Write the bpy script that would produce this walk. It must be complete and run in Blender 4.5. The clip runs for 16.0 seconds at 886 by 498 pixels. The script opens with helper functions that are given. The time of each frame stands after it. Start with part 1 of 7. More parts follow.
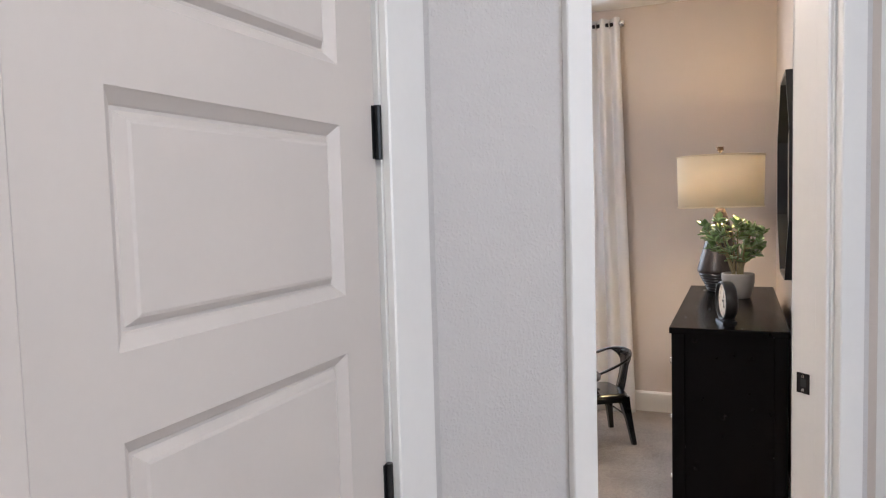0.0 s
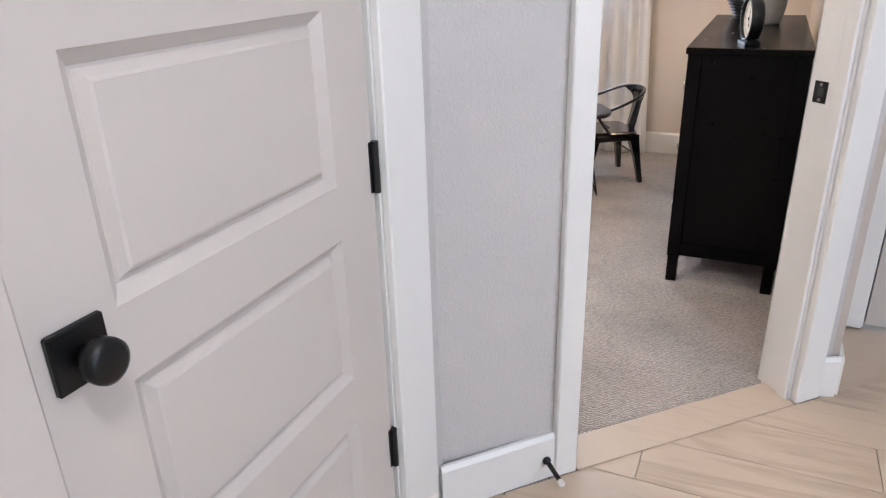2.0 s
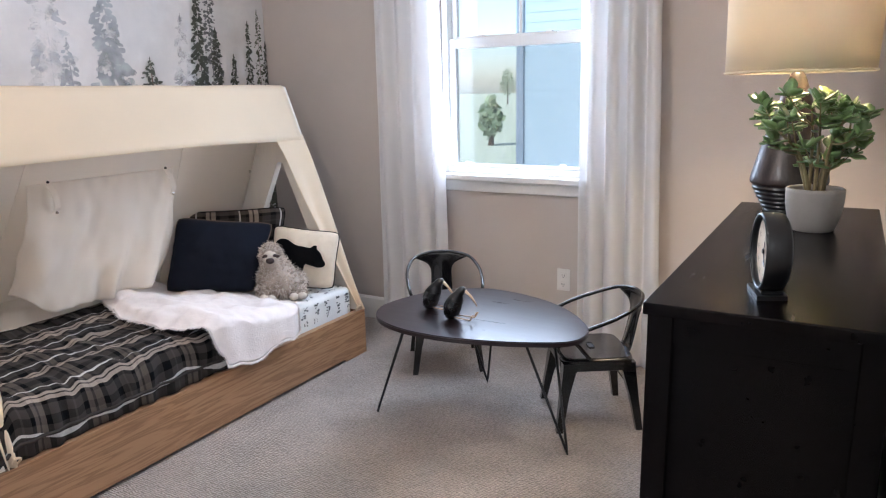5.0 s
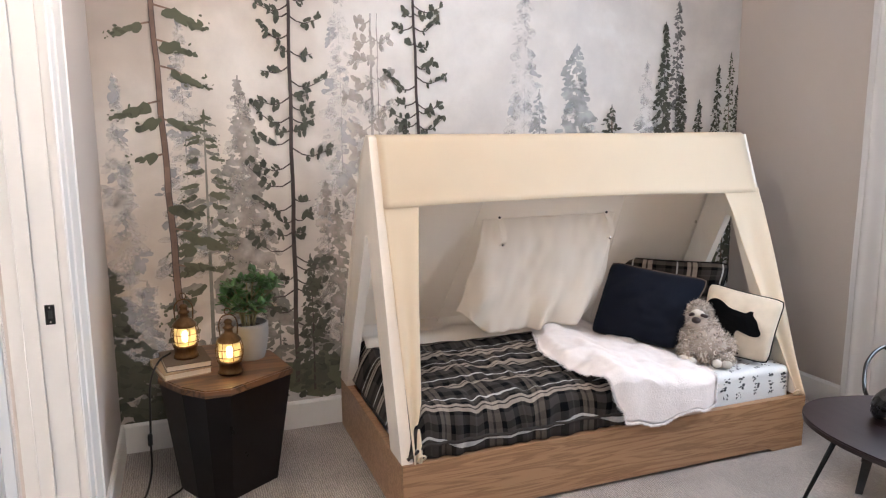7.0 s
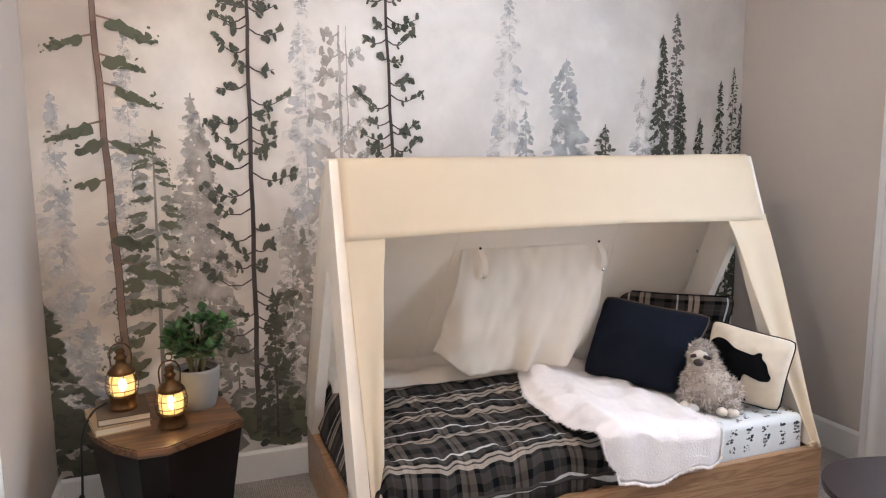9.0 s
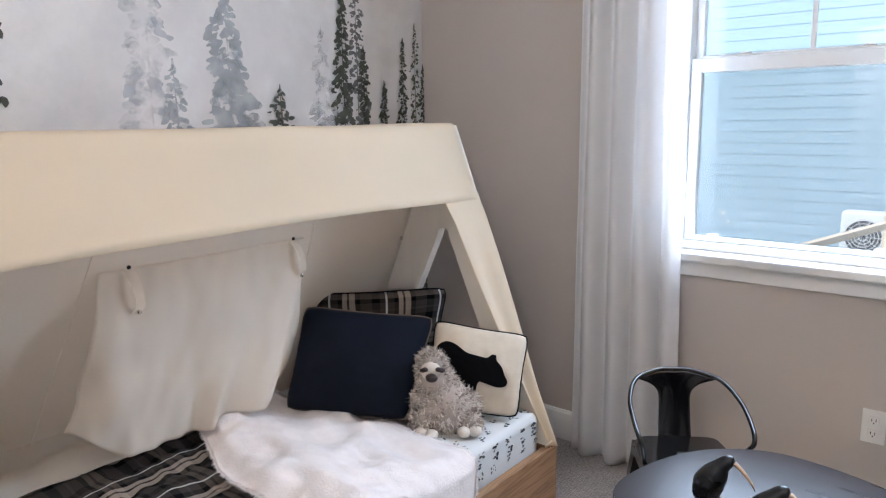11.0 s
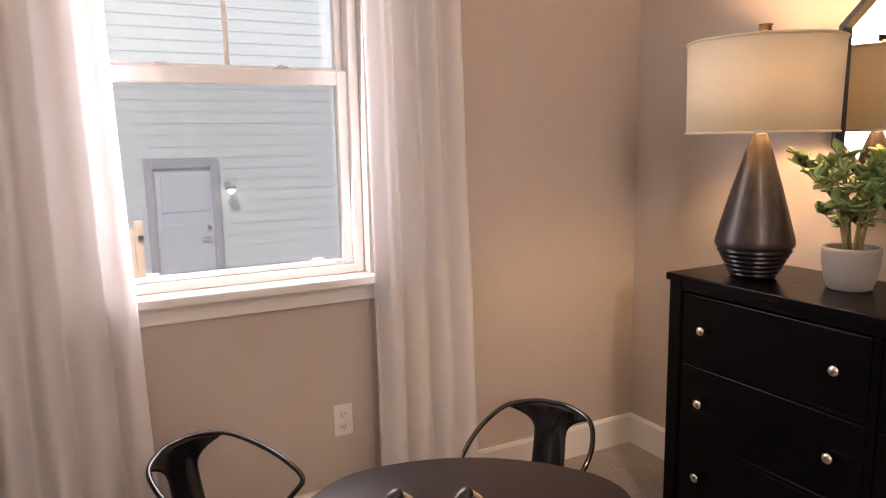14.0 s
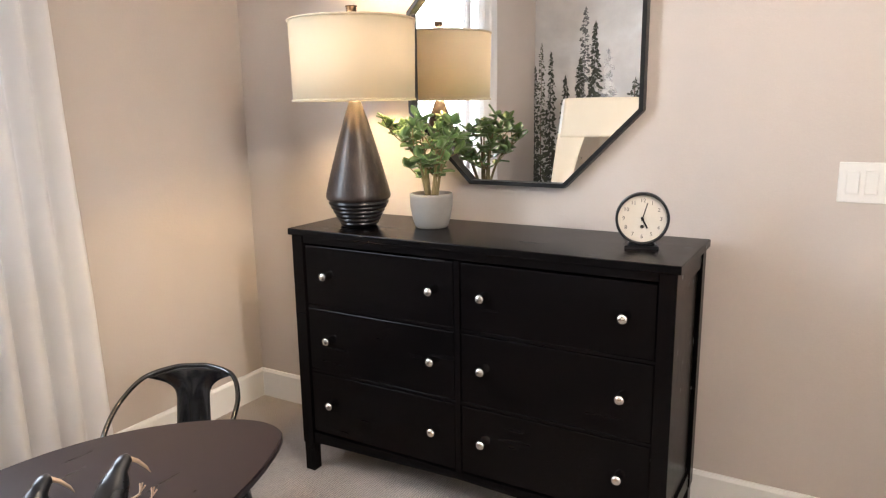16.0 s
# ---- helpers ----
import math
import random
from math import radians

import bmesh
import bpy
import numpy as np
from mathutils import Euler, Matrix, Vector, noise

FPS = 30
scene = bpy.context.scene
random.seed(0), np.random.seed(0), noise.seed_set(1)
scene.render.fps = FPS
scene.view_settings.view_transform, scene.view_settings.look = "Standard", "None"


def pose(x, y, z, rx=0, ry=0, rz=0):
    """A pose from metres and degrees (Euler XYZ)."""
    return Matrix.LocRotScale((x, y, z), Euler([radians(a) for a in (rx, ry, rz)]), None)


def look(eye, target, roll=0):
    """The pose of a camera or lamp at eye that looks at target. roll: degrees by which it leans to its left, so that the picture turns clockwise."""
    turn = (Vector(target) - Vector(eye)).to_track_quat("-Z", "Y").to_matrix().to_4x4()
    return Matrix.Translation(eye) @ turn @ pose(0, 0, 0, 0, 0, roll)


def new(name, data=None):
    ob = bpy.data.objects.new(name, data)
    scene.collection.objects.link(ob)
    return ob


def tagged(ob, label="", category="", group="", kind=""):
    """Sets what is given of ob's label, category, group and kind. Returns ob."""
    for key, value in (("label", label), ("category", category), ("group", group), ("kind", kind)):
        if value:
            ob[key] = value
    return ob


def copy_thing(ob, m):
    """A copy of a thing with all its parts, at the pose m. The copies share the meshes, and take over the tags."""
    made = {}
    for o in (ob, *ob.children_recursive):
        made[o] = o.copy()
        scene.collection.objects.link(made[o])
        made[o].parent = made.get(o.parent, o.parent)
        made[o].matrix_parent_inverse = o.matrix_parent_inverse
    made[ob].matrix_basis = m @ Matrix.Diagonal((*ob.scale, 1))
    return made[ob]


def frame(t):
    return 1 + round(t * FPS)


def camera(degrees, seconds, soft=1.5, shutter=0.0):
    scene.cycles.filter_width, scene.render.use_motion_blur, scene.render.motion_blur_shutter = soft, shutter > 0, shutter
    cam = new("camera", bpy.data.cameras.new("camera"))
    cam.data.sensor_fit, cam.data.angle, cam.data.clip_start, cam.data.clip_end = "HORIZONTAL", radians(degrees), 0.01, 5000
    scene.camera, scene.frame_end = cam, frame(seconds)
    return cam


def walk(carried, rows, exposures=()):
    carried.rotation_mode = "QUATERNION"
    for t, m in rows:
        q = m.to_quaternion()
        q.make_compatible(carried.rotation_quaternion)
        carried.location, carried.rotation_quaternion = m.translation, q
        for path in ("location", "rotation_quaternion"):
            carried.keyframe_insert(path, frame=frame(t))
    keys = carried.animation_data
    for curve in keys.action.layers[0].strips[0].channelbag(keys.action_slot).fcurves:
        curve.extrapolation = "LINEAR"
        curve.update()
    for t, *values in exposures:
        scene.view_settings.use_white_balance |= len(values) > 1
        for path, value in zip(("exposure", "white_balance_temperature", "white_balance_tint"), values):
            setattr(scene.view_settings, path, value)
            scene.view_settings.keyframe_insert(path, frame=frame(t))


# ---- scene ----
cam = camera(64.9, 16.0, soft=1.2)
PATH = [
    (0, (3.077, -4.751, 1.424), (2.296, -2.914, 1.293), -1.6),
    (0.5, (3.063, -4.748, 1.348), (2.221, -2.953, 1.084), -1.4),
    (1, (3.064, -4.752, 1.286), (2.228, -2.995, 0.824), -1.6),
    (1.5, (3.074, -4.743, 1.26), (2.266, -3.038, 0.597), -1.7),
    (2, (3.102, -4.7, 1.267), (2.329, -3.031, 0.482), -1.7),
    (2.5, (3.103, -4.543, 1.274), (2.447, -2.839, 0.459), -1.9),
    (3, (3.069, -4.277, 1.321), (2.611, -2.478, 0.577), -1.9),
    (3.2, (3.07, -4.174, 1.313), (2.673, -2.335, 0.636), -2.0),
    (5.3, (3.185, -3.176, 1.334), (1.972, -1.632, 0.954), -1.0),
    (5.5, (3.212, -3.117, 1.34), (1.837, -1.708, 0.99), -0.9),
    (6, (3.237, -3.029, 1.358), (1.576, -1.964, 1.03), -0.7),
    (6.5, (3.219, -3.012, 1.352), (1.426, -2.178, 1.053), -0.5),
    (7, (3.217, -3.007, 1.364), (1.367, -2.314, 1.05), -0.5),
    (7.5, (3.207, -3.007, 1.378), (1.345, -2.343, 1.073), -0.6),
    (8, (3.175, -2.986, 1.392), (1.306, -2.331, 1.115), -0.7),
    (8.2, (3.143, -2.97, 1.392), (1.273, -2.317, 1.115), -0.7),
    (10.3, (2.489, -2.519, 1.363), (0.804, -1.478, 1.085), -1.2),
    (10.5, (2.386, -2.582, 1.387), (0.809, -1.399, 1.054), -0.6),
    (11, (2.214, -2.559, 1.394), (0.966, -1.04, 1.028), -0.8),
    (11.5, (1.994, -2.52, 1.381), (0.97, -0.843, 1.011), -0.7),
    (12, (1.768, -2.448, 1.413), (1.078, -0.596, 1.109), -0.6),
    (12.5, (1.524, -2.456, 1.394), (1.085, -0.516, 1.19), -0.6),
    (13, (1.368, -2.429, 1.405), (1.398, -0.441, 1.192), -1.0),
    (13.5, (1.254, -2.316, 1.354), (1.773, -0.405, 1.075), -1.0),
    (14, (1.183, -2.273, 1.361), (2.089, -0.517, 1.05), -1.0),
    (14.5, (1.095, -2.287, 1.359), (2.373, -0.796, 0.98), -1.0),
    (15, (1.048, -2.323, 1.356), (2.539, -1.057, 0.937), -1.2),
    (15.5, (1.014, -2.331, 1.352), (2.637, -1.236, 0.944), -1.0),
    (16, (1.02, -2.345, 1.343), (2.708, -1.352, 0.939), -0.9),
]
walk(cam, [(t, look(e, g, r)) for t, e, g, r in PATH],
     [(0.0, 0.80, 6050, 12), (2.0, 1.10, 5950, 12), (3.0, 1.12, 5950, 10), (5.3, 0.96, 5600, 11), (6.0, 0.98, 5800, 11), (7.0, 1.12, 5950, 11), (8.2, 1.12, 5950, 11), (10.3, 0.92, 5800, 10),
      (11.0, 0.80, 5600, 9), (12.0, 0.60, 5700, 9), (12.5, 0.52, 6250, 14), (13.5, 0.48, 7250, 24), (14.5, 0.84, 7900, 30), (15.0, 1.09, 7900, 27), (15.5, 1.30, 6950, 16), (16.0, 1.38, 6300, 10)])

# ---- world, sun, large lights ----
world = bpy.data.worlds.new("sky")
scene.world = world
world.use_nodes = True
wn = world.node_tree
bg = wn.nodes["Background"]
sky = wn.nodes.new("ShaderNodeTexSky")
sky.sky_type, sky.sun_disc = "NISHITA", False
sky.sun_elevation, sky.sun_rotation = radians(54.6), radians(200)
wn.links.new(sky.outputs[0], bg.inputs[0])
bg.inputs[1].default_value = 0.14


def lamp(name, kind, m, energy, color=(1, 1, 1), size=None, size_y=None, angle=None, radius=None):
    d = bpy.data.lights.new(name, kind)
    d.energy, d.color = energy, color
    if kind == "AREA":
        d.shape, d.size, d.size_y = "RECTANGLE", size, size_y
    if angle:
        d.angle = radians(angle)
    if radius:
        d.shadow_soft_size = radius
    ob = new(name, d)
    ob.matrix_world = m
    return ob


lamp("sun", "SUN", look((0, 0, 20), (2.5, 6.8, 20 - 10.2)), 3.5, (1, 0.95, 0.88), angle=0.5)
# sky light standing in the window's opening, and the bulbs of the table lamp and ceiling dome
lamp("window_daylight", "AREA", look((1.64, 0.03, 1.577), (1.64, -2, 1.40)), 25, (0.80, 0.89, 1.0), 0.82, 1.32)
# added area lamp for daylight from the unseen hall; no window stands there
lamp("hall_daylight_fill", "AREA", look((6.4, -5.2, 1.6), (3.0, -3.6, 1.2)), 30, (0.80, 0.89, 1.0), 1.6, 1.7)
lamp("lamp_bulb", "POINT", pose(2.99, -0.842, 1.49), 10.5, (1.0, 0.70, 0.36), radius=0.05)
lamp("dome_bulb", "POINT", pose(1.72, -2.75, 2.465), 21, (1.0, 0.82, 0.66), radius=0.07)
# added fill lamp high in the hall, without a fitting
lamp("hall_fill", "POINT", pose(3.55, -4.9, 2.50), 22, (1.0, 0.955, 0.90), radius=0.12)
lamp("bath_bulb", "POINT", pose(0.7, -4.75, 2.3), 75, (1.0, 0.94, 0.88), radius=0.12)


# ---- materials ----
def nodes_of(name):
    m = bpy.data.materials.new(name)
    m.use_nodes = True
    nt = m.node_tree
    return m, nt, nt.nodes["Principled BSDF"]


def mat(name, col, rough=0.6, metal=0.0, var=0.10, vs=6.0, bump=0.15, bs=180.0, dist=0.002, spec=0.5, stretch=(1, 1, 1), isle=0.0, sheen=0.0, rnd=0.0, coat=0.0):
    """A surface with colour variation at two scales, uneven gloss and fine relief."""
    m, nt, p = nodes_of(name)
    N, L = nt.nodes, nt.links
    co = N.new("ShaderNodeTexCoord")
    mp = N.new("ShaderNodeMapping")
    mp.inputs["Scale"].default_value = stretch
    L.new(co.outputs["Object"], mp.inputs[0])
    n1 = N.new("ShaderNodeTexNoise")
    n1.inputs["Scale"].default_value, n1.inputs["Detail"].default_value = vs, 5
    n2 = N.new("ShaderNodeTexNoise")
    n2.inputs["Scale"].default_value, n2.inputs["Detail"].default_value = bs, 3
    for n in (n1, n2):
        L.new(mp.outputs[0], n.inputs["Vector"])
    mixn = N.new("ShaderNodeMath")
    mixn.operation = "MULTIPLY_ADD"
    mixn.inputs[1].default_value = 0.35
    L.new(n2.outputs[0], mixn.inputs[0])
    L.new(n1.outputs[0], mixn.inputs[2])
    fac = mixn.outputs[0]
    if isle or rnd:
        src = N.new("ShaderNodeNewGeometry").outputs["Random Per Island"] if isle else N.new("ShaderNodeObjectInfo").outputs["Random"]
        add = N.new("ShaderNodeMath")
        add.operation = "MULTIPLY_ADD"
        add.inputs[1].default_value = isle or rnd
        L.new(src, add.inputs[0])
        L.new(fac, add.inputs[2])
        fac = add.outputs[0]
    ramp = N.new("ShaderNodeValToRGB")
    e = ramp.color_ramp.elements
    e[0].position, e[1].position = 0.35, 0.95 + (isle or rnd)
    e[0].color = (*[max(0, c * (1 - var)) for c in col], 1)
    e[1].color = (*[min(1, c * (1 + var)) for c in col], 1)
    L.new(fac, ramp.inputs[0])
    L.new(ramp.outputs[0], p.inputs["Base Color"])
    rr = N.new("ShaderNodeMapRange")
    rr.inputs["To Min"].default_value, rr.inputs["To Max"].default_value = max(0.02, rough - 0.07), min(1, rough + 0.07)
    L.new(n1.outputs[0], rr.inputs["Value"])
    L.new(rr.outputs[0], p.inputs["Roughness"])
    p.inputs["Metallic"].default_value = metal
    p.inputs["Specular IOR Level"].default_value = spec
    if sheen:
        p.inputs["Sheen Weight"].default_value = sheen
    if coat:
        p.inputs["Coat Weight"].default_value = coat
        p.inputs["Coat Roughness"].default_value = 0.15
    if bump:
        b = N.new("ShaderNodeBump")
        b.inputs["Strength"].default_value, b.inputs["Distance"].default_value = bump, dist
        L.new(n2.outputs[0], b.inputs["Height"])
        L.new(b.outputs[0], p.inputs["Normal"])
    return m


def wall_mat(name, col, scale=95.0, bump=0.5):
    """Painted drywall with a knockdown texture."""
    m = mat(name, col, 0.72, var=0.035, vs=2.2, bump=0)
    nt = m.node_tree
    N, L = nt.nodes, nt.links
    co = N.new("ShaderNodeTexCoord")
    v = N.new("ShaderNodeTexNoise")
    v.inputs["Scale"].default_value, v.inputs["Detail"].default_value, v.inputs["Distortion"].default_value = scale, 2, 0.6
    r = N.new("ShaderNodeValToRGB")
    r.color_ramp.elements[0].position, r.color_ramp.elements[1].position = 0.46, 0.60
    b = N.new("ShaderNodeBump")
    b.inputs["Strength"].default_value, b.inputs["Distance"].default_value = bump, 0.0022
    L.new(co.outputs["Object"], v.inputs["Vector"])
    L.new(v.outputs[0], r.inputs[0])
    L.new(r.outputs[0], b.inputs["Height"])
    L.new(b.outputs[0], N["Principled BSDF"].inputs["Normal"])
    return m


def carpet_mat(name, col):
    """Loop pile in uneven rows: each loop rounded, the rows wavering, with trodden patches."""
    m = mat(name, col, 0.98, var=0.30, vs=2.6, bump=0, bs=420, spec=0.1, sheen=0.2)
    nt = m.node_tree
    N, L = nt.nodes, nt.links
    p = N["Principled BSDF"]
    co = N.new("ShaderNodeTexCoord")
    w = N.new("ShaderNodeTexWave")
    w.wave_type, w.bands_direction, w.wave_profile = "BANDS", "Y", "SIN"
    w.inputs["Scale"].default_value, w.inputs["Distortion"].default_value = 36, 6.0
    w.inputs["Detail"].default_value, w.inputs["Detail Scale"].default_value = 3, 1.6
    v = N.new("ShaderNodeTexVoronoi")
    v.inputs["Scale"].default_value = 150
    mp = N.new("ShaderNodeMapping")
    mp.inputs["Scale"].default_value = (0.7, 1.1, 1)
    L.new(co.outputs["Object"], mp.inputs[0])
    L.new(mp.outputs[0], v.inputs["Vector"])
    L.new(co.outputs["Object"], w.inputs["Vector"])
    h = N.new("ShaderNodeMath")
    h.operation = "MULTIPLY_ADD"
    h.inputs[1].default_value = -0.9
    L.new(v.outputs["Distance"], h.inputs[0])
    L.new(w.outputs["Fac"], h.inputs[2])
    # shade between the loops and rows, put into the colour by pile height
    dark = N.new("ShaderNodeMapRange")
    for k, q in (("From Min", -0.5), ("From Max", 0.8), ("To Min", 0.55), ("To Max", 1.28)):
        dark.inputs[k].default_value = q
    L.new(h.outputs[0], dark.inputs["Value"])
    mul = N.new("ShaderNodeMix")
    mul.data_type, mul.blend_type = "RGBA", "MULTIPLY"
    mul.inputs["Factor"].default_value = 1.0
    L.new(N["Color Ramp"].outputs[0], mul.inputs[6])
    L.new(dark.outputs[0], mul.inputs[7])
    L.new(mul.outputs[2], p.inputs["Base Color"])
    b = N.new("ShaderNodeBump")
    b.inputs["Strength"].default_value, b.inputs["Distance"].default_value = 0.9, 0.005
    L.new(h.outputs[0], b.inputs["Height"])
    L.new(b.outputs[0], p.inputs["Normal"])
    return m


def wood_mat(name, dark, light, along="Y", rough=0.5, scale=6.0, squeeze=14.0, rnd=0.0, coat=0.0):
    """Straight-grained timber with cathedral waves along one axis."""
    m, nt, p = nodes_of(name)
    N, L = nt.nodes, nt.links
    co = N.new("ShaderNodeTexCoord")
    mp = N.new("ShaderNodeMapping")
    s = [squeeze, squeeze, squeeze]
    s["XYZ".index(along)] = 1.0
    mp.inputs["Scale"].default_value = s
    L.new(co.outputs["Object"], mp.inputs[0])
    vec = mp.outputs[0]
    if rnd:
        oi = N.new("ShaderNodeObjectInfo")
        sc = N.new("ShaderNodeVectorMath")
        sc.operation = "MULTIPLY_ADD"
        sc.inputs[1].default_value = (37, 53, 71)
        L.new(oi.outputs["Random"], sc.inputs[0])
        L.new(mp.outputs[0], sc.inputs[2])
        vec = sc.outputs[0]
    n1 = N.new("ShaderNodeTexNoise")
    n1.inputs["Scale"].default_value, n1.inputs["Detail"].default_value, n1.inputs["Distortion"].default_value = scale * 0.25, 6, 1.2
    n2 = N.new("ShaderNodeTexNoise")
    n2.inputs["Scale"].default_value, n2.inputs["Detail"].default_value = scale * 3, 4
    L.new(vec, n1.inputs["Vector"])
    L.new(vec, n2.inputs["Vector"])
    w = N.new("ShaderNodeMath")
    w.operation = "PINGPONG"
    mul = N.new("ShaderNodeMath")
    mul.operation = "MULTIPLY"
    mul.inputs[1].default_value = 9
    L.new(n1.outputs[0], mul.inputs[0])
    L.new(mul.outputs[0], w.inputs[0])
    w.inputs[1].default_value = 1
    add = N.new("ShaderNodeMath")
    add.operation = "MULTIPLY_ADD"
    add.inputs[1].default_value = 0.5
    L.new(n2.outputs[0], add.inputs[0])
    L.new(w.outputs[0], add.inputs[2])
    fac = add.outputs[0]
    if rnd:
        a2 = N.new("ShaderNodeMath")
        a2.operation = "MULTIPLY_ADD"
        a2.inputs[1].default_value = rnd
        L.new(oi.outputs["Random"], a2.inputs[0])
        L.new(fac, a2.inputs[2])
        fac = a2.outputs[0]
    r = N.new("ShaderNodeValToRGB")
    e = r.color_ramp.elements
    e[0].position, e[1].position = 0.1, 1.2 + rnd
    e[0].color, e[1].color = (*dark, 1), (*light, 1)
    L.new(fac, r.inputs[0])
    L.new(r.outputs[0], p.inputs["Base Color"])
    p.inputs["Roughness"].default_value = rough
    if coat:
        p.inputs["Coat Weight"].default_value = coat
        p.inputs["Coat Roughness"].default_value = 0.2
    b = N.new("ShaderNodeBump")
    b.inputs["Strength"].default_value, b.inputs["Distance"].default_value = 0.12, 0.001
    L.new(n2.outputs[0], b.inputs["Height"])
    L.new(b.outputs[0], p.inputs["Normal"])
    return m


def plaid_mat(name, size=0.20):
    """Woven plaid of charcoal, black, tan and ivory on the cloth's own coordinates, in metres."""
    m, nt, p = nodes_of(name)
    N, L = nt.nodes, nt.links
    uv = N.new("ShaderNodeUVMap")
    sep = N.new("ShaderNodeSeparateXYZ")
    L.new(uv.outputs[0], sep.inputs[0])
    bands = []
    for ch in (0, 1):
        d = N.new("ShaderNodeMath")
        d.operation = "DIVIDE"
        d.inputs[1].default_value = size
        L.new(sep.outputs[ch], d.inputs[0])
        fr = N.new("ShaderNodeMath")
        fr.operation = "FRACT"
        L.new(d.outputs[0], fr.inputs[0])
        r = N.new("ShaderNodeValToRGB")
        cr = r.color_ramp
        cr.interpolation = "CONSTANT"
        black, grey, tan, ivory = (0.003, 0.003, 0.004, 1), (0.044, 0.038, 0.034, 1), (0.50, 0.42, 0.35, 1), (0.88, 0.86, 0.83, 1)
        if ch:
            ivory, tan = (0.07, 0.062, 0.055, 1), (0.13, 0.107, 0.088, 1)
        stops = [(0.0, grey), (0.16, black), (0.30, grey), (0.40, ivory), (0.437, grey), (0.56, black), (0.64, tan), (0.72, grey), (0.76, tan), (0.86, black), (0.95, grey)]
        cr.elements[0].position, cr.elements[0].color = stops[0]
        cr.elements[1].position, cr.elements[1].color = stops[1]
        for pos, c in stops[2:]:
            el = cr.elements.new(pos)
            el.color = c
        L.new(fr.outputs[0], r.inputs[0])
        bands.append(r.outputs[0])
    ns = N.new("ShaderNodeTexNoise")
    ns.inputs["Scale"].default_value, ns.inputs["Detail"].default_value = 260, 2
    mv = N.new("ShaderNodeMapRange")
    mv.inputs["To Min"].default_value, mv.inputs["To Max"].default_value = 0.30, 0.70
    L.new(uv.outputs[0], ns.inputs["Vector"])
    L.new(ns.outputs[0], mv.inputs["Value"])
    mx = N.new("ShaderNodeMix")
    mx.data_type = "RGBA"
    L.new(mv.outputs[0], mx.inputs["Factor"])
    L.new(bands[0], mx.inputs[6])
    L.new(bands[1], mx.inputs[7])
    L.new(mx.outputs[2], p.inputs["Base Color"])
    p.inputs["Roughness"].default_value = 0.95
    p.inputs["Specular IOR Level"].default_value = 0.12
    b = N.new("ShaderNodeBump")
    b.inputs["Strength"].default_value, b.inputs["Distance"].default_value = 0.4, 0.002
    L.new(ns.outputs[0], b.inputs["Height"])
    L.new(b.outputs[0], p.inputs["Normal"])
    return m


def thin_cloth(name, col, through_=0.35, clear=0.0):
    """Cloth that lets light through."""
    m = mat(name, col, 0.9, var=0.04, vs=5, bump=0.2, bs=900, dist=0.0006)
    nt = m.node_tree
    N, L = nt.nodes, nt.links
    p, out = N["Principled BSDF"], N["Material Output"]
    t = N.new("ShaderNodeBsdfTranslucent")
    t.inputs[0].default_value = (*col, 1)
    a = N.new("ShaderNodeMixShader")
    a.inputs[0].default_value = through_
    L.new(p.outputs[0], a.inputs[1])
    L.new(t.outputs[0], a.inputs[2])
    last = a
    if clear:
        c = N.new("ShaderNodeBsdfTransparent")
        last = N.new("ShaderNodeMixShader")
        last.inputs[0].default_value = clear
        L.new(a.outputs[0], last.inputs[1])
        L.new(c.outputs[0], last.inputs[2])
    L.new(last.outputs[0], out.inputs[0])
    return m


def glow(name, col, strength):
    m, nt, p = nodes_of(name)
    p.inputs["Base Color"].default_value = (*col, 1)
    p.inputs["Emission Color"].default_value = (*col, 1)
    p.inputs["Emission Strength"].default_value = strength
    return m


def glass_mat(name, tint=(1, 1, 1), cloudy=0.0):
    """A thin pane: clear, with a faint mirror image; a cloudy one scatters some of the light that passes."""
    m = bpy.data.materials.new(name)
    m.use_nodes = True
    N, L = m.node_tree.nodes, m.node_tree.links
    N.remove(N["Principled BSDF"])
    t, g, x = N.new("ShaderNodeBsdfTransparent"), N.new("ShaderNodeBsdfGlossy"), N.new("ShaderNodeMixShader")
    t.inputs[0].default_value = (*tint, 1)
    g.inputs["Roughness"].default_value = 0.01
    fr = N.new("ShaderNodeFresnel")
    fr.inputs[0].default_value = 1.45
    L.new(fr.outputs[0], x.inputs[0])
    L.new(t.outputs[0], x.inputs[1])
    L.new(g.outputs[0], x.inputs[2])
    last = x
    if cloudy:
        s, last = N.new("ShaderNodeBsdfTranslucent"), N.new("ShaderNodeMixShader")
        s.inputs[0].default_value = (*tint, 1)
        last.inputs[0].default_value = cloudy
        L.new(x.outputs[0], last.inputs[1])
        L.new(s.outputs[0], last.inputs[2])
    L.new(last.outputs[0], N["Material Output"].inputs[0])
    return m


WALL = wall_mat("greige_wall_paint", (0.53, 0.467, 0.42), 95, 0.10)
HALLWALL = wall_mat("hall_wall_paint", (0.555, 0.533, 0.52), 120, 0.5)
CEIL = wall_mat("ceiling_paint", (0.80, 0.79, 0.77), 70, 0.5)
TRIM = mat("white_trim_paint", (0.78, 0.765, 0.74), 0.35, var=0.03, vs=4, bump=0.04, bs=60)
# white door paint, with the hall's dimmer, warmer light put into its colour
DOOR = mat("dimmed_door_paint", (0.56, 0.512, 0.474), 0.42, var=0.03, vs=3, bump=0.06, bs=90)
CARPET = carpet_mat("carpet_pile", (0.46, 0.40, 0.355))
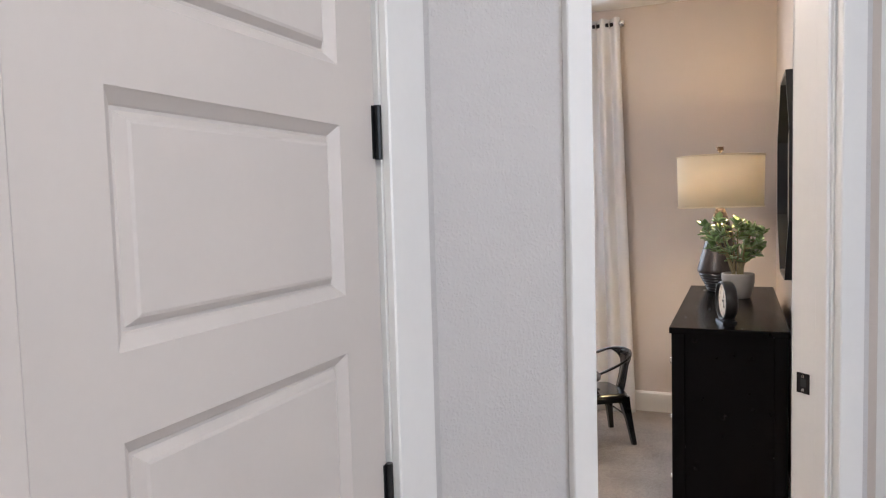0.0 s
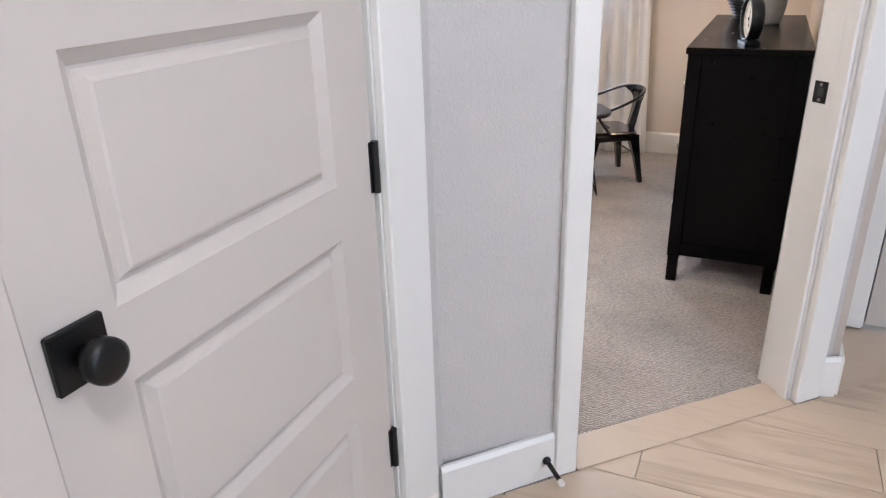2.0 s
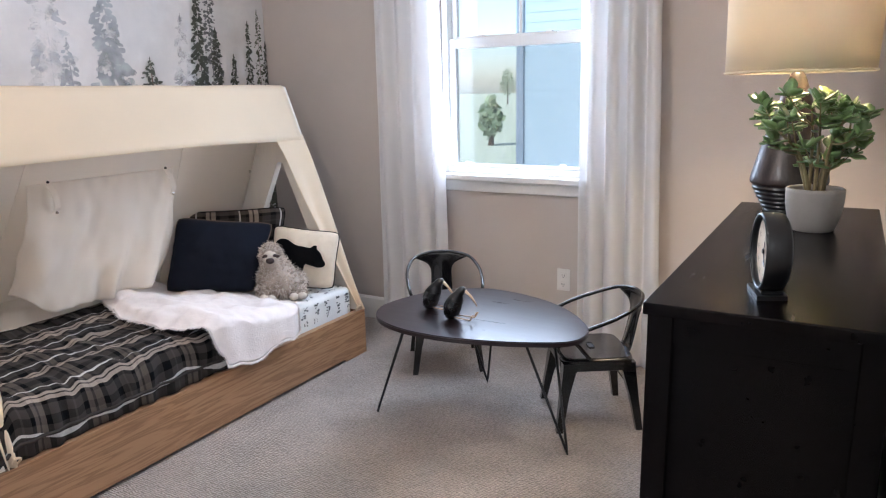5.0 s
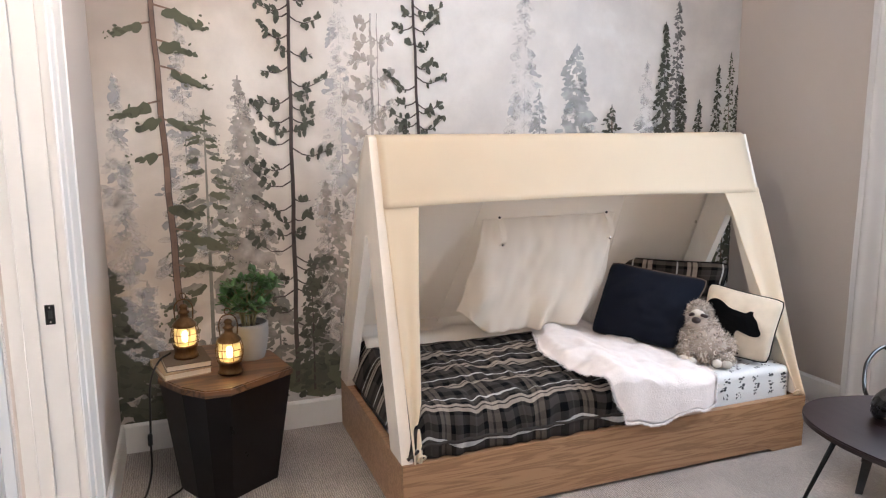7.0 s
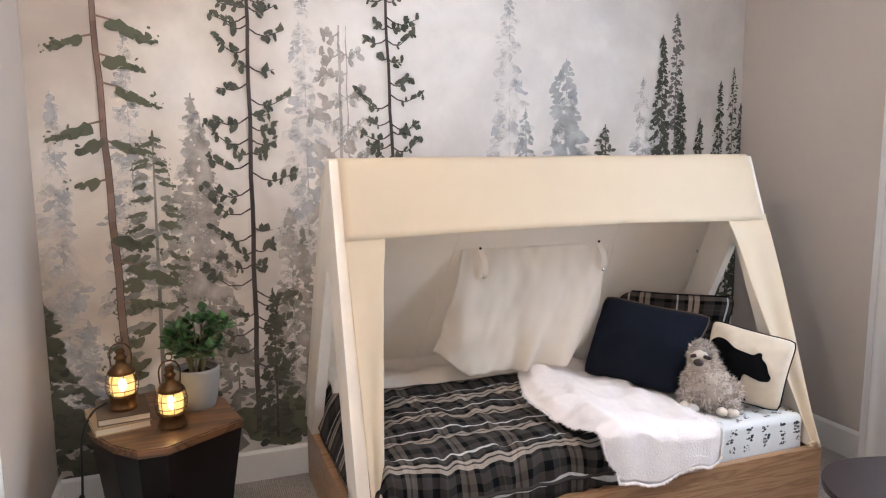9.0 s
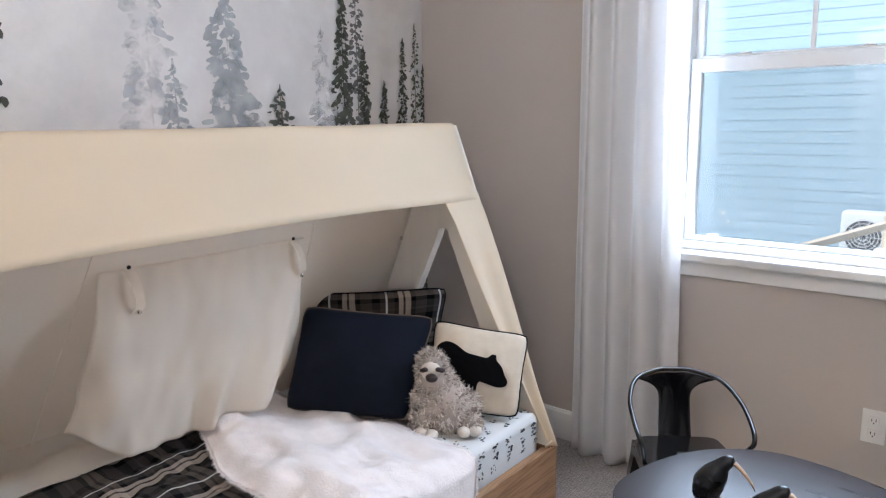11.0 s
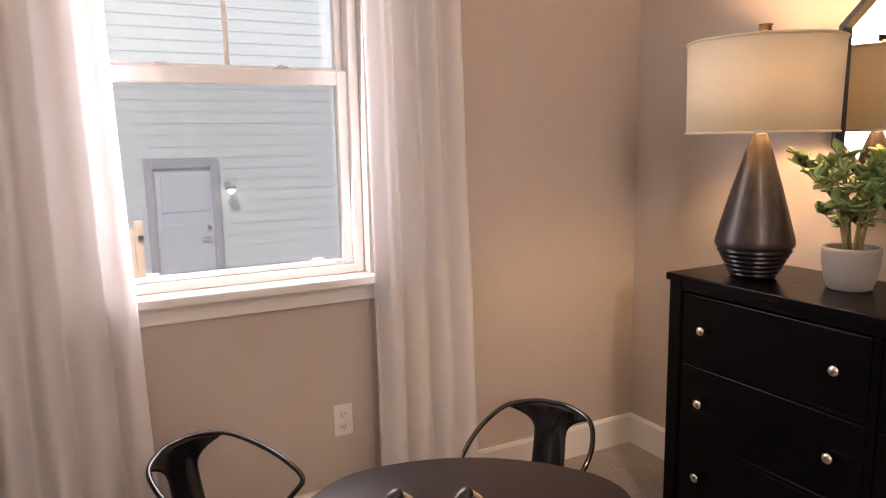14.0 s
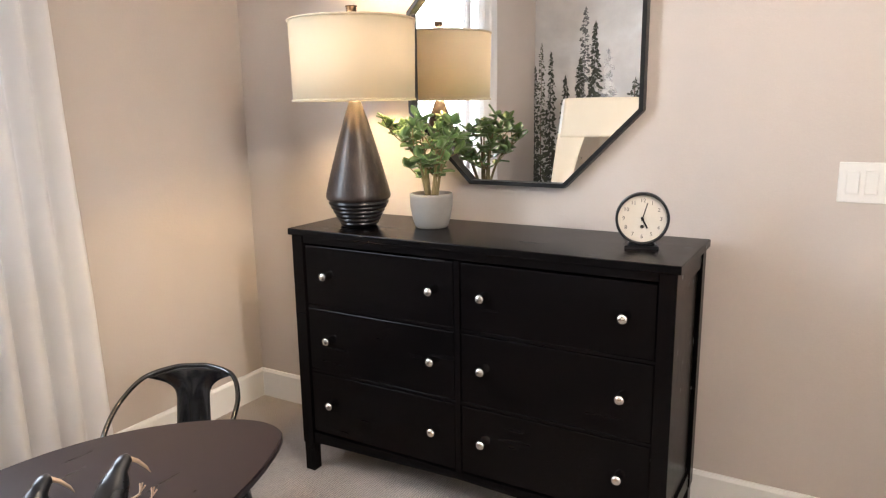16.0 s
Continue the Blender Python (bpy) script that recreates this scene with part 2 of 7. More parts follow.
PLANK = wood_mat("pale_oak_plank", (0.41, 0.31, 0.22), (0.54, 0.425, 0.32), "X", 0.45, 4, 7, rnd=0.6)
BLACKM = mat("black_metal", (0.006, 0.006, 0.0065), 0.36, 0.0, spec=0.35, var=0.2, vs=12, bump=0.03)
BLACKGLOSS = mat("gloss_black_steel", (0.004, 0.004, 0.005), 0.12, 0.0, spec=0.45, var=0.2, vs=9, bump=0.02, coat=0.6)
BLACKWOOD = mat("black_stained_wood", (0.0022, 0.0017, 0.0018), 0.25, spec=0.10, var=0.35, vs=5, bump=0.05, bs=60, dist=0.0006, stretch=(6, 0.6, 6))
TABLEWOOD = mat("black_ash_veneer", (0.017, 0.010, 0.0115), 0.30, spec=0.5, var=0.25, vs=9, bump=0.14, bs=70, dist=0.0006, stretch=(0.5, 5, 5))
CANVAS = thin_cloth("cream_canvas", (0.84, 0.72, 0.55), 0.42)
CANVAS_IN = thin_cloth("natural_canvas", (0.95, 0.885, 0.80), 0.6)
FRAMEW = mat("whitewashed_frame_wood", (0.80, 0.735, 0.65), 0.45, var=0.06, vs=3, bump=0.06, bs=40, stretch=(4, 4, 0.6))
BEDOAK = wood_mat("brown_oak", (0.215, 0.108, 0.050), (0.37, 0.212, 0.112), "Y", 0.42, 7, 16)
PLAID = plaid_mat("plaid_flannel")
NAVY = mat("navy_cotton", (0.0055, 0.007, 0.013), 0.9, var=0.25, vs=14, bump=0.3, bs=700, dist=0.0008, spec=0.15)
CORD = mat("brown_piping", (0.12, 0.085, 0.06), 0.8)
BLACKCLOTH = mat("black_cloth", (0.003, 0.003, 0.0035), 0.95, spec=0.1, bump=0.2, bs=500)
CREAMCLOTH = mat("cream_linen", (0.66, 0.565, 0.44), 0.85, var=0.08, vs=20, bump=0.3, bs=600, dist=0.001)
FUR = mat("white_faux_fur", (0.82, 0.745, 0.715), 0.98, var=0.05, vs=40, bump=0.6, bs=150, dist=0.004, sheen=0.3, spec=0.1)
SHEET = mat("white_cotton_sheet", (0.68, 0.675, 0.66), 0.85, var=0.03, bump=0.2, bs=300)
PRINT = mat("grey_print", (0.10, 0.105, 0.11), 0.9, var=0.5, vs=60)
PLUSH = mat("grey_plush", (0.24, 0.20, 0.17), 0.95, var=0.85, vs=30, bump=0.6, bs=120, isle=0.6)
PLUSHPALE = mat("pale_plush", (0.64, 0.57, 0.50), 0.95, var=0.15, vs=30, bump=0.5, bs=200)
NOSE = mat("dark_brown_felt", (0.035, 0.016, 0.012), 0.6)
POT = mat("grey_ceramic", (0.22, 0.205, 0.19), 0.6, var=0.07, vs=25, bump=0.15, bs=250)
SOIL = mat("soil", (0.035, 0.022, 0.015), 0.95, var=0.5, vs=80, bump=1, bs=150, dist=0.006)
LEAF = mat("succulent_leaf", (0.075, 0.125, 0.04), 0.36, var=0.55, vs=14, bump=0.1, rnd=0.8)
LEAF2 = mat("houseplant_leaf", (0.0300, 0.0810, 0.0168), 0.40, var=0.5, vs=14, bump=0.1, rnd=0.8)
STEM = mat("plant_stem", (0.16, 0.13, 0.06), 0.7, var=0.3, vs=30)
BRASS = mat("aged_brass", (0.095, 0.052, 0.022), 0.42, 0.9, var=0.45, vs=22, bump=0.15, bs=90)
CHROME = mat("brushed_nickel", (0.70, 0.68, 0.65), 0.2, 1.0, var=0.06, bump=0.02)
PAPER = mat("book_pages", (0.62, 0.54, 0.42), 0.9, var=0.15, vs=8, stretch=(1, 1, 60), bump=0.3, bs=20)
COVER = mat("tan_book_cover", (0.34, 0.24, 0.14), 0.6, var=0.15)
COVER2 = mat("dark_book_cover", (0.10, 0.07, 0.045), 0.6, var=0.15)
RUBBER = mat("black_rubber_cord", (0.010, 0.010, 0.010), 0.5)
WALNUT = wood_mat("walnut_top", (0.035, 0.016, 0.008), (0.16, 0.078, 0.035), "Y", 0.34, 5, 8)
EBONY = mat("dark_brown_lacquer", (0.0055, 0.0038, 0.004), 0.30, spec=0.3, var=0.3, vs=5, bump=0.08, bs=50)
LAMPBODY = mat("bronze_ceramic", (0.026, 0.017, 0.014), 0.42, 0.2, var=0.9, vs=9, bump=0.14, bs=60, coat=0.12, stretch=(5, 5, 1))
FINIAL = mat("bronze_finial", (0.10, 0.065, 0.04), 0.35, 0.8, var=0.2)
LAMPFOOT = mat("blackened_ceramic", (0.006, 0.005, 0.0055), 0.3, 0.1, var=0.4, vs=12, bump=0.1, bs=60)
SHADE = thin_cloth("linen_shade", (0.64, 0.55, 0.40), 0.17)
MIRROR = mat("mirror_silver", (0.90, 0.90, 0.89), 0.02, 1.0, var=0.0, bump=0)
MIRROR.node_tree.nodes["Map Range"].inputs["To Min"].default_value = 0.0
MIRROR.node_tree.nodes["Map Range"].inputs["To Max"].default_value = 0.012
DIAL = mat("cream_dial", (0.62, 0.565, 0.48), 0.6, var=0.03)
CURTAIN = thin_cloth("sheer_white_curtain", (0.88, 0.865, 0.86), 0.24, 0.14)
VINYL = mat("white_vinyl", (0.78, 0.78, 0.77), 0.35, var=0.02, bump=0.02)
PANE = glass_mat("window_glass")
LANTERNGLASS = glass_mat("lantern_glass", (1, 0.90, 0.66), 0.30)
PLASTIC = mat("white_plastic", (0.76, 0.74, 0.70), 0.4, var=0.02, bump=0)
SLOT = mat("dark_slot", (0.03, 0.03, 0.03), 0.6)
BULB = glow("warm_bulb", (1.0, 0.66, 0.26), 16)
DOME = glow("dome_diffuser", (1.0, 0.93, 0.84), 4)
SIDING = mat("blue_grey_siding", (0.36, 0.455, 0.50), 0.7, var=0.06, vs=3, bump=0.15, bs=30, stretch=(0.6, 4, 4))
SIDETRIM = mat("grey_blue_trim", (0.22, 0.27, 0.32), 0.6, var=0.05)
FENCEW = mat("new_cedar", (0.74, 0.60, 0.44), 0.8, var=0.2, vs=4, stretch=(5, 5, 0.6), bump=0.2, bs=40, rnd=0.3)
ACWHITE = mat("white_enamel", (0.75, 0.75, 0.73), 0.4, var=0.03)
GRASS = mat("lawn", (0.44, 0.48, 0.34), 0.9, var=0.5, vs=3, bump=0.8, bs=40, dist=0.03)
FARLEAF = mat("far_foliage", (0.21, 0.26, 0.15), 0.9, var=0.5, vs=3, isle=0.5)
TRUNK = mat("tree_bark", (0.09, 0.065, 0.045), 0.9, var=0.3, vs=8)


# ---- builders ----
WHERE = {}


def thing(name, label, category, at=(0, 0, 0), group="", kind=""):
    ob = new(name)
    ob.empty_display_size = 0.05
    ob.location = at
    WHERE[ob.name] = Vector(at)
    return tagged(ob, label, category, group, kind)


def link_mesh(name, bm, material, smooth=False):
    me = bpy.data.meshes.new(name)
    bm.normal_update()
    bm.to_mesh(me)
    bm.free()
    for mm in (material if isinstance(material, (list, tuple)) else [material]):
        me.materials.append(mm)
    if smooth:
        for f in me.polygons:
            f.use_smooth = True
    return new(name, me)


def part(name, bm, material, parent, label="", smooth=False):
    """Links a bmesh, given in world places, as one mesh under a thing or a part."""
    bmesh.ops.translate(bm, verts=bm.verts[:], vec=-WHERE[parent.name])
    ob = link_mesh(name, bm, material, smooth)
    ob.parent = parent
    WHERE[ob.name] = WHERE[parent.name]
    return tagged(ob, label)


def setting(name, bm, material, label="", category=""):
    ob = link_mesh(name, bm, material)
    WHERE[ob.name] = Vector((0, 0, 0))
    return tagged(ob, label, category, kind="structure")


def box(bm, x0, y0, z0, x1, y1, z1, bevel=0.0, seg=2, m=None):
    r = bmesh.ops.create_cube(bm, size=1)
    vs = r["verts"]
    for v in vs:
        v.co = Vector((x0 + (v.co.x + 0.5) * (x1 - x0), y0 + (v.co.y + 0.5) * (y1 - y0), z0 + (v.co.z + 0.5) * (z1 - z0)))
        if m is not None:
            v.co = m @ v.co
    if bevel:
        es = list({e for v in vs for e in v.link_edges})
        bmesh.ops.bevel(bm, geom=es, offset=bevel, segments=seg, affect="EDGES", profile=0.5)
    return bm


def B(x0, y0, z0, x1, y1, z1, bevel=0.0, m=None, seg=2):
    return box(bmesh.new(), x0, y0, z0, x1, y1, z1, bevel, seg, m)


def prism(pts, z0, z1, m=None, bm=None):
    """Upright solid on a closed outline."""
    bm = bm or bmesh.new()
    lo = [bm.verts.new((p[0], p[1], z0)) for p in pts]
    hi = [bm.verts.new((p[0], p[1], z1)) for p in pts]
    n = len(pts)
    fs = [bm.faces.new(lo[::-1]), bm.faces.new(hi)]
    for i in range(n):
        fs.append(bm.faces.new((lo[i], lo[(i + 1) % n], hi[(i + 1) % n], hi[i])))
    if m is not None:
        for v in lo + hi:
            v.co = m @ v.co
    bmesh.ops.recalc_face_normals(bm, faces=fs)
    return bm


def lathe(profile, seg=32, at=(0, 0, 0), bm=None, m=None):
    """Turned solid from (radius, height) rows."""
    bm = bm or bmesh.new()
    rings = []
    for r, z in profile:
        ring = []
        for i in range(seg):
            a = 2 * math.pi * i / seg
            co = Vector((r * math.cos(a), r * math.sin(a), z))
            co = m @ co if m is not None else co + Vector(at)
            ring.append(bm.verts.new(co))
        rings.append(ring)
    for a, b in zip(rings, rings[1:]):
        for i in range(seg):
            bm.faces.new((a[i], a[(i + 1) % seg], b[(i + 1) % seg], b[i]))
    if profile[0][0] > 1e-4:
        bm.faces.new(rings[0][::-1])
    if profile[-1][0] > 1e-4:
        bm.faces.new(rings[-1])
    return bm


def tube(pts, r, seg=8, bm=None, closed=False):
    """Round bar along a path; r may be a list of radii."""
    bm = bm or bmesh.new()
    pts = [Vector(p) for p in pts]
    n = len(pts)
    rr = r if isinstance(r, (list, tuple)) else [r] * n
    rings, side = [], None
    for i, p in enumerate(pts):
        a = pts[(i - 1) % n] if closed or i > 0 else p
        b = pts[(i + 1) % n] if closed or i < n - 1 else p
        d = (b - a).normalized()
        if side is None or abs(side.dot(d)) > 0.98:
            side = d.orthogonal().normalized()
        side = (side - d * side.dot(d)).normalized()
        up = d.cross(side)
        rings.append([bm.verts.new(p + (side * math.cos(2 * math.pi * k / seg) + up * math.sin(2 * math.pi * k / seg)) * rr[i]) for k in range(seg)])
    for i in range(n if closed else n - 1):
        a, b = rings[i], rings[(i + 1) % n]
        for k in range(seg):
            bm.faces.new((a[k], a[(k + 1) % seg], b[(k + 1) % seg], b[k]))
    if not closed:
        bm.faces.new(rings[0][::-1])
        bm.faces.new(rings[-1])
    return bm


def spline(ctrl, n=8, closed=False):
    """Smooth run through control points."""
    c = [Vector(p) for p in ctrl]
    out = []
    m = len(c)
    for i in range(m if closed else m - 1):
        p0 = c[(i - 1) % m] if closed or i > 0 else c[i] * 2 - c[i + 1]
        p1, p2 = c[i], c[(i + 1) % m]
        p3 = c[(i + 2) % m] if closed or i + 2 < m else c[i + 1] * 2 - c[i]
        for k in range(n):
            t = k / n
            out.append(0.5 * ((2 * p1) + (p2 - p0) * t + (2 * p0 - 5 * p1 + 4 * p2 - p3) * t * t + (3 * p1 - p0 - 3 * p2 + p3) * t ** 3))
    if not closed:
        out.append(c[-1])
    return out


def sheet(fn, nu, nv, thick=0.0, bm=None, uvs=None):
    """Cloth from fn(u, v) -> place, with an optional thickness and cloth coordinates uvs(u, v)."""
    bm = bm or bmesh.new()
    lay = bm.loops.layers.uv.verify()
    g = [[bm.verts.new(fn(i / nu, j / nv)) for j in range(nv + 1)] for i in range(nu + 1)]
    fs = []
    for i in range(nu):
        for j in range(nv):
            f = bm.faces.new((g[i][j], g[i + 1][j], g[i + 1][j + 1], g[i][j + 1]))
            f.smooth = True
            if uvs:
                for lp, (a, b) in zip(f.loops, ((i, j), (i + 1, j), (i + 1, j + 1), (i, j + 1))):
                    lp[lay].uv = uvs(a / nu, b / nv)
            fs.append(f)
    if thick:
        bm.normal_update()
        bmesh.ops.solidify(bm, geom=fs, thickness=thick)
    return bm


def ease(a, b, x):
    t = min(1, max(0, (x - a) / (b - a)))
    return t * t * (3 - 2 * t)


def wob(*p, s=1.0):
    return noise.noise(Vector(p) * s)


# ---- structure: bedroom, hall, small room beyond ----
CEILZ, WX, BY = 2.66, 3.292, -3.320           # ceiling, dresser wall, back wall
bm = prism([(-0.13, 0.16), (WX + 0.13, 0.16), (WX + 0.13, -2.59), (2.63, -3.40), (2.5, -3.47), (-0.13, -3.47)], -0.12, 0.0)
floor = setting("floor", bm, CARPET, "taupe loop-pile carpet with a fine ribbed texture", "carpet")
setting("hall_floor", B(2.3, -7.2, -0.14, 7.0, -1.9, -0.012), PLANK)
setting("bath_floor", B(-0.13, -5.4, -0.14, 2.3, -3.47, -0.004), mat("grey_tile", (0.45, 0.44, 0.42), 0.4))
setting("ceiling", B(-0.13, -7.2, CEILZ, 7.0, 0.16, CEILZ + 0.1), CEIL, "flat white ceiling with a light texture", "ceiling")
setting("wall_mural", B(-0.13, -3.332, 0, 0, 0.0, CEILZ), WALL, "wall under the painted forest mural", "wall")
# window wall round its opening
WL, WR, WB, WT = 1.215, 2.065, 0.895, 2.26
bm = bmesh.new()
for a in ((-0.13, 0, -0.12, WL, 0.16, CEILZ), (WR, 0, -0.12, 3.42, 0.16, CEILZ), (WL, 0, -0.12, WR, 0.16, WB), (WL, 0, WT, WR, 0.16, CEILZ)):
    box(bm, *a)
setting("wall_window", bm, WALL, "greige painted drywall pierced by a window", "wall")
setting("wall_dresser", B(WX, -2.60, 0, 3.42, 0, CEILZ), WALL, "greige painted drywall behind the dresser", "wall")
# back wall with a doorway
BD0, BD1 = 1.185, 1.93
bm = bmesh.new()
for a in ((-0.13, -3.462, 0, BD0 - 0.0195, BY, CEILZ), (BD1 + 0.0195, -3.462, 0, 2.52, BY, CEILZ), (BD0 - 0.0195, -3.462, 2.07, BD1 + 0.0195, BY, CEILZ)):
    box(bm, *a)
setting("wall_back", bm, WALL, "greige painted drywall with a cased doorway", "wall")
# diagonal entry wall: local x runs along the wall, local y to the bedroom
DIAG = Matrix.Translation((3.31, -2.71, 0)) @ Matrix.Rotation(radians(45), 4, "Z")
# doorway from -0.735 to 0 along the wall, hall face at 0
bm = bmesh.new()
for a in ((-1.13, 0.014, 0, -0.757, 0.122, CEILZ), (0.022, 0.014, 0, 0.155, 0.122, CEILZ), (-0.757, 0.014, 2.07, 0.022, 0.122, CEILZ)):
    box(bm, *a, m=DIAG)
setting("wall_entry", bm, HALLWALL, "light grey textured drywall set at an angle", "wall")
# hall walls
LX = 2.52
bm = bmesh.new()
for a in ((LX - 0.12, -3.662, 0, LX, -3.462, CEILZ), (LX - 0.12, -7.2, 0, LX, -4.392, CEILZ), (LX - 0.12, -4.392, 2.06, LX, -3.662, CEILZ)):
    box(bm, *a)
setting("wall_hall", bm, HALLWALL, "light grey textured hall wall round a closed door", "wall")
bm = bmesh.new()
HY = -2.125
for a in ((3.42, HY, 0, 3.535, HY + 0.12, CEILZ), (4.30, HY, 0, 7.0, HY + 0.12, CEILZ), (3.535, HY, 2.045, 4.30, HY + 0.12, CEILZ)):
    box(bm, *a)
setting("wall_hall_end", bm, HALLWALL, "light grey hall wall round a closed door", "wall")
bm = bmesh.new()
for a in ((6.9, -7.2, 0, 7.0, HY, CEILZ), (2.4, -7.3, 0, 7.0, -7.2, CEILZ)):
    box(bm, *a)
setting("wall_hall_far", bm, HALLWALL)
bm = bmesh.new()
for a in ((-0.13, -5.4, 0, 0.28, -3.462, CEILZ), (0.28, -5.4, 0, 2.4, -5.3, CEILZ)):
    box(bm, *a)
setting("wall_bath", bm, HALLWALL)


def baseboard(x0, y0, x1, y1, depth=0.016, h=0.133, at=None):
    """Skirting with an eased top along a line; the room lies to the left of it."""
    a, b = Vector((x0, y0, 0)), Vector((x1, y1, 0))
    d = (b - a).normalized()
    n = Vector((-d.y, d.x, 0))
    bm = bmesh.new()
    prof = [(0, 0), (depth, 0), (depth, h - 0.012), (depth - 0.007, h), (0, h)]
    rows = [[bm.verts.new(p + n * u + Vector((0, 0, w))) for u, w in prof] for p in (a, b)]
    k = len(prof)
    for i in range(k):
        bm.faces.new((rows[0][i], rows[0][(i + 1) % k], rows[1][(i + 1) % k], rows[1][i]))
    bm.faces.new(rows[0])
    bm.faces.new(rows[1][::-1])
    bmesh.ops.recalc_face_normals(bm, faces=bm.faces[:])
    return bm


def DP(u, v):
    p = DIAG @ Vector((u, v, 0))
    return p.x, p.y


for line in ((0, 0, 0, BY), (0, BY, BD0 - 0.306, BY), (BD1 + 0.1, BY, 2.45, BY), (WX, 0, 0, 0), (WX, -2.60, WX, 0), (*DP(-0.803, 0.014), LX, -3.50),
             (3.42, -2.612, *DP(0.095, 0.014)), (3.42, HY, 3.42, -2.612), (LX, -4.43, LX, -7.2)):
    setting("baseboard", baseboard(*line), TRIM)


def casing(m, width, height, name, depth=0.017, face=0.088, inner=0.006, left=None):
    """Flat door trim round an opening that runs from 0 to width along local x, on the face local y = 0 (toward -y)."""
    bm = bmesh.new()
    box(bm, -(left or face) - inner, -depth, 0, -inner, 0, height + face, 0.003, 1, m)
    box(bm, width + inner, -depth, 0, width + face + inner, 0, height + face, 0.003, 1, m)
    box(bm, -inner, -depth, height + inner, width + inner, 0, height + face, 0.003, 1, m)
    return setting(name, bm, TRIM)


def jambs(m, width, height, depth, name, stop=None):
    """Door lining with its stop."""
    bm = bmesh.new()
    box(bm, -0.019, 0, 0, 0, depth, height + 0.019, 0.0, 1, m)
    box(bm, width, 0, 0, width + 0.019, depth, height + 0.019, 0.0, 1, m)
    box(bm, 0, 0, height, width, depth, height + 0.019, 0.0, 1, m)
    if stop is not None:
        box(bm, 0, stop, 0, 0.011, stop + 0.034, height, 0.002, 1, m)
        box(bm, width - 0.011, stop, 0, width, stop + 0.034, height, 0.002, 1, m)
        box(bm, 0.011, stop, height - 0.011, width - 0.011, stop + 0.034, height, 0.002, 1, m)
    return setting(name, bm, TRIM)


# bedroom doorway in the diagonal wall
DD = DIAG @ Matrix.Translation((-0.735, 0.014, 0))
casing(DD, 0.735, 2.045, "trim_entry_hall", depth=0.024, left=0.062)
casing(DD @ Matrix.Translation((0.735, 0.108, 0)) @ Matrix.Rotation(math.pi, 4, "Z"), 0.735, 2.045, "trim_entry_room")
jambs(DD, 0.735, 2.045, 0.108, "door_frame_entry", 0.006)
setting("threshold", prism([DP(-0.735, -0.01), DP(0, -0.01), DP(0, 0.112), DP(-0.735, 0.112)], -0.02, 0.004), PLANK)
# bathroom doorway in the back wall (local +y points to -y of the room)
BM_ = Matrix.Translation((BD1, BY, 0)) @ Matrix.Rotation(math.pi, 4, "Z")
casing(BM_, BD1 - BD0, 2.05, "trim_back", depth=0.022, face=0.300, left=0.088)
for q in (0.012, 0.118, 0.286):
    setting("trim_bead", tube([(BD0 - 0.006 - q, BY + 0.022, 0.0), (BD0 - 0.006 - q, BY + 0.022, 2.05)], 0.005, 8), TRIM)
jambs(BM_, BD1 - BD0, 2.05, 0.13, "door_frame_back", 0.058)


def strike_plate(m, name="strike_plate", k=1.0):
    """Black strike on a jamb: local x out of the jamb, y across, z up."""
    t = thing(name, "small black strike plate let into a white door jamb", "strike plate", m.translation)
    m = m @ Matrix.Diagonal((1, k, 0.92, 1))
    part("plate", B(0, -0.019, -0.029, 0.0025, 0.019, 0.029, 0.001, m, 1), BLACKM, t)
    part("latch_hole", B(0.0026, -0.007, -0.011, 0.0034, 0.010, 0.013, 0, m), SLOT, t)
    for z in (-0.021, 0.021):
        part("screw", B(0.0026, -0.003, z - 0.003, 0.004, 0.003, z + 0.003, 0.001, m, 1), CHROME, t)


strike_plate(DIAG @ Matrix.Translation((0, 0.098, 0.905)) @ Matrix.Rotation(math.pi, 4, "Z"))
strike_plate(Matrix.Translation((BD0, BY - 0.030, 0.915)), k=0.62)


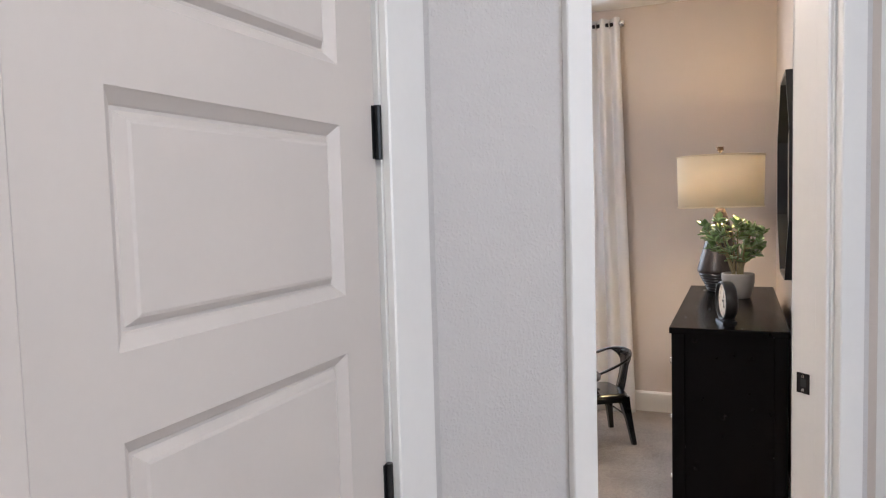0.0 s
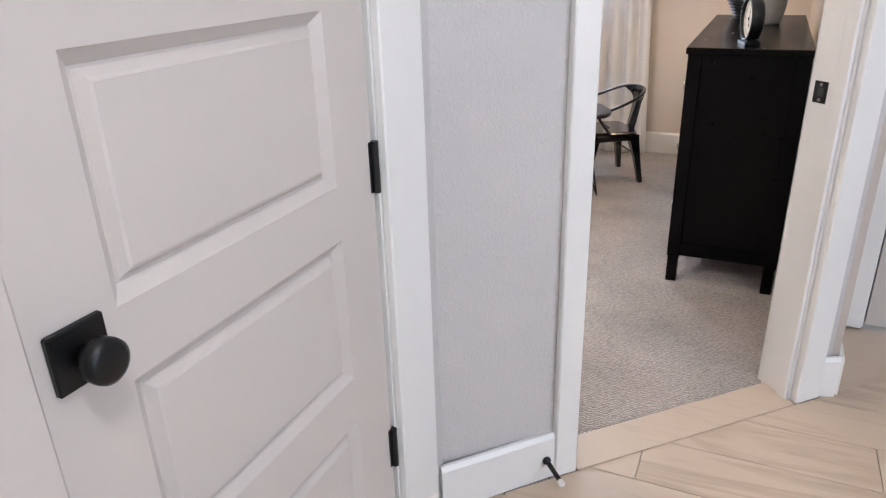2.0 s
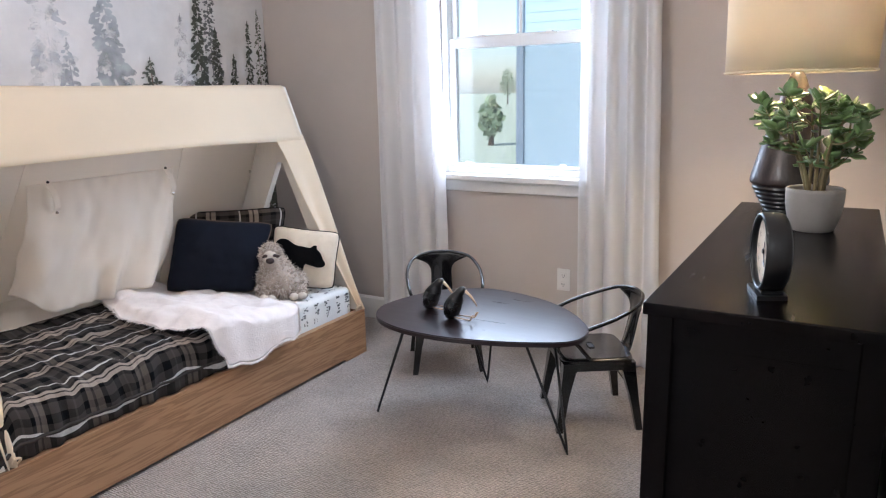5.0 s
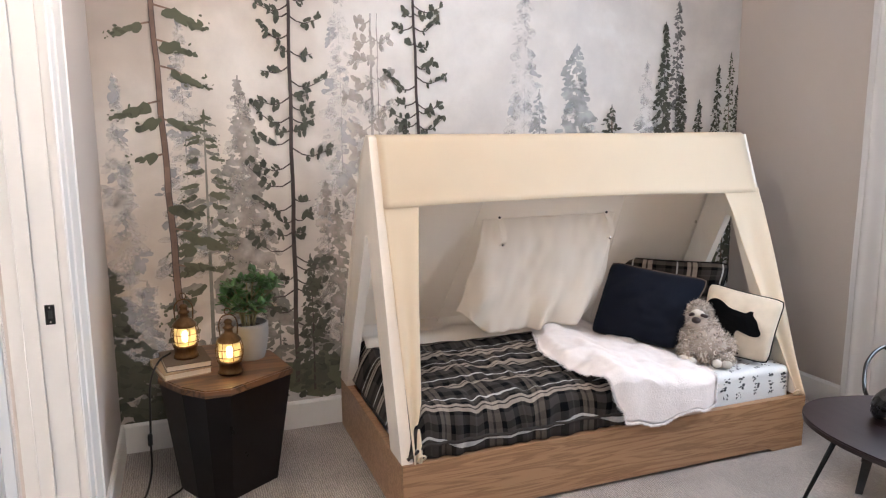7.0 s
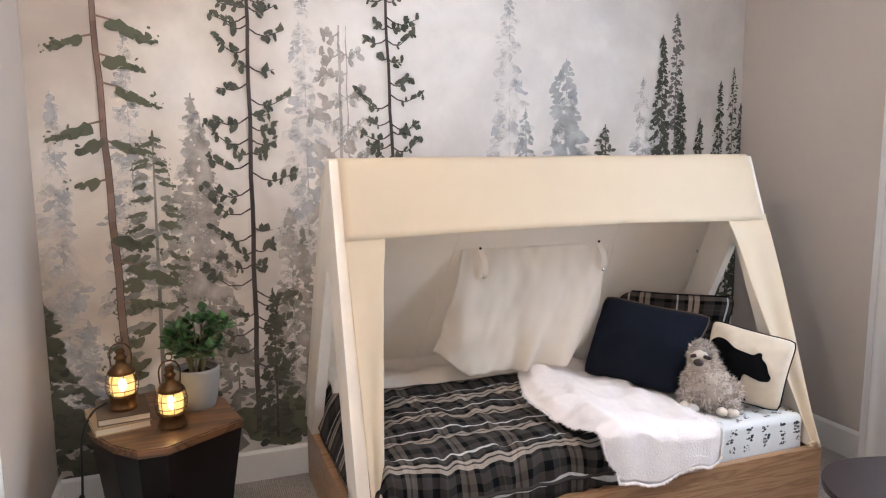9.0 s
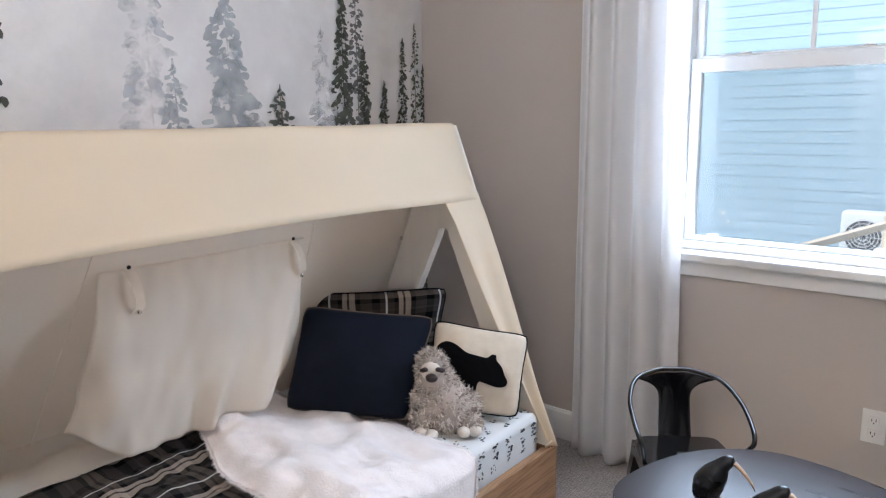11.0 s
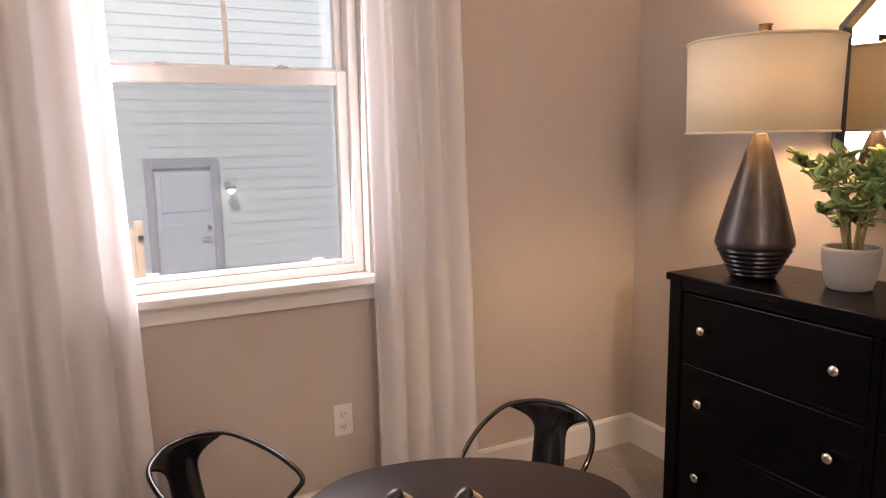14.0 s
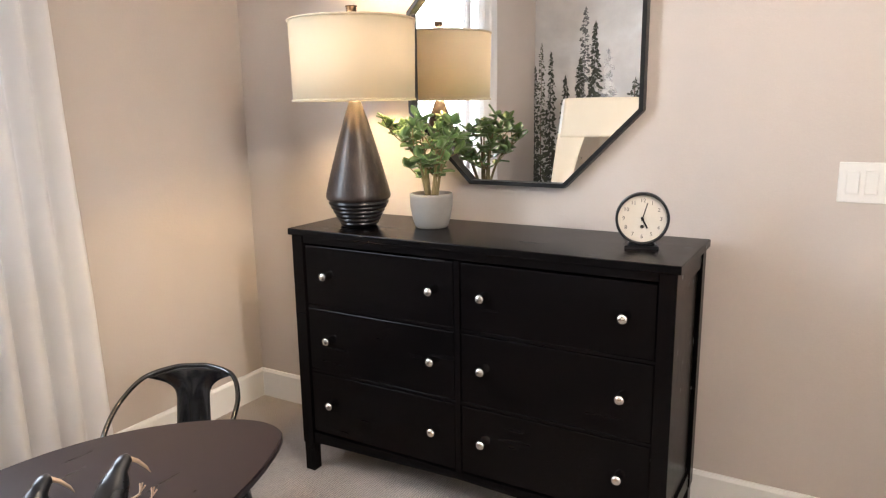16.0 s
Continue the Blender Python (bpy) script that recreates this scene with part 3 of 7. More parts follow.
def panel_door(m, width, name, knob_x, hinge_x, label, hinges=True, height=2.03, kz=0.91):
    """Five-panel moulded door: local x along its width, its face toward local -y."""
    t = thing(name, label, "door", m.translation, kind="structure")
    bm = bmesh.new()
    st, ph, pitch, z_low = 0.112, 0.262, 0.3525, 0.228
    th = 0.035
    # stiles and rails
    box(bm, 0, 0, 0.01, st, th, height, 0, 1, m)
    box(bm, width - st, 0, 0.01, width, th, height, 0, 1, m)
    zs = [z_low + i * pitch for i in range(5)]
    tops = [0.01] + [z + ph for z in zs]
    lows = zs + [height]
    for a, b in zip(tops, lows):
        box(bm, st, 0.0, a, width - st, th, b, 0.0, 1, m)
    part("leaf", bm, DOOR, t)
    for z in zs:
        bm = bmesh.new()
        lay = [(0.0, 0.0), (0.002, 0.002), (0.015, 0.012), (0.017, 0.0145), (0.021, 0.0145), (0.030, 0.005), (0.034, 0.0035)]
        rings = []
        for inset, dep in lay:
            rings.append([bm.verts.new(m @ Vector(p)) for p in ((st + inset, dep, z + inset), (width - st - inset, dep, z + inset), (width - st - inset, dep, z + ph - inset), (st + inset, dep, z + ph - inset))])
        for a, b in zip(rings, rings[1:]):
            for i in range(4):
                bm.faces.new((a[i], a[(i + 1) % 4], b[(i + 1) % 4], b[i]))
        bm.faces.new(rings[-1])
        bmesh.ops.recalc_face_normals(bm, faces=bm.faces[:])
        for f in bm.faces:
            if f.normal.dot((m.to_3x3() @ Vector((0, -1, 0)))) < 0:
                f.normal_flip()
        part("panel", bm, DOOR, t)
    k = part("rosette", B(knob_x - 0.033, -0.009, kz - 0.033, knob_x + 0.033, 0, kz + 0.033, 0.002, m, 1), BLACKM, t, "square black rosette")
    knob = lathe([(0.011, 0.009), (0.011, 0.022), (0.019, 0.0255), (0.0235, 0.031), (0.0245, 0.041), (0.0235, 0.047), (0.018, 0.0498), (0.0, 0.0502)], 28,
                 m=m @ Matrix.Translation((knob_x, 0, kz)) @ Matrix.Rotation(radians(90), 4, "X"))
    part("knob", knob, BLACKM, t, "round black knob", True)
    if hinges:
        for z in (0.346, 0.934, 1.545):
            bm = tube([m @ Vector((hinge_x, -0.006, z - 0.045)), m @ Vector((hinge_x, -0.006, z + 0.045))], 0.0065, 10)
            box(bm, hinge_x - 0.011, -0.002, z - 0.044, hinge_x + 0.011, 0.001, z + 0.044, 0, 1, m)
            part("hinge", bm, BLACKM, t, "black butt hinge")
    return t


HD = Matrix.Translation((LX - 0.004, -4.365, 0)) @ Matrix.Rotation(radians(90), 4, "Z")
panel_door(HD, 0.655, "door_1", 0.056, 0.656, "closed white five-panel hall door with black knob and hinges")
bm_m = Matrix.Translation((LX, -4.372, 0)) @ Matrix.Rotation(radians(90), 4, "Z")
casing(bm_m, 0.672, 2.04, "trim_door_1", face=0.152, left=0.002)
# knob-side casing: white trim given the darkened door colour for the weaker light there
setting("trim_door_side_dimmed", B(-0.070, -0.0225, 0, 0.0025, 0, 2.18, 0.004, bm_m, 1), DOOR)
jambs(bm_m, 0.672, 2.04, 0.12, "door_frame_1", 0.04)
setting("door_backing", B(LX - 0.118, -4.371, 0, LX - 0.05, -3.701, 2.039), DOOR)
PD = Matrix.Translation((3.548, HY + 0.004, 0))
panel_door(PD, 0.74, "door_2", 0.069, -0.006, "closed white five-panel door with black square-rosette knob", False, kz=0.888)
pm = Matrix.Translation((3.542, HY, 0))
casing(pm, 0.752, 2.04, "trim_door_2", face=0.062)
jambs(pm, 0.752, 2.04, 0.12, "door_frame_2", 0.04)

# spring door stop on the hall baseboard
t = thing("door_stop", "black spring door stop with a white rubber tip on the baseboard", "door stop", (*DP(-0.828, -0.002), 0.06))
p0 = DIAG @ Vector((-0.828, -0.003, 0.060))
p1 = DIAG @ Vector((-0.828, -0.075, 0.050))
part("spring", tube([p0.lerp(p1, i / 20) + Vector((0, 0, 0.0)) for i in range(21)], [0.011 if i < 3 else (0.0068 if i % 2 else 0.0052) for i in range(21)], 10), BLACKM, t)
part("tip", tube([p1, p1 + (p1 - p0) * 0.18], 0.008, 10), PLASTIC, t, "white rubber tip")

# ---- window ----
t = thing("window_1", "white vinyl single-hung window with a gridded upper sash", "window", (1.64, 0.1, WB), kind="structure")
GY = 0.105


def bar(x0, z0, x1, z1, y0, y1, b=0.004):
    return B(x0, y0, z0, x1, y1, z1, b, None, 1)


bm = bmesh.new()
for a in ((WL, 0.055, WB, WL + 0.034, 0.15, WT), (WR - 0.034, 0.055, WB, WR, 0.15, WT), (WL + 0.034, 0.055, WB, WR - 0.034, 0.15, WB + 0.03), (WL + 0.034, 0.055, WT - 0.034, WR - 0.034, 0.15, WT)):
    box(bm, *a, 0.003, 1)
part("window_frame", bm, VINYL, t)
SL, SR = WL + 0.034, WR - 0.034
bm = bmesh.new()
for a in ((SL, 0.075, WB + 0.03, SL + 0.038, 0.11, 1.60), (SR - 0.038, 0.075, WB + 0.03, SR, 0.11, 1.60), (SL + 0.038, 0.075, WB + 0.03, SR - 0.038, 0.11, 0.945), (SL + 0.038, 0.072, 1.548, SR - 0.038, 0.11, 1.60)):
    box(bm, *a, 0.004, 1)
low = part("lower_sash", bm, VINYL, t)
bm = bmesh.new()
for a in ((SL, 0.112, 1.58, SL + 0.028, 0.142, WT - 0.034), (SR - 0.028, 0.112, 1.58, SR, 0.142, WT - 0.034), (SL + 0.028, 0.112, 1.585, SR - 0.028, 0.142, 1.612), (SL + 0.028, 0.112, WT - 0.064, SR - 0.028, 0.142, WT - 0.034)):
    box(bm, *a, 0.003, 1)
upp = part("upper_sash", bm, VINYL, t)
xm = (SL + SR) / 2
zmid = 1.912
part("muntin", bar(xm - 0.008, 1.612, xm + 0.008, WT - 0.064, 0.122, 0.132, 0.002), VINYL, upp)
for a, b in ((SL + 0.028, xm - 0.008), (xm + 0.008, SR - 0.028)):
    part("muntin", bar(a, zmid - 0.008, b, zmid + 0.008, 0.122, 0.132, 0.002), VINYL, upp)
for nm, a, par in (("pane", (SL + 0.038, 0.0945, 0.945, SR - 0.038, 0.0965, 1.548), low), ("pane", (SL + 0.028, 0.1345, 1.612, SR - 0.028, 0.1365, WT - 0.064), upp)):
    ob = part(nm, B(*a), PANE, par)
    ob.visible_shadow = False
for x in (1.44, 1.82):
    bm = B(x - 0.03, 0.078, 1.600, x + 0.03, 0.105, 1.606, 0.002, None, 1)
    box(bm, x - 0.022, 0.07, 1.606, x + 0.012, 0.098, 1.613, 0.002, 1)
    part("sash_lock", bm, PLASTIC, low)
for x in (1.36, 1.90):
    bm = B(x - 0.018, 0.07, 0.945, x + 0.018, 0.079, 0.957, 0.002, None, 1)
    part("finger_lift", bm, PLASTIC, low)
# insect screen outside the lower sash
scr = bpy.data.materials.new("screen_mesh")
scr.use_nodes = True
sn = scr.node_tree
tr, df, mx = sn.nodes.new("ShaderNodeBsdfTransparent"), sn.nodes.new("ShaderNodeBsdfDiffuse"), sn.nodes.new("ShaderNodeMixShader")
df.inputs[0].default_value = (0.30, 0.33, 0.36, 1)
mx.inputs[0].default_value = 0.22
sn.links.new(tr.outputs[0], mx.inputs[1])
sn.links.new(df.outputs[0], mx.inputs[2])
sn.links.new(mx.outputs[0], sn.nodes["Material Output"].inputs[0])
ob = part("insect_screen", B(SL + 0.004, 0.146, WB + 0.03, SR - 0.004, 0.147, 1.60), scr, t)
ob.visible_shadow = False
bm = B(WL - 0.03, -0.052, WB - 0.028, WR + 0.03, 0.0, WB + 0.004, 0.006)
box(bm, WL + 0.001, 0.0, WB - 0.028, WR - 0.001, 0.056, WB - 0.002)
part("window_sill", bm, TRIM, t)
part("apron", B(WL - 0.012, -0.017, WB - 0.086, WR + 0.012, -0.001, WB - 0.029, 0.003), TRIM, t)

# ---- ceiling light, outlet, switch ----
t = thing("ceiling_light", "round white flush dome ceiling light, switched on", "ceiling light", (1.72, -2.75, CEILZ))
part("base_ring", lathe([(0.165, -0.03), (0.17, -0.012), (0.17, 0.0)], 40, (1.72, -2.75, CEILZ)), VINYL, t)
part("diffuser", lathe([(0.0, -0.125), (0.05, -0.120), (0.10, -0.098), (0.14, -0.062), (0.155, -0.03)], 40, (1.72, -2.75, CEILZ)), DOME, t, "glowing opal dome", True)


def outlet(m):
    t = thing("wall_outlet", "white duplex power outlet on a greige wall", "outlet", m.translation)
    part("cover_plate", B(-0.035, -0.006, -0.058, 0.035, 0, 0.058, 0.003, m), PLASTIC, t)
    for z in (-0.023, 0.023):
        s = part("socket", B(-0.016, -0.0085, z - 0.014, 0.016, -0.0055, z + 0.014, 0.002, m, 1), PLASTIC, t)
        for x in (-0.006, 0.006):
            part("slot", B(x - 0.0012, -0.0092, z - 0.004, x + 0.0012, -0.0086, z + 0.006, 0, m), SLOT, s)
        part("slot", B(-0.002, -0.0092, z - 0.011, 0.002, -0.0086, z - 0.007, 0, m), SLOT, s)


outlet(Matrix.Translation((1.941, 0, 0.378)))
t = thing("light_switch", "white triple rocker switch plate", "light switch", (WX, -2.395, 1.113))
part("cover_plate", B(WX - 0.006, -2.478, 1.056, WX, -2.314, 1.170, 0.003), PLASTIC, t)
for i in range(3):
    y = -2.350 - i * 0.046
    part("rocker", B(WX - 0.010, y - 0.0165, 1.080, WX - 0.0055, y + 0.0165, 1.146, 0.002, None, 1), PLASTIC, t)

# ---- bed with its tent ----
BX0, BX1, BY0, BY1 = 0.035, 1.035, -2.345, -0.492
bed = thing("tent_bed", "low brown oak bed with whitewashed A-frame and cream canvas tent", "bed", (0.53, -1.42, 0))
bm = bmesh.new()
prof = [(BY0, 0.0), (BY0 + 0.17, 0.0), (BY0 + 0.185, 0.016), (BY1 - 0.185, 0.016), (BY1 - 0.17, 0.0), (BY1, 0.0), (BY1, 0.236), (BY0, 0.236)]
for x0, x1 in ((BX1 - 0.03, BX1), (BX0, BX0 + 0.03)):
    m = Matrix(((0, 0, 1, 0), (1, 0, 0, 0), (0, 1, 0, 0), (0, 0, 0, 1)))
    ob = part("side_board", prism(prof, x0, x1, m), BEDOAK, bed)
for y0, y1 in ((BY0, BY0 + 0.03), (BY1 - 0.03, BY1)):
    part("end_board", B(BX0 + 0.03, y0, 0.0, BX1 - 0.03, y1, 0.236, 0.002), BEDOAK, bed)
part("slat_base", B(BX0 + 0.03, BY0 + 0.03, 0.07, BX1 - 0.03, BY1 - 0.03, 0.10), FRAMEW, bed)

ZR, ZB = 1.372, 0.237


def lean(z):
    """The tent stands a little out of square along the bed."""
    return 0.030 * (z - 0.24) / 1.13


def a_frame(y0, y1):
    """Triangular end frame with a rounded inner cut-out."""
    out = [(0.045, ZB), (0.175, ZB)]
    apex = Vector((0.535, 0.985))
    for k in range(9):
        a = math.pi * (1 - k / 8)
        out.append((apex.x + 0.028 * math.cos(a), apex.y - 0.03 + 0.03 * math.sin(a)))
    out += [(0.890, ZB), (1.028, ZB), (0.566, ZR), (0.504, ZR)]
    m = Matrix(((1, 0, 0, 0), (0, 0, 1, 0), (0, 1, 0, 0), (0, 0, 0, 1)))
    bm = prism(out, y0, y1, m)
    for v in bm.verts:
        v.co.y += lean(v.co.z)
    return bm


for y0, y1 in ((-2.348, -2.306), (-0.532, -0.494)):
    part("a_frame", a_frame(y0, y1), FRAMEW, bed, "whitewashed triangular end frame")
part("ridge_bar", B(0.505, -2.306, 1.30, 0.565, -0.532, 1.345, 0.006), FRAMEW, bed)
for y, s in ((-0.534, -1), (-2.304, 1)):
    part("bolt", lathe([(0.008, 0), (0.008, 0.004), (0.0, 0.005)], 12, m=Matrix.Translation((0.337, y, 0.928)) @ Matrix.Rotation(radians(90 * (1 if s < 0 else -1)), 4, "X")), CHROME, bed)

K = (1.03 - 0.566) / (ZR - ZB)


def front_x(z):
    return 0.570 + (ZR - z) * K


def back_x(z):
    return 0.486 - (ZR - z) * K


def canopy_front(u, v):
    y = -2.318 + u * (2.318 - 0.516)
    zlow = 1.10 + 0.012 * math.sin(math.pi * u)
    if v < 0.12:
        w = v / 0.12
        x, z = 0.535 + w * (front_x(ZR) - 0.531), ZR + 0.006 - 0.002 * w
    else:
        w = (v - 0.12) / 0.88
        z = ZR + 0.003 - w * (ZR - zlow)
        x = front_x(z) + 0.004 + 0.006 * math.sin(math.pi * w) * wob(u * 3, w * 2, 0.3)
    z += 0.003 * wob(u * 5, 7.7, v)
    return Vector((x, y + lean(z), z))


part("canopy_valance", sheet(canopy_front, 60, 14, 0.002), CANVAS, bed, "cream canvas valance over the ridge")


def canopy_back(u, v):
    y = -2.352 + u * (2.352 - 0.494)
    z = ZR + 0.007 - v * (ZR - 0.26)
    x = 0.535 - min(1, v / 0.05) * 0.050 - max(0, v - 0.05) * 0.0 + 0.0
    x = min(x, back_x(z) - 0.002) if v > 0.05 else x
    sag = 0.018 * math.sin(math.pi * min(1, max(0, (v - 0.1) / 0.9))) * (0.5 + wob(u * 4, v * 3, 2.1))
    return Vector((max(x - sag * 0.6, 0.012), y + lean(z), z))


part("canopy_back", sheet(canopy_back, 48, 30, 0.002), CANVAS_IN, bed, "natural canvas back panel of the tent")


def curtain_left(u, v):
    z = 1.125 - v * (1.125 - 0.240)
    yl = -2.318 + 0.012 * v
    yr = -2.172 - 0.100 * v ** 0.8
    y = yl + (yr - yl) * u
    fold = 0.006 * math.sin(u * 9 + v * 1.5) * (0.4 + v)
    return Vector((front_x(z) - 0.001 + 0.0045 * ease(0.03, 0.10, v) + fold * v, y + lean(z), z))


part("tied_curtain", sheet(curtain_left, 22, 36, 0.002), CANVAS, bed)


def curtain_right(u, v):
    z = 1.125 - v * (1.125 - 0.240)
    yl = -0.705 + 0.165 * v ** 0.9
    yr = -0.495
    y = yl + (yr - yl) * u
    fold = 0.010 * math.sin(u * 8 + v * 3.0) * (0.3 + v) + 0.02 * (1 - u) * math.sin(math.pi * v) * -1
    return Vector((front_x(z) - 0.001 + 0.0045 * ease(0.03, 0.10, v) + fold * ease(0.03, 0.30, v), y + lean(z), z))


part("tied_curtain", sheet(curtain_right, 22, 36, 0.002), CANVAS, bed)


def canvas_hem(u, v):
    """Slack foot of the back panel, lying in shallow pleats along the mattress."""
    y = -2.27 + u * 0.90
    x = 0.105 + 0.15 * v + 0.012 * wob(u * 5, v * 2, 1.2)
    z = 0.505 - 0.075 * v + 0.011 * math.sin(v * 9.5 + 2.2 * u + 0.8 * wob(u * 4, v, 3.0)) + 0.008 * wob(u * 9, v * 4, 5.0)
    return Vector((x, y, z))


part("canvas_hem", sheet(canvas_hem, 44, 24, 0.002), CANVAS_IN, bed, "slack pleated foot of the canvas back panel")
# bottom tie loops
for y in (-2.275, -0.545):
    part("tie_loop", tube([(1.034 + 0.008 * math.sin(a), y + 0.014 * math.cos(a), 0.254 + 0.012 * math.sin(a)) for a in [i * 2 * math.pi / 12 for i in range(12)]], 0.004, 6, closed=True), CANVAS, bed)


# hanging flap with its straps on the back panel
def flap(u, v):
    """It hangs plumb from its seam, so it stands off the sloping panel; its foot corner is drawn back."""
    low = 0.475 + 0.10 * ease(0.22, 0.0, u) + 0.016 * wob(u * 6, 2.2, 8.1)
    z = 1.000 - (1.000 - low) * v
    yl = -1.735 - 0.115 * v
    yr = -1.030 - 0.195 * v
    y = yl + (yr - yl) * u
    x = back_x(1.0) + 0.004 + 0.045 * math.sin(math.pi * v * 0.8) - 0.06 * ease(0.14, 0.0, u) * ease(0.2, 0.9, v) - 0.03 * ease(0.93, 1.0, u) * v
    x += 0.024 * math.sin(u * 23 + 4 * wob(u * 3, v * 2, 3.0)) * ease(0.5, 1, v) + 0.030 * wob(u * 5, v * 1.4, 4.4) * ease(0.05, 0.6, v) + 0.012 * wob(u * 14, v * 5, 1.4)
    return Vector((x, y + 0.010 * wob(u * 4, v * 4, 7.0) * v, z))


part("hanging_flap", sheet(flap, 70, 48, 0.002), CANVAS_IN, bed, "gathered canvas flap hung inside the tent")


def flap_edge(u, v):
    """Second layer of the flap, showing past its head-side edge."""
    a = flap(0.985, v)
    return a + Vector((-0.012 - 0.05 * u * v, 0.012 * u + 0.075 * u * ease(0.0, 0.8, v), 0.02 * u * v)) + Vector((0.006 * wob(u * 3, v * 4, 2.0), 0, 0))


part("flap_edge", sheet(flap_edge, 10, 40, 0.002), CANVAS_IN, bed, "folded edge of the canvas flap")
for y in (-1.655, -1.085):
    xs = back_x(0.99)
    pts = [(xs + 0.016, y, 1.0), (xs + 0.05, y + 0.004, 0.955), (xs + 0.055, y + 0.006, 0.90), (xs + 0.03, y + 0.004, 0.875)]
    st = spline(pts, 6)
    bmm = bmesh.new()
    for a, b in zip(st, st[1:]):
        vv = [bmm.verts.new(p + Vector((0, w, 0))) for p, w in ((a, -0.013), (b, -0.013), (b, 0.013), (a, 0.013))]
        bmm.faces.new(vv)
    bmesh.ops.remove_doubles(bmm, verts=bmm.verts[:], dist=0.0002)
    bmesh.ops.solidify(bmm, geom=bmm.faces[:], thickness=0.0025)
    s = part("strap", bmm, CANVAS_IN, bed)
    part("snap", lathe([(0.007, 0), (0.006, 0.004), (0, 0.005)], 12, m=Matrix.Translation((xs + 0.052, y, 0.882)) @ Matrix.Rotation(radians(90), 4, "Y")), CHROME, s)
    part("snap", lathe([(0.006, 0), (0.005, 0.004), (0, 0.005)], 12, m=Matrix.Translation((xs + 0.018, y, 1.004)) @ Matrix.Rotation(radians(90), 4, "Y")), BLACKM, s)
for y, k in ((-1.700, 0.038), (-1.00, 0.0)):
    part("seam", tube([(back_x(z) + 0.010, y - k * (1.3 - z) * 6, z) for z in [1.30 - 0.1 * i for i in range(10)]], 0.0025, 6), CANVAS_IN, bed)

# ---- bedding ----
mt = thing("mattress", "white mattress with a grey animal-print fitted sheet on the bed base", "mattress", (0.53, -1.42, 0.1))
part("mattress_body", B(0.068, -2.262, 0.10, 0.990, -0.535, 0.362, 0.030, None, 4), SHEET, mt, "", True)
rnd = random.Random(5)
bm = bmesh.new()
for i in range(5):
    for j in range(3):
        y, z = -0.90 + i * 0.082 + rnd.uniform(-0.012, 0.012), 0.262 + j * 0.036 + rnd.uniform(-0.006, 0.006)
        kind = (i * 3 + j) % 3
        for q in range(8):
            dy, dz = rnd.uniform(-0.014, 0.014), rnd.uniform(-0.012, 0.012)
            r0 = rnd.uniform(0.0018, 0.0055)
            n = 6
            vs = [bm.verts.new((0.9915, y + dy + r0 * math.cos(2 * math.pi * k / n) * (1.6 if kind else 0.8), z + dz + r0 * math.sin(2 * math.pi * k / n))) for k in range(n)]
            bm.faces.new(vs)
for i in range(6):
    for j in range(5):
        x, y = 0.955 - j * 0.055 + rnd.uniform(-0.01, 0.01), -0.92 + i * 0.07 + rnd.uniform(-0.01, 0.01)
        for q in range(6):
            r0 = rnd.uniform(0.0018, 0.0055)
            cx, cy = x + rnd.uniform(-0.013, 0.013), y + rnd.uniform(-0.013, 0.013)
            bm.faces.new([bm.verts.new((cx + r0 * math.cos(a), cy + 1.4 * r0 * math.sin(a), 0.3632 + 0.0002 * q)) for a in [k * math.pi / 3 for k in range(6)]])
tagged(part("animal_print", bm, PRINT, mt, "small grey printed animal faces"), kind="stuff")


def duvet_z(x, y):
    e2 = ease(-2.334, -2.235, y) ** 0.5
    calm = 0.35 + 0.65 * ease(-1.38, -1.52, y)
    lanes = abs(math.sin((x + 0.02 * wob(x * 3, y * 4, 0.7)) * math.pi / 0.155)) ** 0.6
    pucker = math.sin(y * 105 + 5 * wob(x * 5, y * 5, 2.0)) * (1 - lanes) + 0.7 * math.sin(y * 52 + 4 * wob(x * 7, y * 4, 6.0)) * (1 - 0.5 * lanes)
    puff = 0.014 * lanes + 0.0045 * pucker + 0.022 * wob(x * 5, y * 6, 1.5) + 0.011 * wob(x * 12, y * 26, 3.3)
    return 0.240 + (0.163 + puff * calm) * e2


def duvet(u, v):
    """The quilt lies on the mattress and turns down over its front edge in a full roll."""
    y = -2.325 + v * (2.325 - 1.37)
    if u < 0.80:
        x = 0.075 + u / 0.80 * 0.865
        z = duvet_z(x, y) + 0.010 * ease(0.82, 0.92, x) * ease(-2.32, -2.22, y)
    else:
        w = (u - 0.80) / 0.20
        top = duvet_z(0.94, y) + 0.010 * ease(-2.32, -2.22, y)
        a = w * math.pi / 2
        crease = 0.013 * wob(y * 11, w * 2, 9.1) + 0.006 * math.sin(y * 70 + 4 * wob(y * 6, w, 3.0))
        x = 0.94 + 0.080 * math.sin(a) ** 0.75 + crease * math.sin(a)
        z = 0.240 + (top - 0.240) * max(0.0, math.cos(a)) ** 0.62
    return Vector((x, y, z))


dv = thing("duvet", "quilted charcoal, tan and white plaid flannel duvet on the mattress", "duvet", (0.53, -1.85, 0.36))
part("cover", sheet(duvet, 150, 190, 0.010, uvs=lambda u, v: (u * 1.10 + 0.025 * wob(u * 6, v * 6, 0), v * 0.98 + 0.02 * wob(u * 6, v * 6, 4))), PLAID, dv)
part("hem", tube([duvet(0.985, i / 60) + Vector((0.004, 0, 0.004)) for i in range(61)], 0.006, 6), PLAID, dv, "rolled front hem", True)


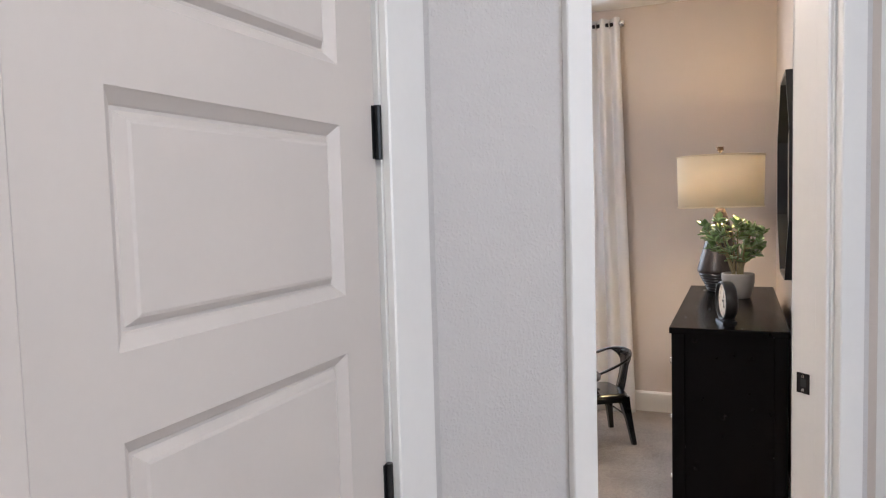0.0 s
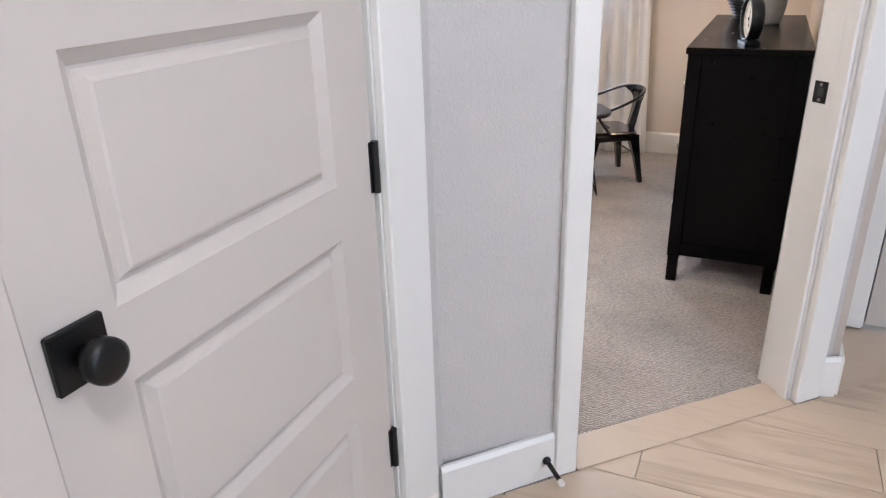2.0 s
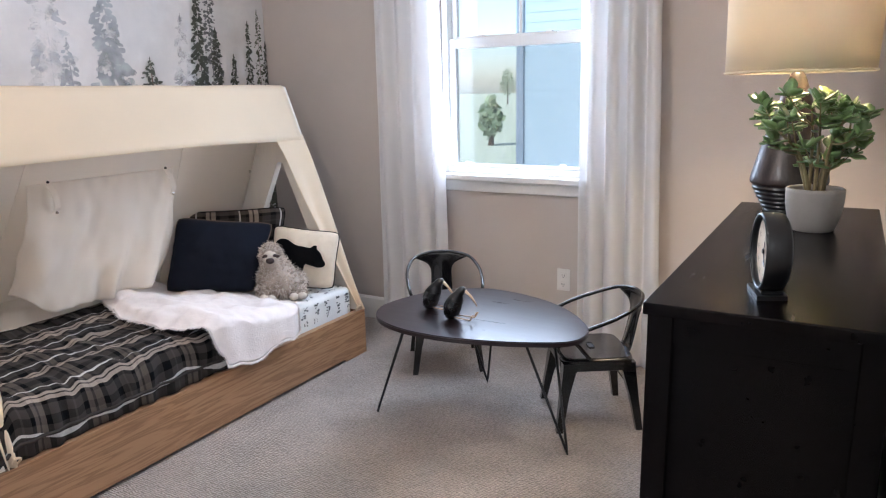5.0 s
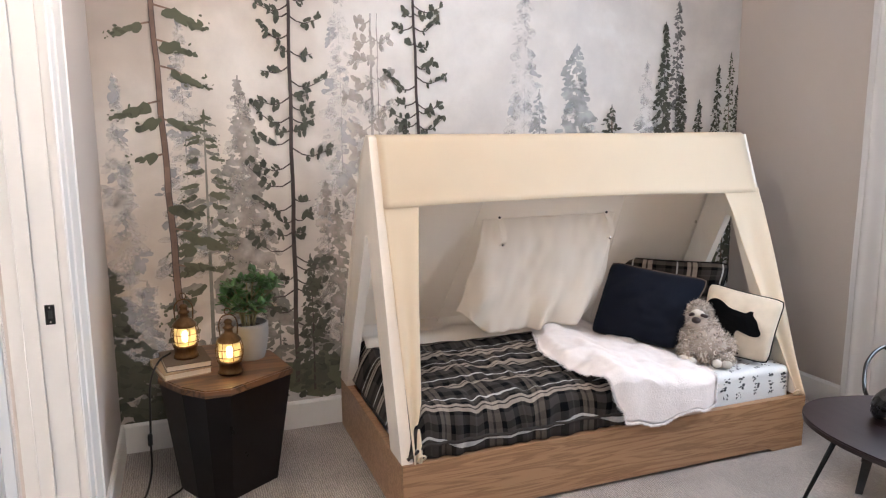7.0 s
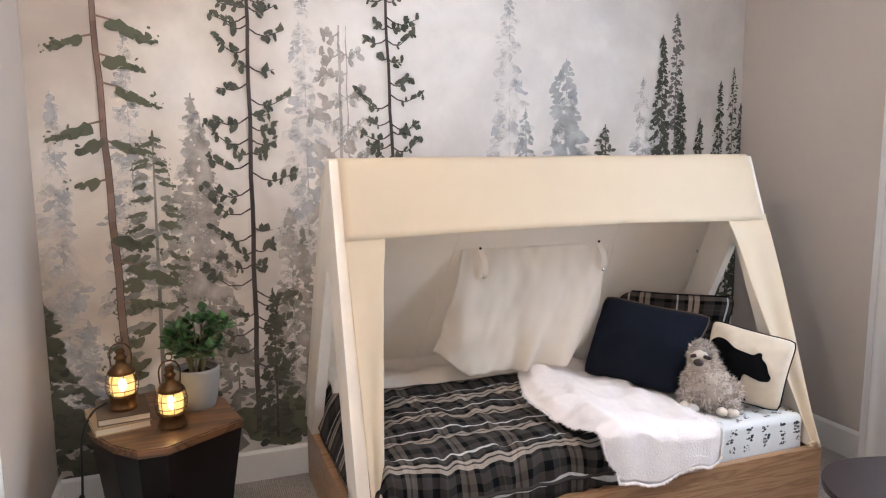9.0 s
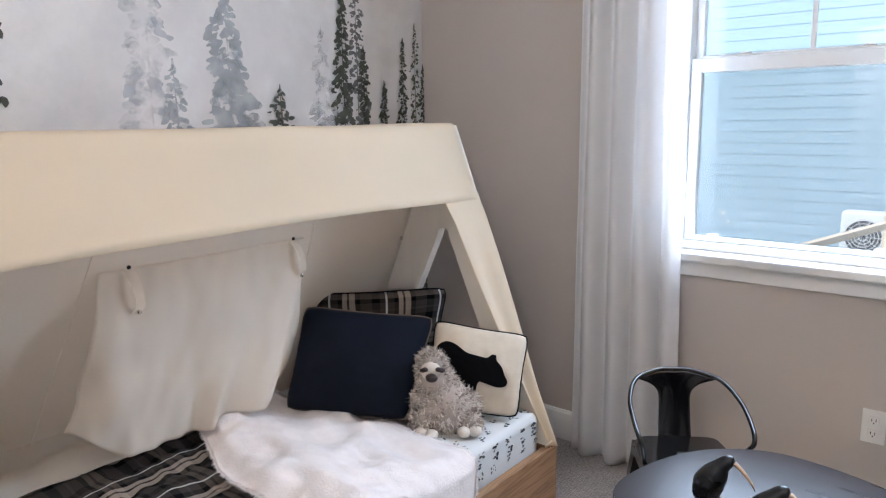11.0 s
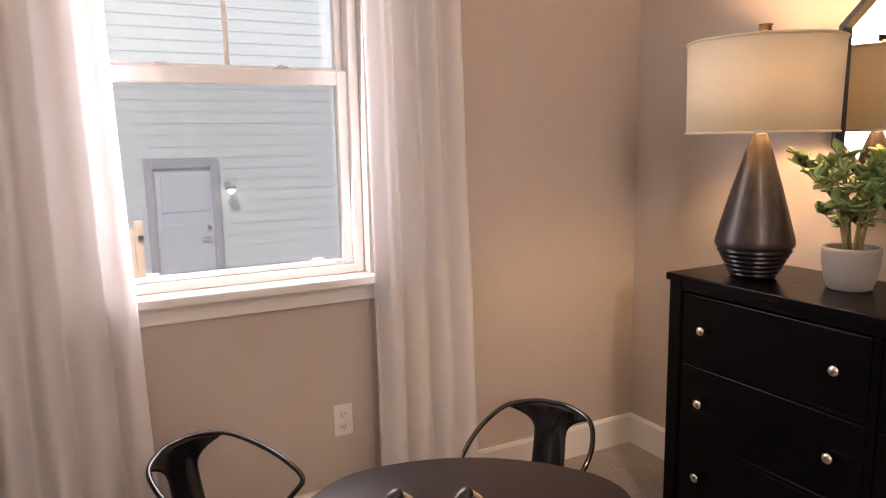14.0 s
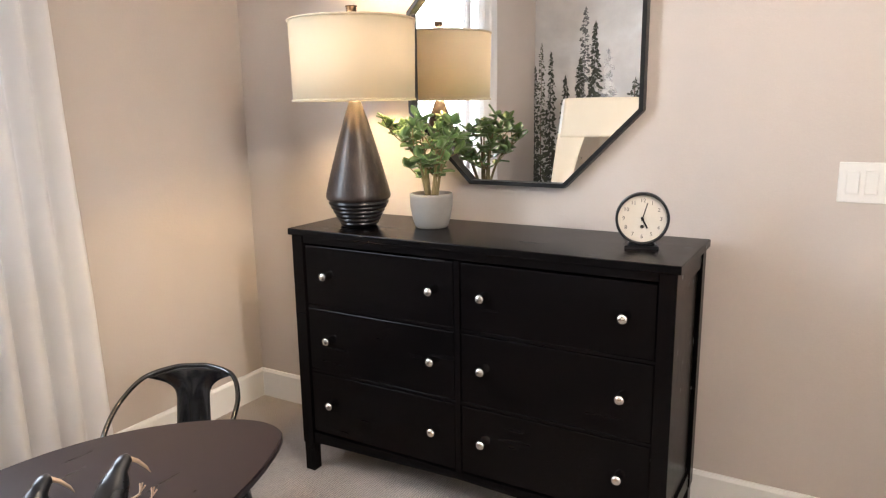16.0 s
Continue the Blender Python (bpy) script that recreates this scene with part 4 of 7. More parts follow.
def throw_pt(u, v):
    """u runs from the back to the hem over the front, v from its foot edge to its head edge."""
    s = u * 1.22
    yl = -1.46 + 0.030 * math.sin(s * 6.0 + 0.6) - 0.10 * ease(0.08, 0.60, s)
    yr = -1.10 + 0.105 * ease(0.0, 0.45, s) - 0.02 * ease(0.85, 1.04, s)
    yl += 0.03 * ease(0.90, 1.02, s) + 0.05 * ease(1.02, 1.22, s) ** 2
    y = yl + (yr - yl) * v
    top = 0.424 + 0.046 * ease(-1.22, -1.40, y) + 0.034 * wob(s * 5, y * 5, 6.0) + 0.022 * wob(s * 11, y * 12, 2.0) + 0.006 * wob(s * 26, y * 26, 5.0)
    if s < 0.93:
        x, z = 0.07 + s, top
    else:
        a = min(1.0, (s - 0.93) / 0.10) * math.pi / 2
        x = 1.0 + (0.066 + 0.010 * wob(y * 10, 3.0, s * 2)) * math.sin(a)
        z = top - 0.045 * (1 - math.cos(a)) - max(0, s - 1.03) * (0.58 + 0.30 * (1 - v) ** 2 + 0.05 * wob(y * 9, 1.0, 7.0))
    roll = ease(0, 1, min(v, 1 - v) * 8)
    return Vector((x - 0.004 * (1 - roll) * ease(0.9, 1.0, s), y, z - 0.026 * (1 - roll) * (1 - ease(0.9, 1.0, s))))


th = thing("fur_throw", "fluffy white faux-fur throw draped across the bed", "throw", (0.55, -1.2, 0.40))


def throw_under(u, v):
    """Lower side of the pelt, meeting the upper one along its rim."""
    s = u * 1.22
    thick = 0.014 * ease(0, 1, min(v, 1 - v, (1 - u) * 2) * 12)
    over = ease(0.93, 1.03, s)
    return throw_pt(u, v) - Vector((thick * over, 0, thick * (1 - over)))


bm = sheet(throw_pt, 110, 64)
sheet(throw_under, 110, 64, bm=bm)
bmesh.ops.remove_doubles(bm, verts=bm.verts[:], dist=0.0003)
bmesh.ops.recalc_face_normals(bm, faces=bm.faces[:])
part("pelt", bm, FUR, th)
rnd = random.Random(8)
bm = bmesh.new()
for i in range(3600):
    u, v = rnd.random(), rnd.choice((0.0, 1.0)) + rnd.uniform(-0.012, 0.012)
    if rnd.random() < 0.25:
        u, v = 1.0, rnd.random()
    v = min(1.0, max(0.0, v))
    p = throw_pt(u, v)
    out = Vector((0.25 if u < 1 else 0.5, -1.0 if v < 0.5 else 1.0, -0.2)) if u < 1 else Vector((0.4, 0, -1))
    d = (out + Vector((rnd.uniform(-0.8, 0.8), rnd.uniform(-0.5, 0.5), rnd.uniform(-0.4, 0.6)))).normalized() * rnd.uniform(0.006, 0.016)
    side = d.cross(Vector((0, 0, 1))).normalized() * 0.0022
    a, b, c = bm.verts.new(p - side), bm.verts.new(p + side), bm.verts.new(p + d)
    bm.faces.new((a, b, c))
tagged(part("fur_tuft", bm, FUR, th), kind="stuff")


def cushion(corners, thick, material, name, label, piping=None, parent=None, plump=0.75):
    """Filled cushion through four corners (bottom left, bottom right, top right, top left), seen from its front."""
    c = [Vector(q) for q in corners]
    mid = sum(c, Vector()) / 4
    n = ((c[1] - c[0]).cross(c[3] - c[0])).normalized()
    t = thing(name, label, "pillow", mid + (c[0] + c[1] - c[2] - c[3]) / 4)
    W, H = (c[1] - c[0]).length, (c[3] - c[0]).length

    def flat(u, v):
        pinch = 0.026
        uu = u + (0.5 - u) * 2 * (pinch * math.sin(math.pi * v) ** 0.7 + 0.032 * abs(2 * v - 1) ** 9)
        vv = v + (0.5 - v) * 2 * (pinch * math.sin(math.pi * u) ** 0.7 + 0.032 * abs(2 * u - 1) ** 9)
        return c[0] * (1 - uu) * (1 - vv) + c[1] * uu * (1 - vv) + c[2] * uu * vv + c[3] * (1 - uu) * vv

    def face(sign):
        def fn(u, v):
            h = (max(0, math.sin(math.pi * u)) * max(0, math.sin(math.pi * v))) ** 0.42
            crease = 0.10 * thick * wob(u * 4, v * 4, sign * 3.0 + thick) + 0.07 * thick * wob(u * 11, v * 11, 1.0 + thick) * (1 - min(1, 5 * min(u, v, 1 - u, 1 - v)) * 0.6)
            return flat(u, v) + n * sign * (thick * 0.5 * h + crease * h)
        return fn
    bm = sheet(face(1), 40, 32, uvs=lambda u, v: (u * W, v * H))
    sheet(face(-1), 40, 32, bm=bm, uvs=lambda u, v: (u * W + 0.07, v * H))
    bmesh.ops.remove_doubles(bm, verts=bm.verts[:], dist=0.0004)
    bmesh.ops.recalc_face_normals(bm, faces=bm.faces[:])
    part("cover", bm, material, t)
    if piping:
        k = 20
        ring = [flat(i / k, 0) for i in range(k)] + [flat(1, i / k) for i in range(k)] + [flat(1 - i / k, 1) for i in range(k)] + [flat(0, 1 - i / k) for i in range(k)]
        part("piping", tube(ring, 0.0032, 6, closed=True), piping, t, "", True)
    return t, flat, n


cushion([(0.17, -0.90, 0.40), (0.48, -0.50, 0.40), (0.505, -0.445, 0.735), (0.155, -0.91, 0.748)], 0.15, PLAID, "plaid_pillow", "black and tan plaid pillow propped at the bed's head", BLACKCLOTH)
cushion([(0.315, -1.14, 0.40), (0.735, -0.955, 0.40), (0.660, -0.712, 0.700), (0.320, -1.030, 0.757)], 0.19, NAVY, "navy_pillow", "navy blue cotton pillow with brown piping", CORD)
_, flat, nn = cushion([(0.675, -0.80, 0.375), (0.975, -0.655, 0.375), (0.955, -0.553, 0.645), (0.655, -0.715, 0.69)], 0.13, CREAMCLOTH, "bear_pillow", "cream linen pillow with a black bear silhouette and piping", BLACKCLOTH)
pil = bpy.data.objects["bear_pillow"]
# walking bear silhouette on the pillow's face
bear = [(0.02, 0.38), (0.01, 0.66), (0.06, 0.83), (0.15, 0.90), (0.26, 0.89), (0.38, 0.82), (0.50, 0.80), (0.60, 0.79), (0.64, 0.83), (0.685, 0.83), (0.70, 0.77),
        (0.76, 0.70), (0.80, 0.60), (0.835, 0.53), (0.81, 0.47), (0.72, 0.455), (0.63, 0.50), (0.555, 0.50), (0.53, 0.42), (0.535, 0.24), (0.60, 0.17), (0.58, 0.12), (0.44, 0.13), (0.40, 0.28), (0.36, 0.42),
        (0.30, 0.40), (0.27, 0.25), (0.30, 0.15), (0.27, 0.11), (0.13, 0.12), (0.08, 0.24)]
bm = bmesh.new()


def bear_pt(u, v):
    h = (max(0, math.sin(math.pi * min(0.97, u * 1.04 + 0.01))) * max(0, math.sin(math.pi * max(0.04, v - 0.10)))) ** 0.42
    return flat(min(0.97, u * 1.04 + 0.01), max(0.04, v - 0.10)) + nn * (0.13 * 0.5 * h * 1.06 + 0.009)


cen = bm.verts.new(bear_pt(0.42, 0.56))
outl = spline([(a, b, 0) for a, b in bear], 3, True)
rings = []
for s in (0.34, 0.67, 1.0):
    rings.append([bm.verts.new(bear_pt(0.40 + (q.x - 0.40) * s, 0.55 + (q.y - 0.55) * s)) for q in outl])
no = len(outl)
for i in range(no):
    bm.faces.new((cen, rings[0][i], rings[0][(i + 1) % no]))
    for a, b in zip(rings, rings[1:]):
        bm.faces.new((a[i], b[i], b[(i + 1) % no], a[(i + 1) % no]))
part("bear_applique", bm, BLACKCLOTH, pil, "black bear silhouette")

# plush sloth: one plain figure
rnd = random.Random(11)
bm = bmesh.new()


def blob(bm, c, r, s=(1, 1, 1), seg=14, mi=0):
    res = bmesh.ops.create_uvsphere(bm, u_segments=seg, v_segments=seg // 2 + 2, radius=r)
    for v in res["verts"]:
        v.co = Vector((v.co.x * s[0], v.co.y * s[1], v.co.z * s[2])) + Vector(c)
    for f in {f for v in res["verts"] for f in v.link_faces}:
        f.material_index, f.smooth = mi, True


FACE = Vector((0.770, -0.872, 0.566))
TB = [((0.795, -0.835, 0.438), 0.092, (1.08, 1.05, 1.0)), ((0.765, -0.838, 0.500), 0.070, (1, 1, 1)), ((0.742, -0.838, 0.565), 0.052, (1, 1, 1.05)), ((0.775, -0.925, 0.405), 0.038, (1, 1.2, 0.8)), ((0.885, -0.825, 0.40), 0.042, (1.2, 1, 0.8)),
      ((0.735, -0.895, 0.455), 0.034, (1, 1, 1.3)), ((0.86, -0.78, 0.44), 0.036, (1, 1, 1.3))]
for c, r, s in TB:
    blob(bm, c, r, s)
blob(bm, (0.760, -0.862, 0.563), 0.037, (1, 1, 0.95), 14, 1)
blob(bm, (0.796, -0.902, 0.556), 0.0190, (1.15, 1.0, 0.75), 12, 2)
for dx, dy in ((-0.020, -0.004), (0.015, 0.024)):
    blob(bm, (0.784 + dx, -0.893 + dy, 0.576), 0.0105, (1.1, 1.0, 0.75), 10, 2)
    blob(bm, (0.781 + dx * 1.4, -0.888 + dy * 1.35, 0.570), 0.012, (1.0, 1.0, 0.6), 10, 2)
for c in ((0.80, -0.965, 0.388), (0.835, -0.952, 0.385), (0.905, -0.872, 0.385), (0.93, -0.842, 0.385)):
    blob(bm, c, 0.019, (1.2, 1.2, 0.95), 10, 1)
for i in range(7800):
    c, r, s = rnd.choice(TB[:3] * 3 + TB)
    d = Vector((rnd.gauss(0, 1), rnd.gauss(0, 1), rnd.gauss(0, 1))).normalized()
    p = Vector(c) + Vector((d.x * r * s[0], d.y * r * s[1], d.z * r * s[2])) * 0.97
    if (p - FACE - Vector((0.012, -0.015, 0))).length < 0.047:
        continue
    q = (d * 0.9 + Vector((rnd.uniform(-0.8, 0.8), rnd.uniform(-0.8, 0.8), rnd.uniform(-1.1, 0.4)))).normalized() * rnd.uniform(0.010, 0.027)
    sd = q.orthogonal().normalized() * 0.0030
    f = bm.faces.new((bm.verts.new(p - sd), bm.verts.new(p + sd), bm.verts.new(p + q)))
    f.material_index = 1 if rnd.random() < 0.58 else 0
ob = link_mesh("plush_sloth", bm, [PLUSH, PLUSHPALE, NOSE])
tagged(ob, "shaggy grey and cream plush sloth toy sitting against the pillows", "plush toy")

# ---- dresser ----
DF, DBK, DN, DF_Y, DH = 2.840, 3.245, -1.980, -0.652, 0.927
dr = thing("dresser", "black stained wooden six-drawer dresser with nickel knobs on carpet", "dresser", ((DF + DBK) / 2, -1.316, 0))
part("top", B(DF - 0.008, DN - 0.010, DH - 0.024, DBK + 0.005, DF_Y + 0.010, DH, 0.003), BLACKWOOD, dr)
for y0 in (DN, DF_Y - 0.048):
    for x0 in (DF, DBK - 0.048):
        bm = bmesh.new()
        m = Matrix.Identity(4)
        box(bm, x0, y0, 0.11, x0 + 0.048, y0 + 0.048, DH - 0.024, 0.002, 1)
        vs = prism([(x0 + 0.004, y0 + 0.004), (x0 + 0.044, y0 + 0.004), (x0 + 0.044, y0 + 0.044), (x0 + 0.004, y0 + 0.044)], 0.0, 0.11, bm=bm)
        part("leg", bm, BLACKWOOD, dr)
for y0, y1 in ((DN + 0.012, DN + 0.026), (DF_Y - 0.026, DF_Y - 0.012)):
    part("side_panel", B(DF + 0.048, y0, 0.115, DBK - 0.048, y1, DH - 0.024), BLACKWOOD, dr)
for y0, y1 in ((DN + 0.004, DN + 0.012), (DF_Y - 0.012, DF_Y - 0.004)):
    for z0, z1 in ((DH - 0.080, DH - 0.024), (0.115, 0.165)):
        part("side_rail", B(DF + 0.048, y0, z0, DBK - 0.048, y1, z1, 0.001, None, 1), BLACKWOOD, dr)
part("back_panel", B(DBK - 0.02, DN + 0.048, 0.115, DBK - 0.012, DF_Y - 0.048, DH - 0.024), BLACKWOOD, dr)
YA, YM, YB = DF_Y - 0.048, -1.316, DN + 0.048
part("top_rail", B(DF + 0.004, YB, 0.876, DF + 0.03, YA, DH - 0.024, 0.001, None, 1), BLACKWOOD, dr)
rows = [(0.655, 0.868), (0.412, 0.640), (0.165, 0.397)]
for z in (0.648, 0.4045):
    part("rail", B(DF + 0.010, YB, z - 0.0055, DF + 0.03, YA, z + 0.0055, 0.001, None, 1), BLACKWOOD, dr)
bm = bmesh.new()
prism([(YB, 0.158), (YB, 0.112), (YB + 0.05, 0.118), (YM, 0.135), (YA - 0.05, 0.118), (YA, 0.112), (YA, 0.158)], DF + 0.006, DF + 0.026, Matrix(((0, 0, 1, 0), (1, 0, 0, 0), (0, 1, 0, 0), (0, 0, 0, 1))), bm)
part("apron", bm, BLACKWOOD, dr)
part("divider", B(DF + 0.006, YM - 0.010, 0.16, DF + 0.03, YM + 0.010, 0.874, 0.001, None, 1), BLACKWOOD, dr)
knobs = {0: (-0.793, -1.222), 1: (-1.405, -1.842)}
for ci, (y0, y1) in enumerate(((YM + 0.013, YA - 0.003), (YB + 0.003, YM - 0.013))):
    for ri, (z0, z1) in enumerate(rows):
        bm = B(DF + 0.009, y0, z0, DF + 0.028, y1, z1, 0.0025)
        d = part("drawer_front", bm, BLACKWOOD, dr)
        part("drawer_box", B(DF + 0.028, y0 + 0.02, z0 + 0.012, DBK - 0.05, y1 - 0.02, z1 - 0.03), BLACKWOOD, d)
        for y in knobs[ci]:
            zc = (z0 + z1) / 2 + 0.004
            k = lathe([(0.006, 0.0), (0.006, 0.010), (0.013, 0.014), (0.0155, 0.019), (0.014, 0.024), (0.008, 0.027), (0, 0.0278)], 20,
                      m=Matrix.Translation((DF + 0.009, y, zc)) @ Matrix.Rotation(radians(-90), 4, "Y"))
            part("knob", k, CHROME, d, "round brushed nickel knob", True)

# ---- table lamp ----
LPX, LPY = 2.99, -0.842
la = thing("table_lamp", "lit table lamp with bronze ceramic base and white drum shade", "table lamp", (LPX, LPY, DH))
prof = [(0.058, 0.0), (0.062, 0.004)]
z = 0.006
for i in range(6):
    r = 0.066 + i * 0.0075
    prof += [(r, z), (r + 0.003, z + 0.005), (r + 0.003, z + 0.010), (r - 0.002, z + 0.0135)]
    z += 0.0145
part("foot", lathe(prof + [(0.106, z + 0.001), (0, z + 0.0012)], 44, (LPX, LPY, DH)), LAMPFOOT, la, "blackened ribbed foot", True)
prof = [(0.106, z + 0.0015), (0.112, z + 0.006), (0.114, z + 0.012), (0.113, z + 0.026), (0.098, z + 0.085), (0.070, z + 0.185), (0.040, z + 0.285), (0.021, z + 0.338), (0.014, z + 0.346), (0, z + 0.347)]
part("base", lathe(prof, 44, (LPX, LPY, DH)), LAMPBODY, la, "streaked bronze ceramic cone", True)
part("neck", lathe([(0.016, 0.43), (0.016, 0.446), (0.009, 0.45), (0.009, 0.52), (0, 0.521)], 16, (LPX, LPY, DH)), BRASS, la)
s0, s1 = 1.362, 1.630
bm = bmesh.new()
for z0, r0, z1, r1 in ((s0, 0.208, s1, 0.213),):
    rings = []
    for r, zz in ((r0, z0), (r1, z1), (r1 - 0.003, z1), (r0 - 0.003, z0)):
        rings.append([bm.verts.new((LPX + r * math.cos(2 * math.pi * k / 64), LPY + r * math.sin(2 * math.pi * k / 64), zz)) for k in range(64)])
    for i in range(4):
        a, b = rings[i], rings[(i + 1) % 4]
        for k in range(64):
            f = bm.faces.new((a[k], a[(k + 1) % 64], b[(k + 1) % 64], b[k]))
            f.smooth = i in (0, 2)
sh = part("shade", bm, SHADE, la, "glowing white linen drum shade")
for zz, r in ((s0 + 0.004, 0.2095), (s1 - 0.004, 0.2145)):
    part("trim_band", tube([(LPX + r * math.cos(2 * math.pi * k / 64), LPY + r * math.sin(2 * math.pi * k / 64), zz) for k in range(64)], 0.0035, 6, closed=True), SHADE, sh)
bm = bmesh.new()
for a in (0, 2.09, 4.19):
    tube([(LPX, LPY, s1 + 0.010), (LPX + 0.210 * math.cos(a), LPY + 0.210 * math.sin(a), s1 - 0.012)], 0.0022, 6, bm)
part("spider", bm, CHROME, la)
part("harp", tube(spline([(LPX, LPY - 0.012, 1.44), (LPX, LPY - 0.055, 1.50), (LPX, LPY - 0.045, 1.60), (LPX, LPY, 1.654), (LPX, LPY + 0.045, 1.60), (LPX, LPY + 0.055, 1.50), (LPX, LPY + 0.012, 1.44)], 5), 0.002, 6), CHROME, la)
part("finial", lathe([(0.006, 0), (0.006, 0.012), (0.015, 0.014), (0.019, 0.017), (0.015, 0.020), (0.020, 0.023), (0.015, 0.027), (0.020, 0.030), (0.021, 0.033), (0, 0.0335)], 20, (LPX, LPY, s1 + 0.012)), FINIAL, la, "ribbed bronze finial", True)

# ---- octagonal mirror ----
MC, MS, CUT = (-1.327, 1.498), 0.437, 0.256


def octa(s, cut):
    return [(-s, -s + cut), (-s + cut, -s), (s - cut, -s), (s, -s + cut), (s, s - cut), (s - cut, s), (-s + cut, s), (-s, s - cut)]


def octagon_mirror(m, s, cut, label, at):
    t = thing("wall_mirror", label, "mirror", at)
    bm = bmesh.new()
    a, b = octa(s, cut), octa(s - 0.014, cut - 0.008)
    r = [[bm.verts.new(m @ Vector((p[0], q, p[1]))) for p in pts] for pts, q in ((a, 0), (a, -0.036), (b, -0.036), (b, -0.012))]
    for i in range(3):
        for k in range(8):
            bm.faces.new((r[i][k], r[i][(k + 1) % 8], r[i + 1][(k + 1) % 8], r[i + 1][k]))
    part("frame", bm, BLACKM, t, "thin black metal frame")
    bm = bmesh.new()
    vs = [bm.verts.new(m @ Vector((p[0], -0.013, p[1]))) for p in b]
    bk = [bm.verts.new(m @ Vector((p[0], -0.002, p[1]))) for p in b]
    bm.faces.new(vs)
    bm.faces.new(bk[::-1])
    for k in range(8):
        bm.faces.new((vs[k], vs[(k + 1) % 8], bk[(k + 1) % 8], bk[k]))
    bmesh.ops.recalc_face_normals(bm, faces=bm.faces[:])
    part("glass", bm, MIRROR, t)


octagon_mirror(Matrix.Translation((WX - 0.001, MC[0], MC[1])) @ Matrix.Rotation(radians(-90), 4, "Z"), MS, CUT, "octagonal wall mirror with thin black frame above the dresser", (WX, MC[0], MC[1]))
octagon_mirror(Matrix.Translation((0.281, -4.02, 1.45)) @ Matrix.Rotation(radians(90), 4, "Z"), 0.42, 0.24, "black-framed octagonal mirror on a pale bathroom wall", (0.281, -4.02, 1.45))


# ---- potted plants ----
def leaf_mesh(name, L, W, T, material, point=0.35):
    bm = bmesh.new()
    ns = 7
    up, dn = [], []
    for i in range(ns):
        s = i / (ns - 1)
        w = W * math.sin(math.pi * min(1, (s * 0.93 + 0.04))) ** 0.8 * (0.55 + 0.45 * math.sin(math.pi * s * 0.8 + 0.3))
        zc = 0.20 * L * math.sin(s * 1.7) * s
        up.append([bm.verts.new((s * L, k * w, zc + (T if k == 0 else 0.0) + 0.004 * abs(k))) for k in (-1, 0, 1)])
        dn.append(bm.verts.new((s * L, 0, zc - T)))
    for a, b, c, d in zip(up, up[1:], dn, dn[1:]):
        for k in (0, 1):
            bm.faces.new((a[k], b[k], b[k + 1], a[k + 1])).smooth = True
        bm.faces.new((a[0], c, d, b[0])).smooth = True
        bm.faces.new((a[2], b[2], d, c)).smooth = True
    me = bpy.data.meshes.new(name)
    bmesh.ops.recalc_face_normals(bm, faces=bm.faces[:])
    bm.to_mesh(me)
    bm.free()
    me.materials.append(material)
    return me


